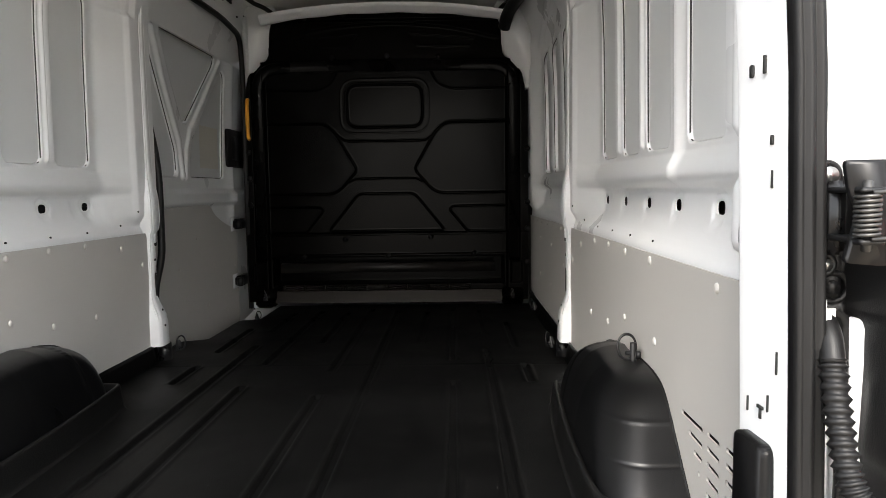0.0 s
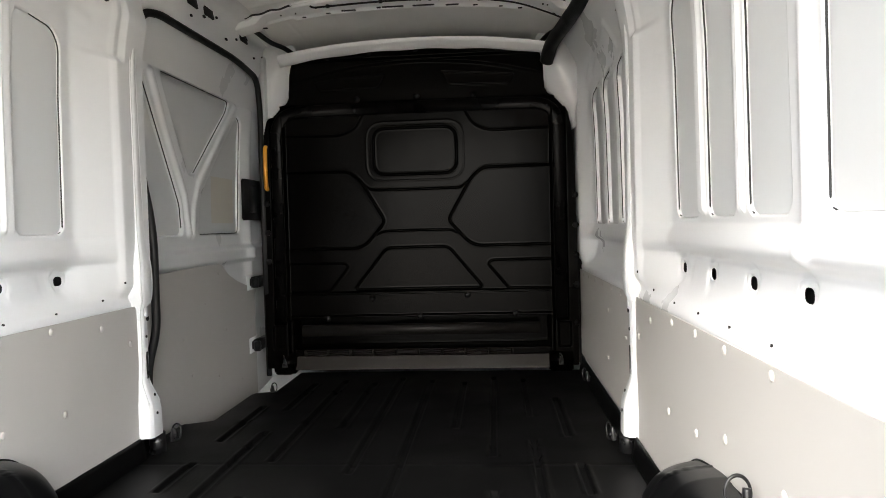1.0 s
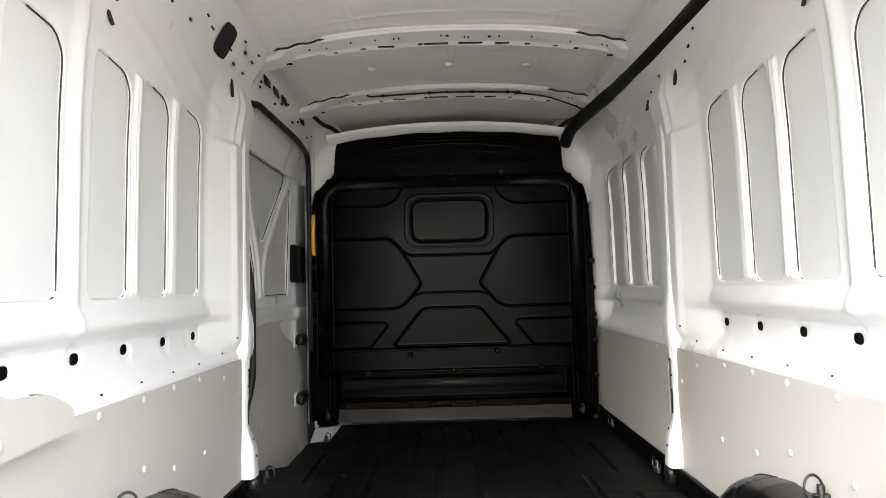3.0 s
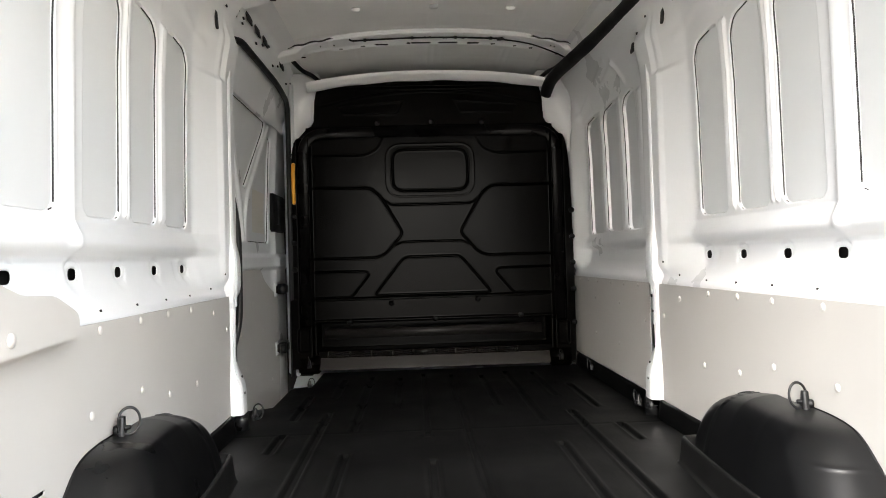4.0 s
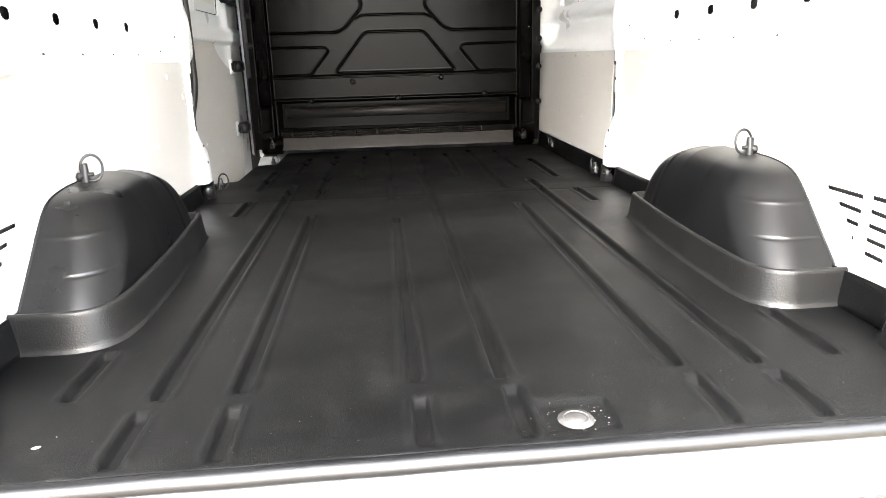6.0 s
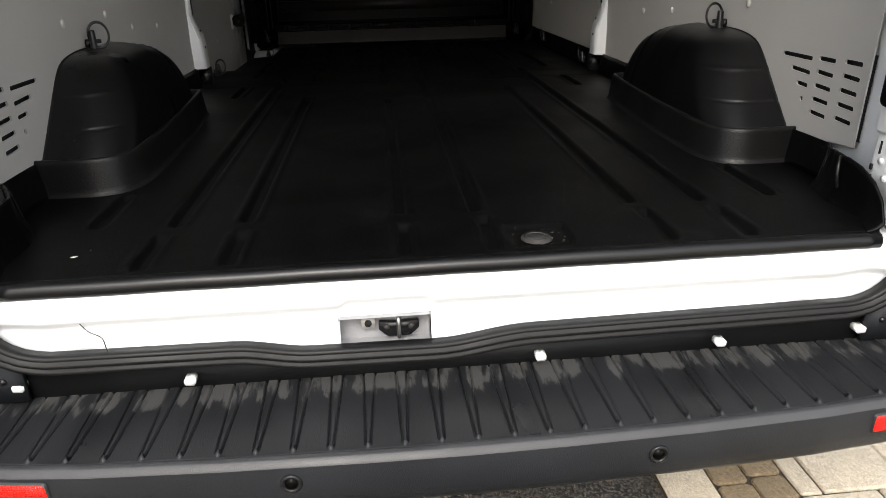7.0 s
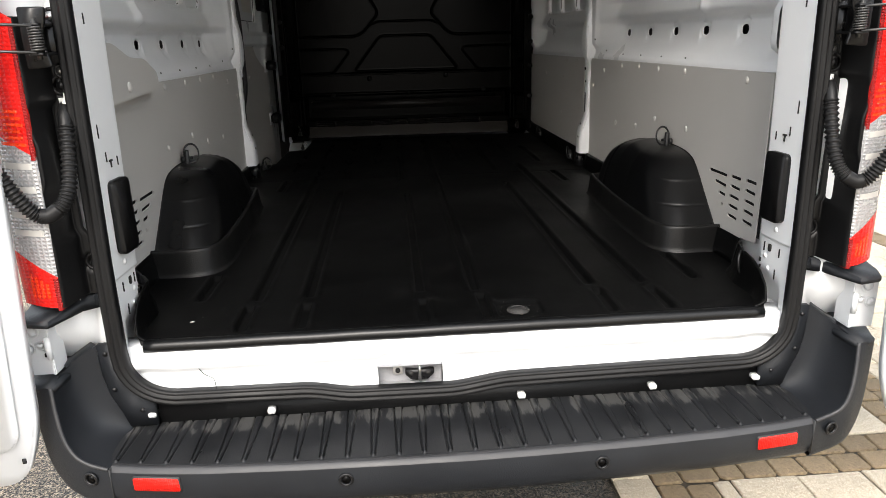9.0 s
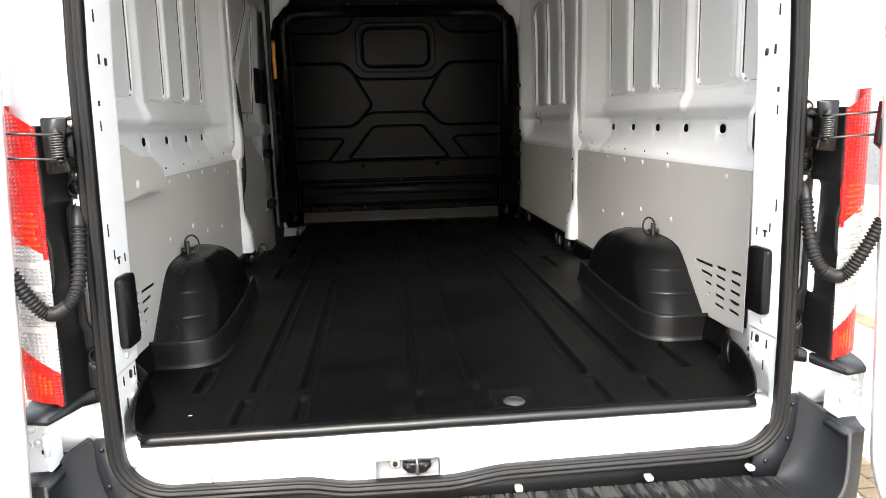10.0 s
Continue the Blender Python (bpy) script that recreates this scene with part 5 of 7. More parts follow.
def build_sliding_door():
    ys = np.arange(1.80, 3.44, 0.005)
    zs = np.arange(0.48, 2.34, 0.005)
    Y, Z = np.meshgrid(ys, zs, indexing="ij")
    X = door_x(Z)
    tri = rounded([(2.165, 2.10), (2.845, 2.098), (2.825, 2.045), (2.475, 1.715), (2.425, 1.715)], 0.03)
    lef = rounded([(1.94, 2.09), (2.02, 2.09), (2.352, 1.585), (2.362, 1.455), (1.94, 1.455)], 0.03)
    rig = rounded([(2.955, 2.045), (3.0, 2.02), (2.975, 1.455), (2.505, 1.455), (2.545, 1.630)], 0.03)
    rec = np.zeros_like(X)
    for p in (tri, lef, rig):
        rec = np.maximum(rec, ss(0.004, -0.004, sd_poly(Y, Z, p)))
    X = X + 0.030 * rec
    # raised ridges on the arms of the brace
    for line, tall in (([(2.095, 2.075), (2.237, 1.845), (2.380, 1.625), (2.412, 1.46)], 0.013), ([(2.905, 2.075), (2.694, 1.852), (2.515, 1.680), (2.470, 1.58), (2.450, 1.46)], 0.012)):
        X = X - tall * np.exp(-(sd_line(Y, Z, line) / 0.018) ** 4)
    X = X - 0.010 * np.exp(-(sd_line(Y, Z, [(1.98, 2.145), (2.95, 2.135)]) / 0.022) ** 2)
    X = X - 0.022 * ss(1.40, 1.37, Z) * ss(1.30, 1.33, Z)
    X = X - 0.02 * np.exp(-((Y - 3.08) / 0.05) ** 2)
    P = np.stack([-X, Y, Z], -1)
    o = sheet("sliding_door", P, WHITE, flip=True)
    tagged(o, "white painted sliding side door with a pressed V brace, closed", "sliding door")
    bd = prism(round_line([(1.95, 0.540), (2.62, 0.540), (3.105, 0.545), (3.105, 1.175), (2.99, 1.185), (2.88, 1.215), (2.77, 1.255), (2.69, 1.312), (2.56, 1.316), (1.95, 1.306), (1.95, 0.540)], 0.03)[:-1], -0.905, -0.912, "x", 0.001, 1)
    board = part("lining_board", bd, BOARD, o, "grey lining board with a stepped top edge", smooth=False)
    proto = stud_proto(board)
    for i, (y, z) in enumerate(((2.10, 1.22), (2.50, 1.15), (2.28, 1.02), (2.72, 1.0), (2.35, 0.86), (2.95, 1.12), (3.05, 0.96), (2.65, 1.27), (2.62, 0.80), (2.9, 0.72))):
        m = Matrix.Translation((-0.905, y, z)) @ Matrix.Scale(0.75, 4)
        if i == 0:
            proto.matrix_basis = m
        else:
            share("fastener", proto, board, m)
    lb = part("lock_cover", block(-0.925, -0.892, 3.005, 3.30, 1.520, 1.735, 0.008), BLACKTRIM, o, "black lock cover")
    part("lock_rib", block(-0.8925, -0.888, 3.03, 3.15, 1.56, 1.70, 0.003), BLACKTRIM, lb)
    ly, lz = np.meshgrid(np.linspace(2.68, 2.94, 6), np.linspace(1.505, 1.725, 24), indexing="ij")
    sheet("door_label", np.stack([-(door_x(lz) + 0.0150), ly, lz], -1), BEIGE, o, "beige cavity label", flip=True)
    for z in (0.865, 1.195):
        part("stop_plate", block(-0.906, -0.900, 3.000, 3.13, z - 0.042, z + 0.040, 0.003), WHITE, o, "white notch plate round the door stop")
        hg = part("door_stop", block(-0.900, -0.850, 3.02, 3.20, z - 0.028, z + 0.028, 0.008), BLACKTRIM, o, "black door stop")
        part("stop_roller", disc(0.018, 0.05, Matrix.Translation((-0.862, 3.005, z)), 16, 0.003), BLACKTRIM, hg)
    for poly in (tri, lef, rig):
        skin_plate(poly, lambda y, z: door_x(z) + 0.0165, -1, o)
        pts = [(-(float(door_x(z)) + 0.010), y, z) for y, z in poly if not (poly is lef and y < 1.95)]
        n = len(pts)
        part("mastic_bead", sweep(pts[: n * 2 // 3], 0.0022, 6, up=(1, 0, 0)), GROOVE, o, "black mastic bead")
    return o


build_sliding_door()


def build_aperture():
    """The steel surround of the sliding door and its rubber seal."""
    ys = np.linspace(1.84, 3.40, 120)
    v = np.linspace(0, 1, 8)
    Y, V = np.meshgrid(ys, v, indexing="ij")
    Z = 2.265 + 0.09 * V - 0.05 * ss(2.80, 3.10, Y) * (1 - V)
    X = np.interp(Z, [2.20, 2.27, 2.30, 2.36], [0.832, 0.822, 0.806, 0.797])
    o = sheet("door_surround", np.stack([-X, Y, Z], -1), WHITE, flip=True)
    tagged(o, "white steel surround of the sliding door opening", "door surround", kind="structure")
    part("front_post", prism([(-0.80, 3.03), (-0.815, 3.10), (-0.86, 3.14), (-0.86, 3.20), (-0.78, 3.20), (-0.78, 3.05)], 0.70, 2.36, "z", 0.006), WHITE, o, "white front post")
    part("shoulder", prism([(-0.812, 1.93), (-0.790, 1.96), (-0.765, 2.06), (-0.715, 2.115), (-0.676, 2.145), (-0.666, 2.28), (-0.645, 2.35), (-0.63, 2.42), (-0.82, 2.42), (-0.835, 2.2)], 3.06, 3.16, "y", 0.012), WHITE, o, "white pressed corner beside the bulkhead")
    part("shoulder", prism([(0.80, 1.93), (0.768, 1.96), (0.742, 2.06), (0.692, 2.115), (0.653, 2.145), (0.643, 2.28), (0.622, 2.35), (0.61, 2.42), (0.80, 2.42), (0.85, 2.2)], 3.06, 3.16, "y", 0.012), WHITE, o, "white pressed corner beside the bulkhead")
    # step edge of the doorway
    part("door_step", prism([(-0.752, 2.655), (-0.64, 2.655), (-0.64, 3.06), (-0.800, 3.06)], 0.640, 0.700, "z", 0.004), WHITE, o, "white painted corner of the doorway step", smooth=False)
    part("step_well", block(-0.96, -0.70, 1.87, 3.12, 0.44, 0.50, 0), WHITE, o, "white painted well of the doorway step", smooth=False)
    loop = round_line3([(-0.842, 1.872, 0.72), (-0.838, 1.872, 1.0), (-0.808, 1.886, 1.12), (-0.806, 1.888, 1.48), (-0.840, 1.878, 1.70), (-0.848, 1.872, 2.12), (-0.818, 1.905, 2.235), (-0.800, 1.985, 2.250), (-0.800, 2.70, 2.262), (-0.803, 2.975, 2.235), (-0.810, 3.025, 2.10), (-0.812, 3.028, 1.6), (-0.812, 3.028, 0.705)], 0.12)
    part("aperture_seal", sweep(loop, 0.0145, 12, up=(1, 0, 0.01)), RUBBER, o, "black rubber seal of the sliding door")
    return o


def round_line3(pts, r, n=6):
    out = [Vector(pts[0])]
    for i in range(1, len(pts) - 1):
        p, a, b = Vector(pts[i]), Vector(pts[i - 1]), Vector(pts[i + 1])
        ra = min(r, (a - p).length * 0.45, (b - p).length * 0.45)
        s, e = p + (a - p).normalized() * ra, p + (b - p).normalized() * ra
        out += [(1 - j / n) ** 2 * s + 2 * j / n * (1 - j / n) * p + (j / n) ** 2 * e for j in range(n + 1)]
    return out + [Vector(pts[-1])]



build_aperture()

# ==== wheel arch covers ====


# height, rear edge, front edge, inner face, rear corner radius, front corner length
DOME = [(0.770, 0.447, 1.238, 0.650, 0.085, 0.09), (0.790, 0.466, 1.236, 0.652, 0.088, 0.09), (0.830, 0.506, 1.232, 0.658, 0.092, 0.10), (0.870, 0.546, 1.226, 0.667, 0.094, 0.11), (0.905, 0.580, 1.215, 0.679, 0.092, 0.12), (0.930, 0.606, 1.202, 0.692, 0.086, 0.13), (0.948, 0.630, 1.182, 0.708, 0.076, 0.14), (0.958, 0.655, 1.162, 0.725, 0.064, 0.14), (0.965, 0.690, 1.140, 0.747, 0.048, 0.13), (0.969, 0.735, 1.110, 0.773, 0.030, 0.10), (0.970, 0.79, 1.07, 0.800, 0.010, 0.06)]


def build_arch(s):
    ob = empty("wheel_arch_cover", "black moulded plastic wheel arch cover beside the lining board", "wheel arch", (0, 0, 0), "wheel arch covers")
    D = np.array(DOME)
    u = np.linspace(0, len(D) - 1, 151)
    soft = np.hanning(27) / np.hanning(27).sum()
    cols = []
    for k in range(6):
        c = np.interp(u, np.arange(len(D)), D[:, k])
        wide = np.concatenate([2 * c[0] - c[13:0:-1], c, 2 * c[-1] - c[-2:-15:-1]])
        cols.append(np.convolve(wide, soft, "valid"))
    rows = []
    for z, yr, yf, xi, r, rf in zip(*cols):
        r = min(r, 0.812 - xi)
        # a soft raised crease above, a fine sunk one below, both fading along the side
        step = -0.0013 * math.exp(-((z - 0.896) / 0.0036) ** 2) + 0.0018 * math.exp(-((z - 0.830) / 0.0019) ** 2)
        pts = [(0.816 + (xi + r - 0.816) * k / 6, yr) for k in range(6)]
        pts += [(xi + r - r * math.sin(a), yr + 1.15 * r - 1.15 * r * math.cos(a)) for a in [math.pi / 2 * k / 12 for k in range(13)]]
        y0, y1 = yr + 1.15 * r, yf - rf
        pts += [(xi, y0 + (y1 - y0) * k / 50) for k in range(1, 50)]
        wx = 0.816 - xi
        pts += [(xi + wx * (1 - math.cos(a)) ** 1.15, y1 + rf * math.sin(a)) for a in [math.pi / 2 * k / 16 for k in range(17)]]
        h = (z - 0.770) / 0.200
        row = []
        for x, y in pts:
            # a fine rib over the crown and down the side
            rib = 0.0030 * math.exp(-((y - 1.050 - 0.03 * (1 - h)) / 0.006) ** 2)
            fade = step * float(ss(0.70, 0.56, np.array(y - 0.3 * (z - 0.83)))) * float(ss(0.640, 0.690, np.array(x)))
            x = min(0.816, x + 0.030 * max(0.0, (y - 0.80) / 0.43))
            row.append((s * (x - rib + 0.4 * fade), y + fade, z + rib * h ** 2 - 0.16 * h ** 1.6 * max(0.0, y - 0.95)))
        rows.append(row)
    sheet("dome", np.array(rows), ARCH, ob, flip=s < 0)
    # black strip added where dome meets board, painting the shade of the gap
    edge = [(s * 0.8115, q[0][1], q[0][2]) for q in rows] + [(s * 0.8115, q[-1][1], q[-1][2]) for q in rows[::-1]]
    part("gap_shade", sweep(edge, 0.0026, 6, up=(1, 0, 0)), RUBBER, ob, "black strip painting the dark gap round the dome")

    # moulded tray round the dome: a narrow rim, an upright grained face and a foot
    def plan(off, z):
        base = [(0.824, 0.425 - off), (0.800, 0.424 - off), (0.795 - 0.2 * off, 0.424 - off), (0.745, 0.423 - off), (0.700 - 0.2 * off, 0.425 - off), (0.668 - 0.6 * off, 0.437 - 0.8 * off), (0.648 - 0.9 * off, 0.464 - 0.5 * off), (0.638 - off, 0.505 - 0.2 * off), (0.634 - off, 0.57), (0.636 - off, 0.75), (0.644 - off, 0.92), (0.656 - off, 1.08), (0.666 - off, 1.20), (0.672 - off, 1.232 + 0.5 * off), (0.684, 1.246 + off), (0.72, 1.252 + off), (0.824, 1.258 + off)]
        return [(s * q.x, q.y, z) for q in smooth_path([(a, b, 0) for a, b in base], 7)]
    levels = [(-0.034, 0.756), (-0.018, 0.766), (-0.013, 0.782), (-0.009, 0.788), (-0.004, 0.7905), (0.0005, 0.7895), (0.003, 0.786), (0.004, 0.780), (0.007, 0.750), (0.0095, 0.730), (0.0105, 0.7225), (0.0125, 0.7175), (0.0155, 0.7145), (0.019, 0.709)]
    sheet("tray", np.array([plan(a, z) for a, z in levels]), TRAY, ob, "grained black tray round the arch", flip=s < 0)
    return ob


build_arch(1)
build_arch(-1)


def build_tie_ring(at, s, size=1.0, turn=0.0, label="dark steel lashing ring in its bracket on the black liner", bare=False):
    e = empty("lashing_ring", label, "lashing ring", at, "lashing rings")
    e.matrix_basis = Matrix.Translation(at) @ Matrix.Rotation(radians(turn), 4, "Z") @ Matrix.Scale(size, 4)
    if not bare:
        part("bracket", prism(rounded([(-0.015, -0.012), (0.015, -0.012), (0.005, 0.036), (-0.005, 0.036)], 0.005), -0.007, 0.007, "x", 0.002), DARKSTEEL, e)
        part("nut", disc(0.011, 0.012, Matrix.Translation((s * 0.012, 0, 0.006)) @ Matrix.Rotation(radians(90), 4, "Y"), 6, 0.002), DARKSTEEL, e)
        part("washer", disc(0.013, 0.004, Matrix.Translation((s * 0.006, 0, 0.006)) @ Matrix.Rotation(radians(90), 4, "Y"), 18, 0.001), DARKSTEEL, e)
    part("bolt", disc(0.005, 0.036, Matrix.Translation((0, 0, 0.010)) @ Matrix.Rotation(radians(90), 4, "Y"), 12, 0.001), DARKSTEEL, e)
    part("ring", ring_bm(0.027, 0.0032, Matrix.Translation((-s * 0.014, 0.004, 0.024)) @ Matrix.Rotation(radians(82), 4, "X") @ Matrix.Rotation(radians(20), 4, "Y") @ Matrix.Diagonal((0.85, 1.1, 1, 1)), 32, 8), DARKSTEEL, e, "bare dark steel ring")
    return e


for s in (-1, 1):
    build_tie_ring((s * 0.790, 0.792, 0.976), s, 1.0, s * -12, "dark steel lashing ring on top of the wheel arch")
    build_tie_ring((s * 0.752, 1.868, 0.752), s, 0.95, s * 40)
    build_tie_ring((0.756 if s > 0 else -0.764, 0.160, 0.742), s, 1.0 if s > 0 else 0.8, s * 25, "bare steel lashing ring beside the rear pillar", True)
    # black sockets that carry the posts' feet
    o = part("post_socket", disc(0.028, 0.078, Matrix.Translation((s * 0.796, 1.838, 0.746)), 28, 0.004, 0.026), DARKSTEEL)
    tagged(o, "round black moulded socket at the foot of the post", "socket", "post sockets")
build_tie_ring((0.782, 2.69, 0.752), 1, 0.9, 40)
build_tie_ring((-0.662, 2.635, 0.722), -1, 0.7, -40)
for x in (-0.72, 0.70):
    build_tie_ring((x, 3.0, 0.762), -1 if x < 0 else 1, 0.9, 90, "dark steel lashing ring at the foot of the bulkhead")
    o = part("ring_seat", block(x - 0.06, x + 0.06, 3.005, 3.05, 0.716, 0.815, 0.008), BULK)
    tagged(o, "black moulded seat for a lashing ring", "ring seat", "ring seats")


def build_handle():
    e = empty("grab_handle", "amber yellow plastic grab handle on the door post", "grab handle", (-0.79, 3.035, 1.785))
    pts = smooth_path([(0, 0.02, 0.10), (0.004, -0.012, 0.108), (0.006, -0.03, 0.085), (0.006, -0.034, 0.0), (0.006, -0.03, -0.085), (0.004, -0.012, -0.108), (0, 0.02, -0.10)], 6)
    part("grip", sweep(pts, 0.011, 10, up=(1, 0, 0)), YELLOW, e)
    for z in (0.10, -0.10):
        part("foot", block(-0.016, 0.016, 0.0, 0.022, z - 0.016, z + 0.016, 0.005), YELLOW, e)
    return e


build_handle()


def build_cables():
    pts = [(0.806, -0.0, 2.325), (0.797, 0.6, 2.342), (0.791, 1.2, 2.350), (0.784, 1.8, 2.356), (0.768, 2.3, 2.366), (0.730, 2.7, 2.366), (0.682, 2.95, 2.335), (0.660, 3.04, 2.27)]
    o = part("wiring_trunk", sweep(smooth_path(pts, 10), lambda i: 0.034 + 0.0006 * math.sin(i * 0.9), 16), RUBBER)
    tagged(o, "thick black taped wiring loom along the roof rail", "wiring loom")
    y = 2.622
    line = []
    for x, dz in ((-0.42, 0.02), (-0.40, 0.004), (-0.34, 0.0), (-0.1, 0.0), (0.12, 0.0), (0.32, 0.0), (0.355, -0.004), (0.36, -0.016), (0.33, -0.022)):
        line.append((x, y - (0.02 if dz < 0 else 0), float(roof_z(np.array(x), np.array(y))) - 0.033 + dz * 0.6))
    o = part("thin_cable", sweep(smooth_path(line, 8), 0.0045, 8), RUBBER)
    tagged(o, "thin black cable clipped along the roof bow", "cable")
    for x in (-0.34, -0.1, 0.12, 0.30):
        part("cable_clip", block(x - 0.009, x + 0.009, y - 0.008, y + 0.008, float(roof_z(np.array(x), np.array(y))) - 0.040, float(roof_z(np.array(x), np.array(y))) - 0.026, 0.003), BLACKTRIM, o)
    l2 = [(0.33, y, float(roof_z(np.array(0.33), np.array(y))) - 0.034), (0.5, y + 0.02, float(roof_z(np.array(0.5), np.array(y))) - 0.040), (0.64, y + 0.05, float(roof_z(np.array(0.64), np.array(y))) - 0.06), (0.72, 2.74, 2.385)]
    o = part("thin_cable", sweep(smooth_path(l2, 8), 0.004, 8), RUBBER)
    tagged(o, "thin black cable running into the wiring loom", "cable")
    for s in (-1, 1):
        l3 = [(s * 0.62, 3.10, 2.36), (s * 0.66, 3.0, 2.385), (s * 0.71, 2.93, 2.40), (s * 0.74, 2.80, 2.42), (s * 0.72, 2.72, 2.41)]
        o = part("hooked_cable", sweep(smooth_path(l3, 8), 0.012, 8), RUBBER)
        tagged(o, "short black hooked cable in the roof corner", "cable", "hooked cables")


build_cables()

# ==== bumper ====


def bumper_y(x):
    """Plan line of the bumper's rear edge."""
    a = np.abs(x - RIGHT * ss(0.60, 0.74, np.asarray(x, dtype=float)))
    return np.interp(a, [0, 0.15, 0.35, 0.55, 0.65, 0.7475, 0.82, 0.88], [-0.208, -0.206, -0.200, -0.189, -0.178, -0.161, -0.140, -0.10])


STEP_Z = 0.502


def build_bumper():
    e = empty("rear_bumper", "dark grey plastic rear bumper with a wet ribbed step", "bumper", (0, 0, 0))
    # ribbed step
    xs = np.arange(-0.760, 0.7841, 0.0011)
    vs = np.concatenate([np.linspace(0, 0.88, 16), np.linspace(0.89, 1.0, 14)])
    X, V = np.meshgrid(xs, vs, indexing="ij")
    Yf = bumper_y(X) + 0.012
    Y = 0.03 + (Yf - 0.03) * V
    Z = STEP_Z + 0.010 - 0.010 * V - 0.004 * ss(0.965, 1.0, V)
    n = 29
    for i in range(n):
        xf = -0.744 + 1.509 * i / (n - 1)
        # a tapered rib between two fine grooves, ending in a knob
        xc = xf * (0.985 + 0.015 * V)
        side = X - xc
        wide = 0.0098 - 0.0080 * V
        on = ss(0.05, 0.11, V) * ss(0.945, 0.93, V)
        far = 0.35 + 0.65 * ss(0.30, -0.05, xf)
        Z = Z + 0.0012 * ss(wide + 0.0012, wide - 0.0012, np.abs(side)) * on
        Z = Z - 0.0062 * np.exp(-((side + wide + 0.0012) / 0.0014) ** 2) * on
        Z = Z - 0.0062 * far * np.exp(-((side - wide - 0.0012) / 0.0014) ** 2) * on
        knob = np.hypot(side, (V - 0.935) * 0.2)
        Z = Z + 0.0042 * ss(0.0056, 0.0030, knob)
    sheet("step_pad", np.stack([X, Y, Z], -1), WETSTEP, e, "wet ribbed step pad", flip=True)
    # rear face, one long moulding
    prof = [(0.018, STEP_Z - 0.002), (0.015, STEP_Z + 0.0015), (0.006, STEP_Z + 0.001), (0.0045, STEP_Z + 0.0), (-0.002, STEP_Z - 0.006), (-0.0032, STEP_Z - 0.0085), (-0.004, STEP_Z - 0.014), (-0.006, STEP_Z - 0.03), (-0.006, STEP_Z - 0.055), (-0.001, STEP_Z - 0.078), (0.012, STEP_Z - 0.094), (0.04, STEP_Z - 0.10), (0.10, STEP_Z - 0.10)]
    fx = np.linspace(-0.7465, 0.7465 + RIGHT, 181)
    P = np.zeros((len(fx), len(prof), 3))
    for j, (dy, z) in enumerate(prof):
        P[:, j, 0] = fx
        P[:, j, 1] = bumper_y(fx) + dy
        P[:, j, 2] = z
    sheet("rear_face", P[:, 5:], BUMPER, e, flip=False)
    # lighter grey top edge paints the highlight along the step
    sheet("edge_lip", P[:, :6], EDGELIGHT, e, "top edge with its highlight painted grey", flip=False)
    # corner mouldings
    for s in (-1, 1):
        more = RIGHT if s > 0 else 0.0
        # the right-hand corner stands a little further out and back
        out_at = lambda p: float(ss(0.77, 0.85, np.array(p[0]))) * (1.0 if s > 0 else 0.0)
        put = lambda rows: np.array([[(s * (p[0] + more * (1 - 0.4 * out_at(p))), p[1] - 0.017 * out_at(p) * float(ss(-0.02, -0.10, np.array(p[1]))), p[2]) for p in row] for row in rows])
        rim = smooth_path([(0.7475, -0.1660, 0.5025), (0.764, -0.163, 0.506), (0.790, -0.158, 0.514), (0.815, -0.150, 0.529), (0.834, -0.141, 0.560), (0.846, -0.129, 0.612), (0.852, -0.117, 0.670)], 7)
        low = smooth_path([(0.7475, -0.164, 0.4080), (0.772, -0.160, 0.411), (0.812, -0.148, 0.421), (0.856, -0.130, 0.442), (0.889, -0.112, 0.492), (0.903, -0.101, 0.575), (0.906, -0.097, 0.668)], 7)
        far = smooth_path([(0.7475, -0.085, 0.402), (0.779, -0.080, 0.406), (0.832, -0.066, 0.414), (0.888, -0.046, 0.438), (0.920, -0.026, 0.490), (0.932, -0.012, 0.575), (0.935, -0.006, 0.668)], 7)
        inn = smooth_path([(0.7475, -0.025, 0.511), (0.752, -0.0255, 0.528), (0.764, -0.026, 0.557), (0.781, -0.026, 0.598), (0.790, -0.026, 0.645), (0.792, -0.026, 0.690), (0.792, -0.0255, 0.719)], 7)
        face = [[p + Vector((0.012, 0.09, 0.0)) for p in far], far, [a.lerp(b, 0.06) for a, b in zip(low, far)]]
        face += [[a.lerp(b, k) + Vector((0, -0.003 * math.sin(math.pi * k), 0)) for a, b in zip(low, rim)] for k in (0.04, 0.12, 0.3, 0.5, 0.7, 0.88, 0.95)]
        face.append([p + Vector((0.001, -0.0012, 0.0)) for p in rim])
        sheet("corner_moulding", put(face), BUMPER, e, "corner moulding that rises to the lamp", flip=s > 0)
        # lip along the edge of the bowl, its highlight painted in lighter grey
        part("corner_lip", sweep([tuple(q) for q in put([[p + Vector((0.002, 0.001, -0.001)) for p in rim]])[0]], 0.0042, 8), EDGELIGHT, e, "edge of the corner with its highlight painted grey")
        # hollow bowl between the edge and the body
        bowl = []
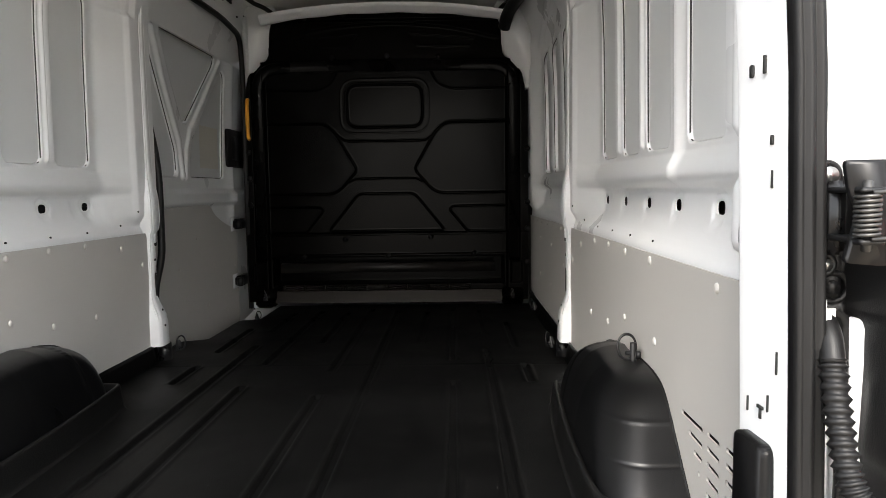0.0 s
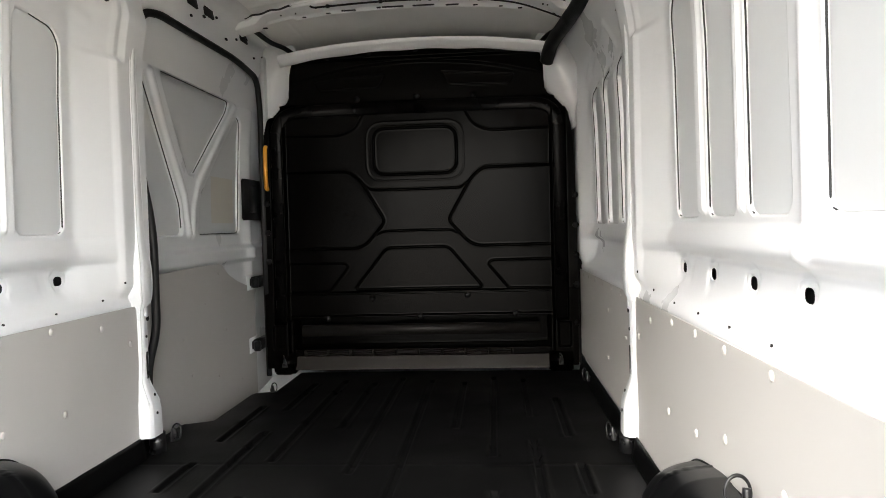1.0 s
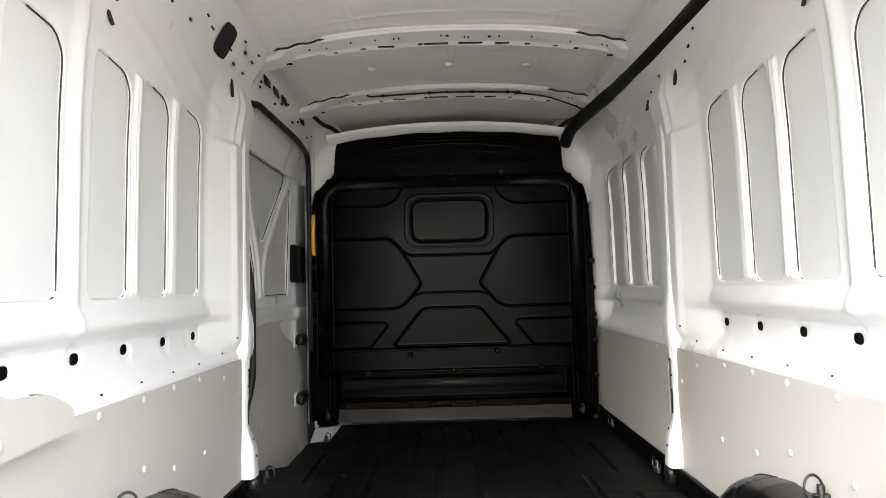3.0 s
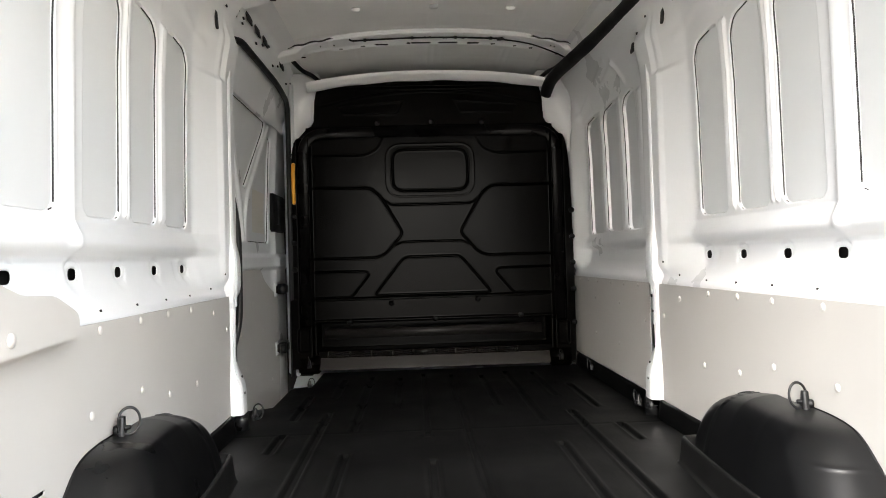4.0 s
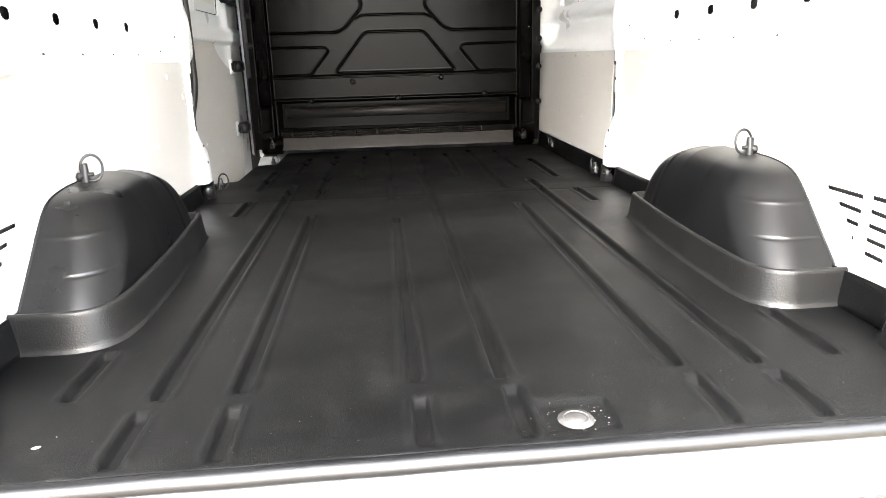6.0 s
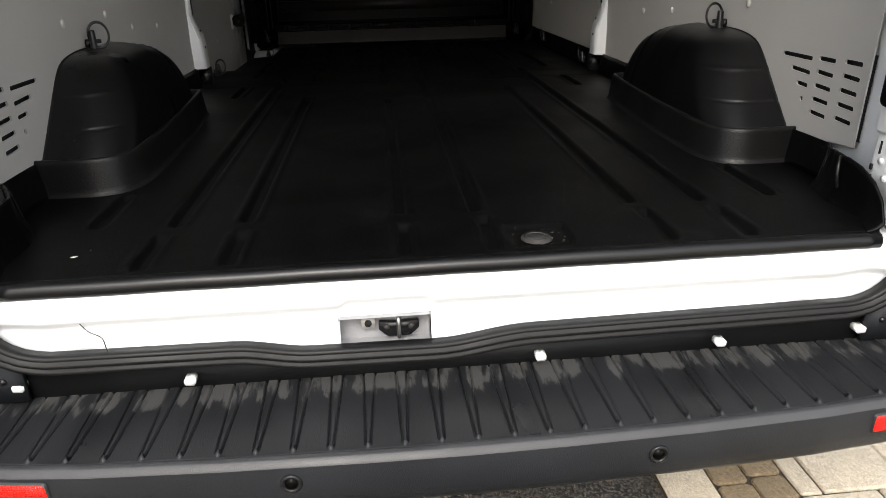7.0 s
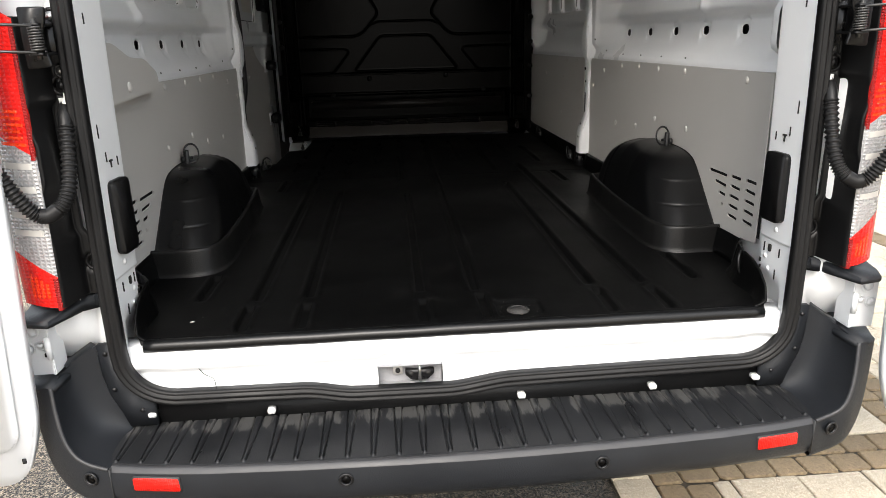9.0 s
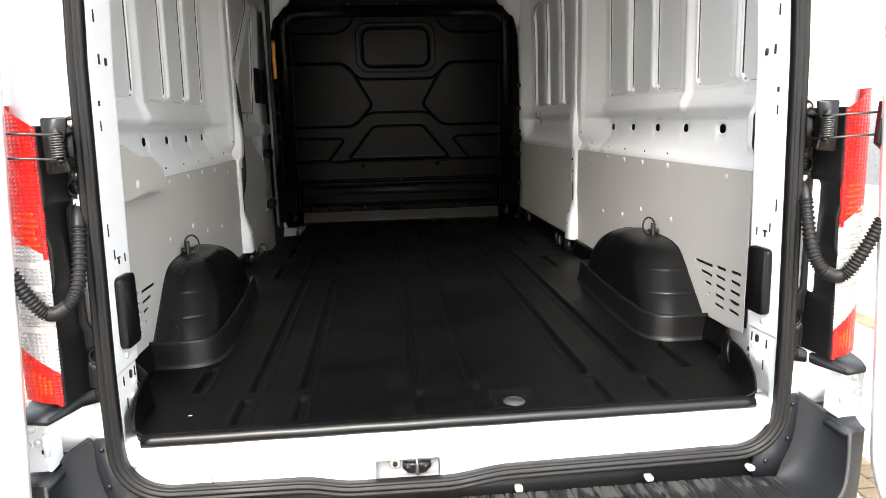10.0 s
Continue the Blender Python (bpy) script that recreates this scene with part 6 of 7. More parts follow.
        for k in np.linspace(0, 1, 22):
            row = []
            for q, (a, b) in enumerate(zip(rim, inn)):
                up = q / (len(rim) - 1)
                c0 = Vector((a.x + 0.004 + 0.004 * up, -0.036, a.z * (1 - 0.15 * up) + b.z * 0.15 * up - 0.004 * (1 - up)))
                p1, p2 = a.lerp(c0, 0.85), b.lerp(c0, 0.72)
                row.append((1 - k) ** 3 * a + 3 * k * (1 - k) ** 2 * p1 + 3 * k * k * (1 - k) * p2 + k ** 3 * b)
            bowl.append(row)
        sheet("corner_bowl", put(bowl), BUMPER, e, "smooth hollow of the corner moulding", flip=s > 0)
        top = put([[(0.849, -0.1185, 0), (0.897, -0.1055, 0), (0.935, -0.034, 0), (0.930, 0.03, 0), (0.864, 0.03, 0), (0.842, -0.050, 0)]])[0]
        part("corner_ledge", prism([(x, y) for x, y, _ in top], 0.655, 0.6735, "z", 0.003), BUMPER, e, "flat top of the corner moulding")
        # narrow top that slopes from the flange down to the ledge
        crest = [Vector(r[-1]) for r in bowl[9:]]
        out = [p + Vector((0.020, 0.022, -0.001)) for p in crest]
        sheet("sloping_top", put([[p + Vector((0, 0, 0.0005)) for p in crest], [a.lerp(b, 0.15) + Vector((0, 0, 0.0025)) for a, b in zip(crest, out)], out, [p + Vector((0.004, 0.01, -0.03)) for p in out]]), BUMPER, e, flip=s > 0)
        part("seam", block(s * (0.7470 + more) - 0.0011, s * (0.7470 + more) + 0.0011, -0.1690, -0.14, STEP_Z - 0.082, STEP_Z + 0.0, 0), GROOVE, e)
        # flange beside the seal, held by push pins
        flange = [(0.690, 0.515), (0.752, 0.515), (0.765, 0.556), (0.782, 0.598), (0.791, 0.645), (0.793, 0.719), (0.745, 0.721), (0.738, 0.63), (0.722, 0.592), (0.690, 0.572)]
        part("pillar_cover", prism([(s * (x + more), z) for x, z in flange], -0.0265, -0.012, "y", 0.002), BUMPER, e, "dark flange beside the seal")
        for x, z in ((0.776, 0.698), (0.770, 0.611), (0.718, 0.556)):
            part("push_pin", disc(0.0052, 0.005, Matrix.Translation((s * (x + more), -0.0280, z)) @ Matrix.Rotation(radians(90), 4, "X"), 14, 0.001), DARKSTEEL, e, "small black push pin")
        # sunk reflector; a thin dark plate paints the shadow round it
        xr, zr = (0.681, 0.468) if s > 0 else (-0.650, 0.471)
        slope = math.atan2(float(bumper_y(xr + 0.04)) - float(bumper_y(xr - 0.04)), 0.08)
        at = Matrix.Translation((xr, float(bumper_y(xr)) - 0.0062, zr)) @ Matrix.Rotation(slope, 4, "Z")
        bm = prism(rounded([(-0.049, -0.0150), (0.049, -0.0150), (0.047, 0.0150), (-0.049, 0.0150)], 0.005), -0.0022, 0.008, "y", 0.0012)
        part("reflector", bm, REFLECT, e, "bright red rectangular reflector").matrix_basis = at
        bm = prism(rounded([(-0.0520, -0.0180), (0.0520, -0.0180), (0.050, 0.0180), (-0.0520, 0.0180)], 0.007), -0.0008, 0.008, "y", 0.0006)
        part("reflector_shadow", bm, GROOVE, e).matrix_basis = at
    # parking sensors
    for x, y, z, turn in ((-0.262, None, 0.468, 0), (0.278, None, 0.464, 0), (-0.788, -0.1625, 0.480, -16), (0.812, -0.1665, 0.481, 14)):
        if y is None:
            y = float(bumper_y(x)) - 0.006
            turn = math.degrees(math.atan2(float(bumper_y(x + 0.03)) - float(bumper_y(x - 0.03)), 0.06))
        m = Matrix.Translation((x, y, z)) @ Matrix.Rotation(radians(turn), 4, "Z") @ Matrix.Rotation(radians(90), 4, "X")
        q = part("parking_sensor", disc(0.0092, 0.003, m, 24, 0.001), SMOOTHBLACK, e, "round black parking sensor")
        part("sensor_ring", ring_bm(0.0130, 0.0032, m, 24, 8), DARKSTEEL, q)
    # white clips between bumper and sill
    for x, z in ((-0.700, 0.544), (-0.437, 0.534), (0.140, 0.532), (0.455, 0.534), (0.708, 0.541)):
        part("white_clip", block(x - 0.0085, x + 0.0085, -0.030, -0.006, z - 0.009, z + 0.003, 0.002), NYLON, e, "small white nylon clip")
    # dark ledge under the seal
    part("rear_ledge", block(-0.70, 0.72, -0.0090, 0.03, 0.49, 0.562, 0.003), BLACKTRIM, e)
    return e


build_bumper()
o = empty("towing_eye", "black towing eye hanging beneath the bumper", "towing eye", (-0.455, -0.08, 0.352))
part("eye_ring", ring_bm(0.036, 0.009, Matrix.Rotation(radians(70), 4, "X")), DARKSTEEL, o)
part("eye_shank", block(-0.012, 0.012, 0.02, 0.16, -0.005, 0.03, 0.004), DARKSTEEL, o)

# ==== tail lamps ====


def build_lamp(s):
    e = empty("tail_lamp", "red and clear tail lamp beside the rear door opening", "tail lamp", (0.030 if s > 0 else 0.0, 0, 0), "tail lamps")
    # inner and outer edges lean together
    xin = lambda z: np.interp(z, [0.78, 1.40], [0.807, 0.790])
    xout = lambda z: np.interp(z, [0.78, 0.96, 1.20, 1.43], [0.885, 0.885, 0.869, 0.851] if s < 0 else [0.874, 0.870, 0.864, 0.858])
    def lens(name, zin0, zout0, zin1, zout1, mat, label, u0=0.0, u1=1.0, y0=0.0):
        n = 10
        rows = []
        for k in np.linspace(0, 1, 14):
            row = []
            for j in range(n):
                u = u0 + (u1 - u0) * j / (n - 1)
                z = (zin0 + (zout0 - zin0) * u) * (1 - k) + (zin1 + (zout1 - zin1) * u) * k
                x = float(xin(z)) * (1 - u) + float(xout(z)) * u
                row.append((s * x, y0 - 0.098 + 0.022 * u ** 2.2, z))
            row.append((s * (row[-1][0] * s + 0.012), -0.02, row[-1][2]))
            row.insert(0, (row[0][0], -0.06, row[0][2]))
            rows.append(row)
        return sheet(name, np.array(rows), mat, e, label, flip=s < 0)
    lens("upper_lens", 1.139, 1.184, 1.384, 1.426, REDLENS, "red upper lens")
    lens("middle_lens", 0.902, 0.957, 1.139, 1.184, CLEARLENS, "clear middle lens")
    lens("lower_lens", 0.836, 0.844, 0.902, 0.957, REDLENS, "red lower lens")
    # amber strips on the lens paint the glints of the bulbs
    for k in range(6):
        lens("painted_glint", 1.158 + 0.012 * k, 1.164 + 0.012 * k, 1.164 + 0.012 * k, 1.170 + 0.012 * k, AMBER, "amber strip painting the glint of the bulb", 0.16 + 0.05 * (k % 3), 0.84 - 0.14 * (k % 2), -0.001)
    for k in range(4):
        lens("painted_glint", 0.858, 0.858, 0.888 + 0.006 * k, 0.892 + 0.006 * k, AMBER, "amber strip painting the glint of the bulb", 0.24 + 0.13 * k, 0.31 + 0.13 * k, -0.001)
    # deep red border along the inner edge of the lens
    lens("lens_border", 1.133, 1.136, 1.372, 1.374, DEEPRED, "dark red border of the lens", 0.0, 0.10, -0.0015)
    lens("lens_border", 0.832, 0.833, 0.899, 0.905, DEEPRED, "dark red border of the lens", 0.0, 0.10, -0.0015)
    for z in (1.115, 1.07, 1.02, 0.985):
        lens("lens_band", z, z + 0.004, z + 0.012, z + 0.016, STUD, "grey optic band", 0.12, 0.88, -0.001)
    # dark carrier between the seal and the lens
    zs = np.arange(0.835, 1.395, 0.008)
    plan = smooth_path([(0.766, -0.006, 0), (0.770, -0.012, 0), (0.780, -0.014, 0), (0.788, -0.016, 0), (0.792, -0.04, 0), (0.797, -0.07, 0), (0.802, -0.094, 0), (0.812, -0.094, 0)], 5)
    C = np.zeros((len(zs), len(plan), 3))
    for j, p in enumerate(plan):
        lean = xin(zs) - 0.8045
        C[:, j, 0] = s * (p.x + lean * (j / (len(plan) - 1)))
        C[:, j, 1] = p.y
        C[:, j, 2] = zs
    X, Zg = np.abs(C[..., 0]), C[..., 2]
    for zc in (1.263, 0.905):
        d = np.hypot(X - 0.772, Zg - zc)
        C[..., 1] += 0.012 * ss(0.018, 0.012, d)
    C[..., 0] -= s * 0.008 * ss(1.06, 1.09, Zg) * ss(1.19, 1.15, Zg) * ss(0.786, 0.790, X)
    # the upper half reaches the seal
    C[..., 0] -= s * (0.010 * ss(1.225, 1.240, Zg) - 0.012 * ss(0.965, 0.975, Zg) * ss(1.235, 1.222, Zg)) * (1 - np.arange(len(plan)) / (len(plan) - 1))[None, :]
    sheet("carrier", C, BLACKTRIM, e, "satin black lamp carrier", flip=s < 0)
    for zc in (1.263, 0.905):
        part("carrier_tab", prism(rounded([(s * 0.752, zc - 0.024), (s * 0.775, zc - 0.034), (s * 0.775, zc + 0.034), (s * 0.752, zc + 0.024)], 0.008), -0.012, -0.004, "y", 0.002), BLACKTRIM, e, "black screw tab")
        part("carrier_cup", ring_bm(0.0165, 0.0035, Matrix.Translation((s * 0.766, -0.012, zc)) @ Matrix.Rotation(radians(90), 4, "X"), 22, 8), BLACKTRIM, e)
        part("carrier_screw", disc(0.008, 0.008, Matrix.Translation((s * 0.766, -0.011, zc)) @ Matrix.Rotation(radians(90), 4, "X"), 12, 0.001), DARKSTEEL, e)
    # foot ledge: a flat-topped shelf under the lens, with a tab screwed beside the seal
    shelf = [(0.770, -0.006), (0.778, -0.014), (0.800, -0.030), (0.829, -0.112), (0.834, -0.118), (0.886, -0.106), (0.900, -0.074), (0.904, 0.01), (0.80, 0.01)]
    bm = prism([(s * x, y) for x, y in shelf], 0.800, 0.830, "z", 0.0025)
    for v in bm.verts:
        if v.co.z > 0.815:
            v.co.z -= 0.016 * float(ss(-0.01, -0.10, np.array(v.co.y)))
    part("foot_ledge", bm, BUMPER, e, "dark plastic foot ledge")
    part("ledge_tab", block(min(s * 0.752, s * 0.782), max(s * 0.752, s * 0.782), -0.018, -0.006, 0.806, 0.832, 0.003), BUMPER, e)
    part("tab_screw", disc(0.0045, 0.006, Matrix.Translation((s * 0.762, -0.018, 0.819)) @ Matrix.Rotation(radians(90), 4, "X"), 12, 0.001), DARKSTEEL, e)
    return e


for s in (-1, 1):
    build_lamp(s)


def build_check(s):
    """Door check strap: plate, coil spring and two rods."""
    e = empty("door_check", "black steel door check with a coil spring and rods", "door check", (RIGHT if s > 0 else 0.0, 0, 0), "door checks")
    X = lambda a, b: (min(s * a, s * b), max(s * a, s * b))
    part("mount_plate", block(*X(0.750, 0.766), -0.045, -0.008, 1.302, 1.382, 0.004), DARKSTEEL, e)
    part("arm_plate", prism(rounded([(s * 0.735, 1.300), (s * 0.778, 1.296), (s * 0.778, 1.402), (s * 0.732, 1.402), (s * 0.738, 1.37), (s * 0.748, 1.35)], 0.006), -0.098, -0.088, "y", 0.002), DARKSTEEL, e)
    for z in (1.322, 1.372):
        part("jaw", prism(rounded([(s * 0.752, -0.02), (s * 0.770, -0.03), (s * 0.764, -0.115), (s * 0.738, -0.115)], 0.006), z - 0.003, z + 0.003, "z", 0.001), DARKSTEEL, e)
    part("pin", disc(0.0045, 0.070, Matrix.Translation((s * 0.748, -0.108, 1.347)), 12, 0.001), SPRINGSTEEL, e)
    hel = [(s * 0.748 + 0.0105 * math.cos(a), -0.108 + 0.0105 * math.sin(a), 1.326 + 0.042 * a / (2 * math.pi * 9)) for a in np.linspace(0, 2 * math.pi * 9, 144)]
    part("coil_spring", sweep(hel, 0.0021, 6, up=(0, 0, 1)), SPRINGSTEEL, e, "steel coil spring")
    for z in (1.325, 1.370):
        part("rod", sweep([(s * 0.748, -0.116, z), (s * 0.80, -0.124, z + 0.003), (s * 0.856, -0.132, z + 0.006)], 0.0026, 8), SPRINGSTEEL, e)
    part("end_bracket", prism(rounded([(s * 0.838, 1.312), (s * 0.858, 1.296), (s * 0.862, 1.392), (s * 0.842, 1.398)], 0.004), -0.142, -0.126, "y", 0.002), DARKSTEEL, e)
    for z, r in ((1.388, 0.0095), (1.290, 0.007)):
        part("bolt", disc(r, 0.012, Matrix.Translation((s * 0.756, -0.024, z)) @ Matrix.Rotation(radians(90), 4, "X"), 16, 0.002), STEEL, e, "bright bolt head")
        part("bolt_boss", ring_bm(r + 0.004, 0.004, Matrix.Translation((s * 0.756, -0.020, z)) @ Matrix.Rotation(radians(90), 4, "X"), 20, 8), DARKSTEEL, e)
    return e


def build_conduit(s):
    e = empty("cable_conduit", "black corrugated cable conduit looping from body to door", "cable conduit", (RIGHT if s > 0 else 0.0, 0, 0), "cable conduits")
    path = [(s * 0.757, -0.044, 1.188), (s * 0.752, -0.068, 1.13), (s * 0.752, -0.092, 1.075), (s * 0.764, -0.106, 1.045), (s * 0.786, -0.115, 1.030), (s * 0.806, -0.122, 1.036), (s * 0.828, -0.130, 1.070), (s * 0.848, -0.136, 1.115), (s * 0.864, -0.140, 1.155)]
    part("hose", corrugated(path, 0.0108, 0.0155, 46), RUBBER, e)
    part("elbow", sweep(smooth_path([(s * 0.764, 0.0, 1.222), (s * 0.762, -0.018, 1.222), (s * 0.759, -0.034, 1.208), (s * 0.756, -0.046, 1.184)], 5), 0.0130, 12), RUBBER, e)
    part("white_boot", block(min(s * 0.744, s * 0.772), max(s * 0.744, s * 0.772), -0.030, -0.004, 1.205, 1.250, 0.010), NYLON, e, "white plastic boot")
    part("joint_sleeve", sweep(smooth_path([(s * 0.768, -0.108, 1.041), (s * 0.786, -0.115, 1.030), (s * 0.800, -0.119, 1.032)], 5), 0.0150, 12), RUBBER, e)
    return e


def build_hinge_bracket(s):
    e = empty("hinge_bracket", "white painted steel door hinge bracket below the lamp", "hinge bracket", (RIGHT + 0.020 if s > 0 else -0.020, 0, 0), "hinge brackets")
    X = lambda a, c: (min(s * a, s * c), max(s * a, s * c))
    part("plate", block(*X(0.846, 0.902), -0.066, -0.056, 0.676, 0.798, 0.002), WHITE, e, smooth=False)
    part("leaf", block(*X(0.838, 0.846), -0.074, -0.02, 0.678, 0.798, 0.002), WHITE, e, smooth=False)
    part("knuckle", disc(0.006, 0.05, Matrix.Translation((s * 0.842, -0.076, 0.740)), 16, 0.002), WHITE, e)
    for x, z, r in ((0.874, 0.776, 0.010), (0.862, 0.744, 0.007), (0.886, 0.738, 0.009)):
        part("bolt", disc(r, 0.006, Matrix.Translation((s * x, -0.069, z)) @ Matrix.Rotation(radians(90), 4, "X"), 6, 0.001), WHITE, e)
        part("washer", ring_bm(r + 0.003, 0.002, Matrix.Translation((s * x, -0.067, z)) @ Matrix.Rotation(radians(90), 4, "X"), 18, 6), WHITE, e)
    part("slot", block(*X(0.850, 0.858), -0.0675, -0.0655, 0.716, 0.726, 0.001), SHADEFILL, e)
    return e


for s in (-1, 1):
    build_check(s)
    build_conduit(s)
    build_hinge_bracket(s)

# ==== rear doors, swung right back ====


def build_rear_door(s):
    hinge = Vector((0.958 if s > 0 else -0.914, -0.165, 0))
    e = empty("rear_door", "white painted rear door swung wide open", "door", hinge, "rear doors")
    e.matrix_basis = Matrix.Translation(hinge) @ Matrix.Rotation(radians(-s * 4), 4, "Y") @ Matrix.Rotation(radians(-s * 4), 4, "Z")
    out = rounded([(0.0, 0.60), (0.035, 0.475), (0.76, 0.475), (0.76, 2.32), (0.10, 2.32), (0.0, 1.9)], 0.05, 8)
    part("outer_panel", prism([(s * a, b) for a, b in out], 0.0, 0.03, "y", 0.008), WHITE, e)
    inn = rounded([(0.030, 0.56), (0.70, 0.56), (0.70, 2.2), (0.16, 2.2), (0.030, 1.8)], 0.05, 8)
    part("inner_frame", prism([(s * a, b) for a, b in inn], -0.014, 0.004, "y", 0.006), WHITE, e)
    trim = rounded([(0.048, 0.68), (0.66, 0.68), (0.66, 1.02), (0.048, 1.02)], 0.04, 8)
    part("inner_trim", prism([(s * a, b) for a, b in trim], -0.020, -0.012, "y", 0.004), BLACKTRIM, e, "dark inner trim panel")
    part("drain_slot", block(min(s * 0.026, s * 0.034), max(s * 0.026, s * 0.034), -0.002, 0.004, 0.53, 0.542, 0.001), SHADEFILL, e)
    return e


for s in (-1, 1):
    build_rear_door(s)

# ==== loose grit on the floor ====


def build_grit():
    rnd = random.Random(5)
    bm = bmesh.new()
    for i in range(170):
        x, y = rnd.uniform(-0.62, 0.66), abs(rnd.gauss(0.0, 0.5)) + 0.03
        if y > 1.6:
            continue
        r = rnd.uniform(0.0004, 0.0009) * (1.5 if i < 8 else 1)
        bmesh.ops.create_icosphere(bm, subdivisions=1, radius=r, matrix=Matrix.Translation((x, y, FZ + 0.0006)) @ Matrix.Rotation(rnd.uniform(0, 3), 4, "Z") @ Matrix.Diagonal((1.4, 1, 0.6, 1)))
    for i in range(46):
        x, y = 0.147 + rnd.gauss(0, 0.035), 0.068 + rnd.gauss(0, 0.024)
        if math.hypot(x - 0.147, y - 0.066) < 0.03:
            continue
        bmesh.ops.create_icosphere(bm, subdivisions=1, radius=rnd.uniform(0.0004, 0.001), matrix=Matrix.Translation((x, y, FZ - 0.002)) @ Matrix.Diagonal((1.4, 1, 0.6, 1)))
    o = part("grit", bm, DUST)
    tagged(o, "scattered pale grit on the black floor liner", "grit", kind="stuff")
    o = part("white_chip", prism(rounded([(-0.006, -0.003), (0.003, -0.004), (0.006, 0.0015), (-0.002, 0.003)], 0.001), 0, 0.0015, "z"), STUD)
    o.location = (-0.62, 0.09, FZ - 0.001)
    tagged(o, "small white paper chip on the floor liner", "chip")
    pts = [(-0.590, -0.014, 0.648), (-0.575, -0.020, 0.632), (-0.556, -0.024, 0.622), (-0.552, -0.026, 0.606), (-0.550, -0.027, 0.592)]
    o = part("stray_thread", sweep(smooth_path(pts, 6), 0.0009, 5), GROOVE)
    tagged(o, "fine dark stray thread on the white sill", "thread")


build_grit()

# ==== paving ====


def paver_mesh(name, w, d, h, mat, seed, cut):
    """A worn paver: eight-sided outline with knocked corners and a chamfered top."""
    rnd = random.Random(seed)
    c = lambda: rnd.uniform(0.5, 1.3) * cut
    j = lambda: rnd.uniform(-1, 1) * cut * 0.16
    a, b = w / 2, d / 2
    line = [(-a + c(), -b + j()), (a - c(), -b + j()), (a + j(), -b + c()), (a + j(), b - c()), (a - c(), b + j()), (-a + c(), b + j()), (-a + j(), b - c()), (-a + j(), -b + c())]
    verts, faces = [], []
    for z, k in ((-h, 0.0), (-0.004, 0.0), (0.0, 0.0045)):
        verts += [(x - k * math.copysign(min(1.0, abs(x) / a * 1.2), x), y - k * math.copysign(min(1.0, abs(y) / b * 1.2), y), z + (rnd.uniform(-1, 1) * 0.0012 if z == 0 else 0)) for x, y in line]
    for q in (0, 8):
        faces += [(q + i, q + (i + 1) % 8, q + 8 + (i + 1) % 8, q + 8 + i) for i in range(8)]
    faces.append(tuple(range(16, 24)))
    me = bpy.data.meshes.new(name)
    me.from_pydata(verts, [], faces)
    me.materials.append(mat)
    return me


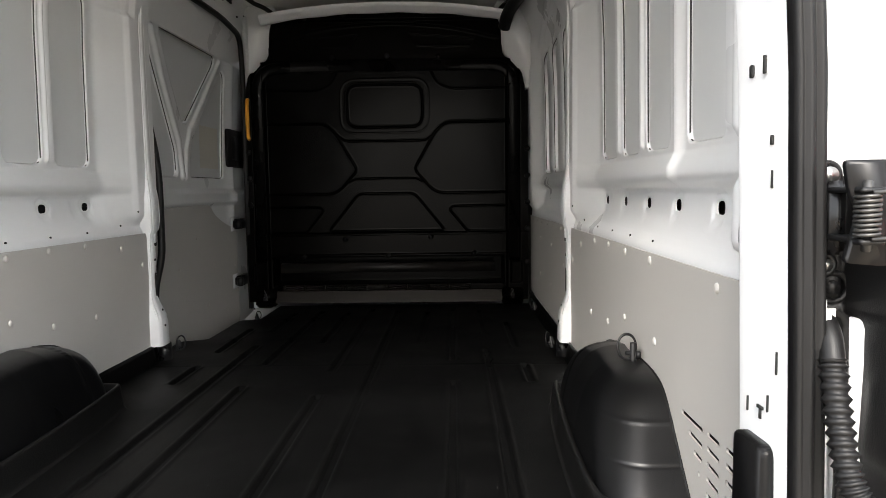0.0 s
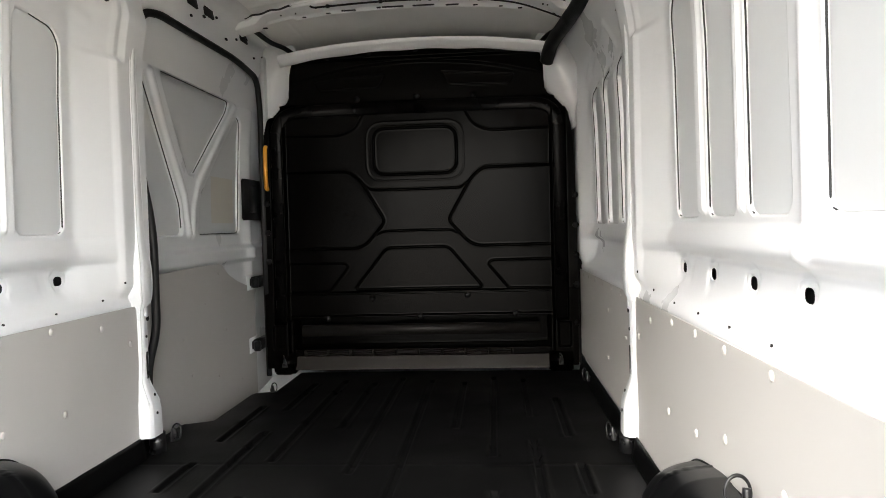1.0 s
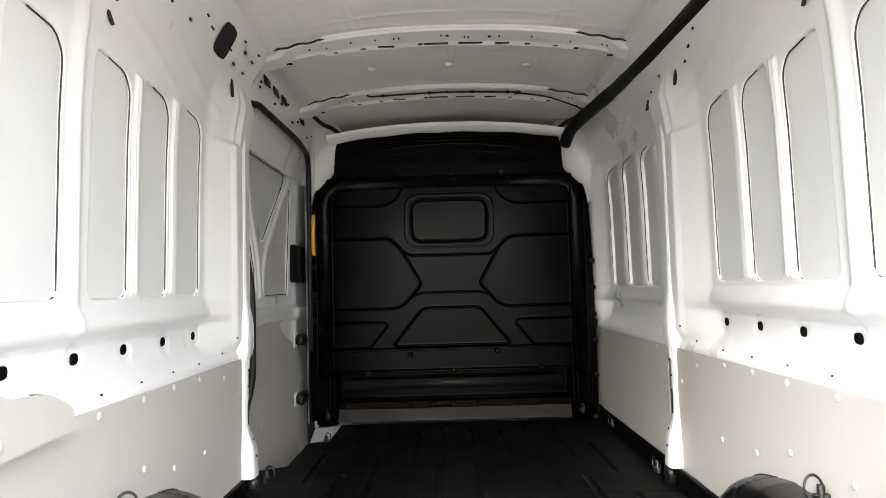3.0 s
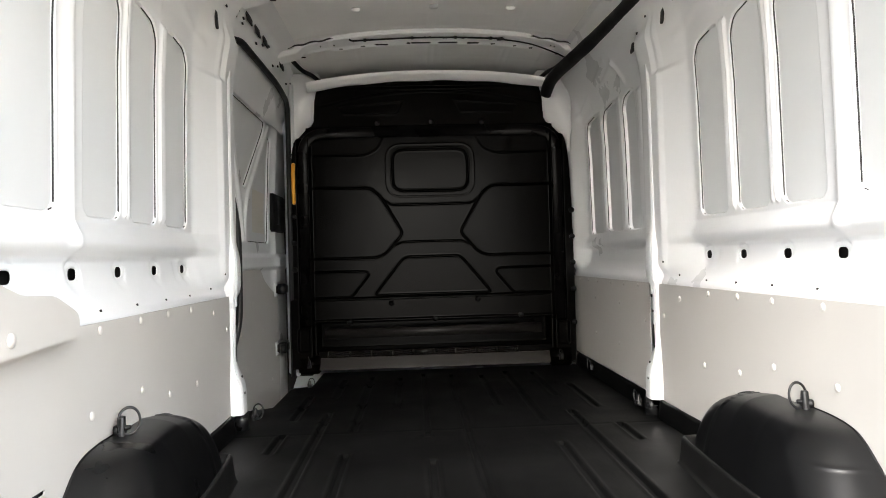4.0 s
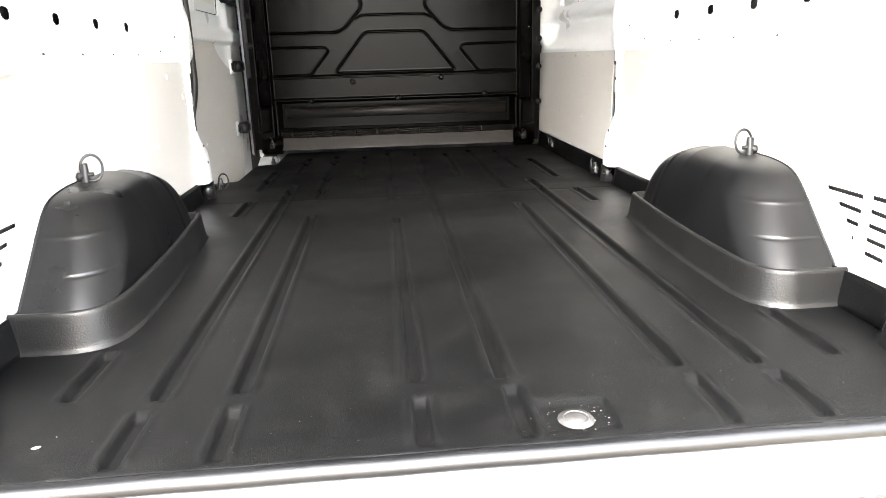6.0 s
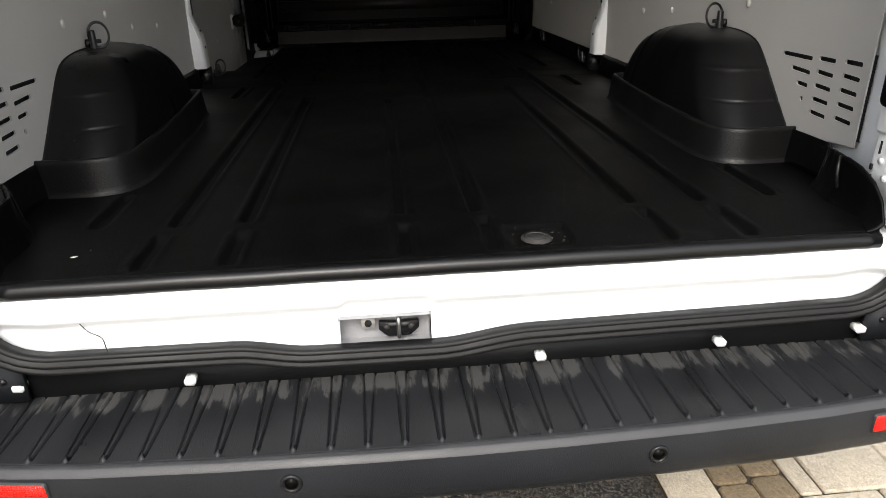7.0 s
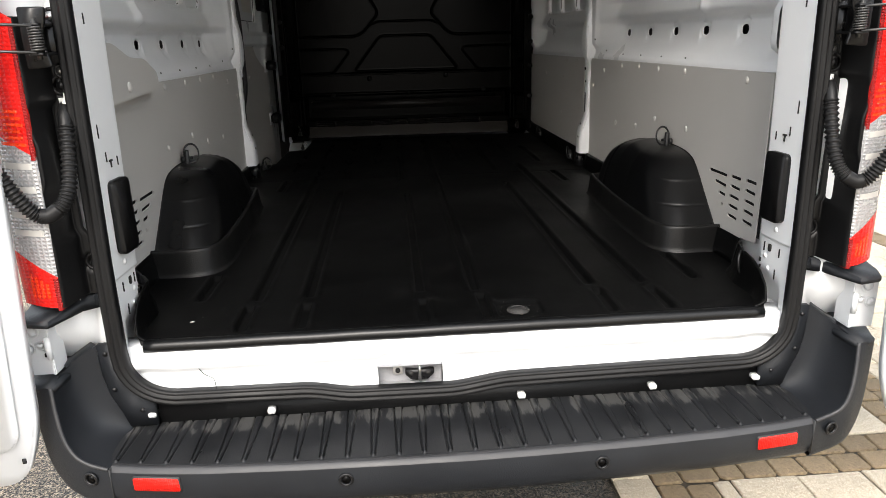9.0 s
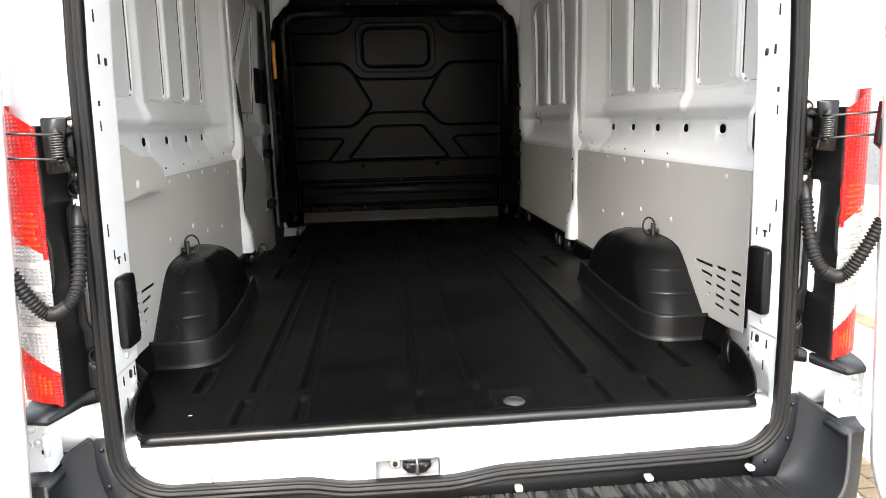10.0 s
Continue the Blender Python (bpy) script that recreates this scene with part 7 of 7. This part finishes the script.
def build_paving():
    bed = new("pavement", bpy.data.meshes.new("pavement"))
    bm = block(0.496, 9.0, -10.0, 12.0, -0.02, 0.001, 0)
    bm.to_mesh(bed.data)
    bm.free()
    bed.data.materials.append(JOINT)
    tagged(bed, "block paving of pale slabs and brown setts beside the asphalt", "paving", kind="structure")
    rnd = random.Random(11)
    stock = {}
    brown, rest = [], []

    def put(kind, x0, x1, y0, y1, mat, gap=0.004, cut=0.004):
        if not (-1.0 < y0 < 1.4 and x0 < 2.0):
            (brown if kind == "sett" else rest).append((x0, x1, y0, y1 - y0))
            return
        w, d = round(x1 - x0, 3), round(y1 - y0, 3)
        if (kind, w, d) not in stock:
            stock[(kind, w, d)] = [paver_mesh(kind, w - gap, d - gap, 0.03, mat, i, cut) for i in range(4)]
        o = new(kind, rnd.choice(stock[(kind, w, d)]))
        o.parent = bed
        o.matrix_basis = pose((x0 + x1) / 2, (y0 + y1) / 2, 0.008 + rnd.uniform(-0.0015, 0.0015), rnd.uniform(-0.4, 0.4), rnd.uniform(-0.4, 0.4), rnd.uniform(-0.8, 0.8))

    def setts_along_y(x0, x1, y0, y1, d, start):
        k = math.ceil((y0 - start) / d - 0.01)
        while start + d * (k + 1) <= y1 + 0.01:
            put("sett", x0, x1, start + d * k, start + d * k + d, BROWNPAVE, cut=0.011)
            k += 1

    def slabs(x0, x1, y0, y1, starts):
        k = 0
        while y1 - 0.158 * k > y0 + 0.05:
            top = y1 - 0.158 * k
            x, w = x0, starts[k % len(starts)]
            while x < x1 - 0.02:
                w = min(w, x1 - x)
                put("slab", x, x + w, max(top - 0.158, y0), top, PALEPAVE)
                x, w = x + w, 0.2125
            k += 1

    # pale edging beside the asphalt
    for k in range(-50, 59):
        put("slab", 0.499, 0.620, 0.122 + 0.2 * k, 0.322 + 0.2 * k, PALEPAVE, gap=0.003, cut=0.003)
    # two columns of setts, a crossing band of two rows, and the next pair of columns
    for y0, y1 in ((-10.0, 0.284), (0.470, 12.0)):
        setts_along_y(0.621, 0.708, y0, y1, 0.105, 0.284 if y1 < 1 else 0.470)
        setts_along_y(0.708, 0.799, y0, y1, 0.079, 0.277 if y1 < 1 else 0.470)
        setts_along_y(1.542, 1.640, y0, y1, 0.100, 0.284 if y1 < 1 else 0.470)
        setts_along_y(1.640, 1.738, y0, y1, 0.088, 0.284 if y1 < 1 else 0.470)
        setts_along_y(2.945, 3.110, y0, y1, 0.120, 0.284 if y1 < 1 else 0.470)
    for y0, y1, xs in ((0.285, 0.377, (0.621, 0.715, 0.832, 0.914, 1.018, 1.118, 1.221)), (0.377, 0.469, (0.621, 0.738, 0.842, 0.950, 1.066, 1.176, 1.309))):
        x = xs[-1]
        ends = list(xs) + [x + 0.111 * k for k in range(1, 70)]
        for a, b in zip(ends, ends[1:]):
            put("sett", a, b, y0, y1, BROWNPAVE, cut=0.011)
    slabs(0.800, 1.541, -10.0, 0.284, (0.0565, 0.184, 0.085, 0.150))
    slabs(0.800, 1.541, 0.470, 12.0, (0.120, 0.190, 0.070))
    slabs(1.739, 2.943, -10.0, 0.284, (0.120, 0.190, 0.070))
    slabs(1.739, 2.943, 0.470, 12.0, (0.180, 0.090))
    slabs(3.112, 9.0, -10.0, 0.284, (0.120, 0.190, 0.070))
    slabs(3.112, 9.0, 0.470, 12.0, (0.180, 0.090))
    # the rest of the paving, further off
    for name, spots, mat in (("far_slabs", rest, PALEPAVE), ("far_setts", brown, BROWNPAVE)):
        verts, faces = [], []
        for x0, x1, y0, d in spots:
            n = len(verts)
            for z, g in ((-0.02, 0.003), (0.004, 0.003), (0.008, 0.006)):
                verts += [(x0 + g, y0 + g, z), (x1 - g, y0 + g, z), (x1 - g, y0 + d - g, z), (x0 + g, y0 + d - g, z)]
            for q in (0, 4):
                faces += [(n + q + i, n + q + (i + 1) % 4, n + q + 4 + (i + 1) % 4, n + q + 4 + i) for i in range(4)]
            faces.append((n + 8, n + 9, n + 10, n + 11))
        raw(name, verts, faces, mat, bed, smooth=False)["kind"] = "stuff"


build_paving()
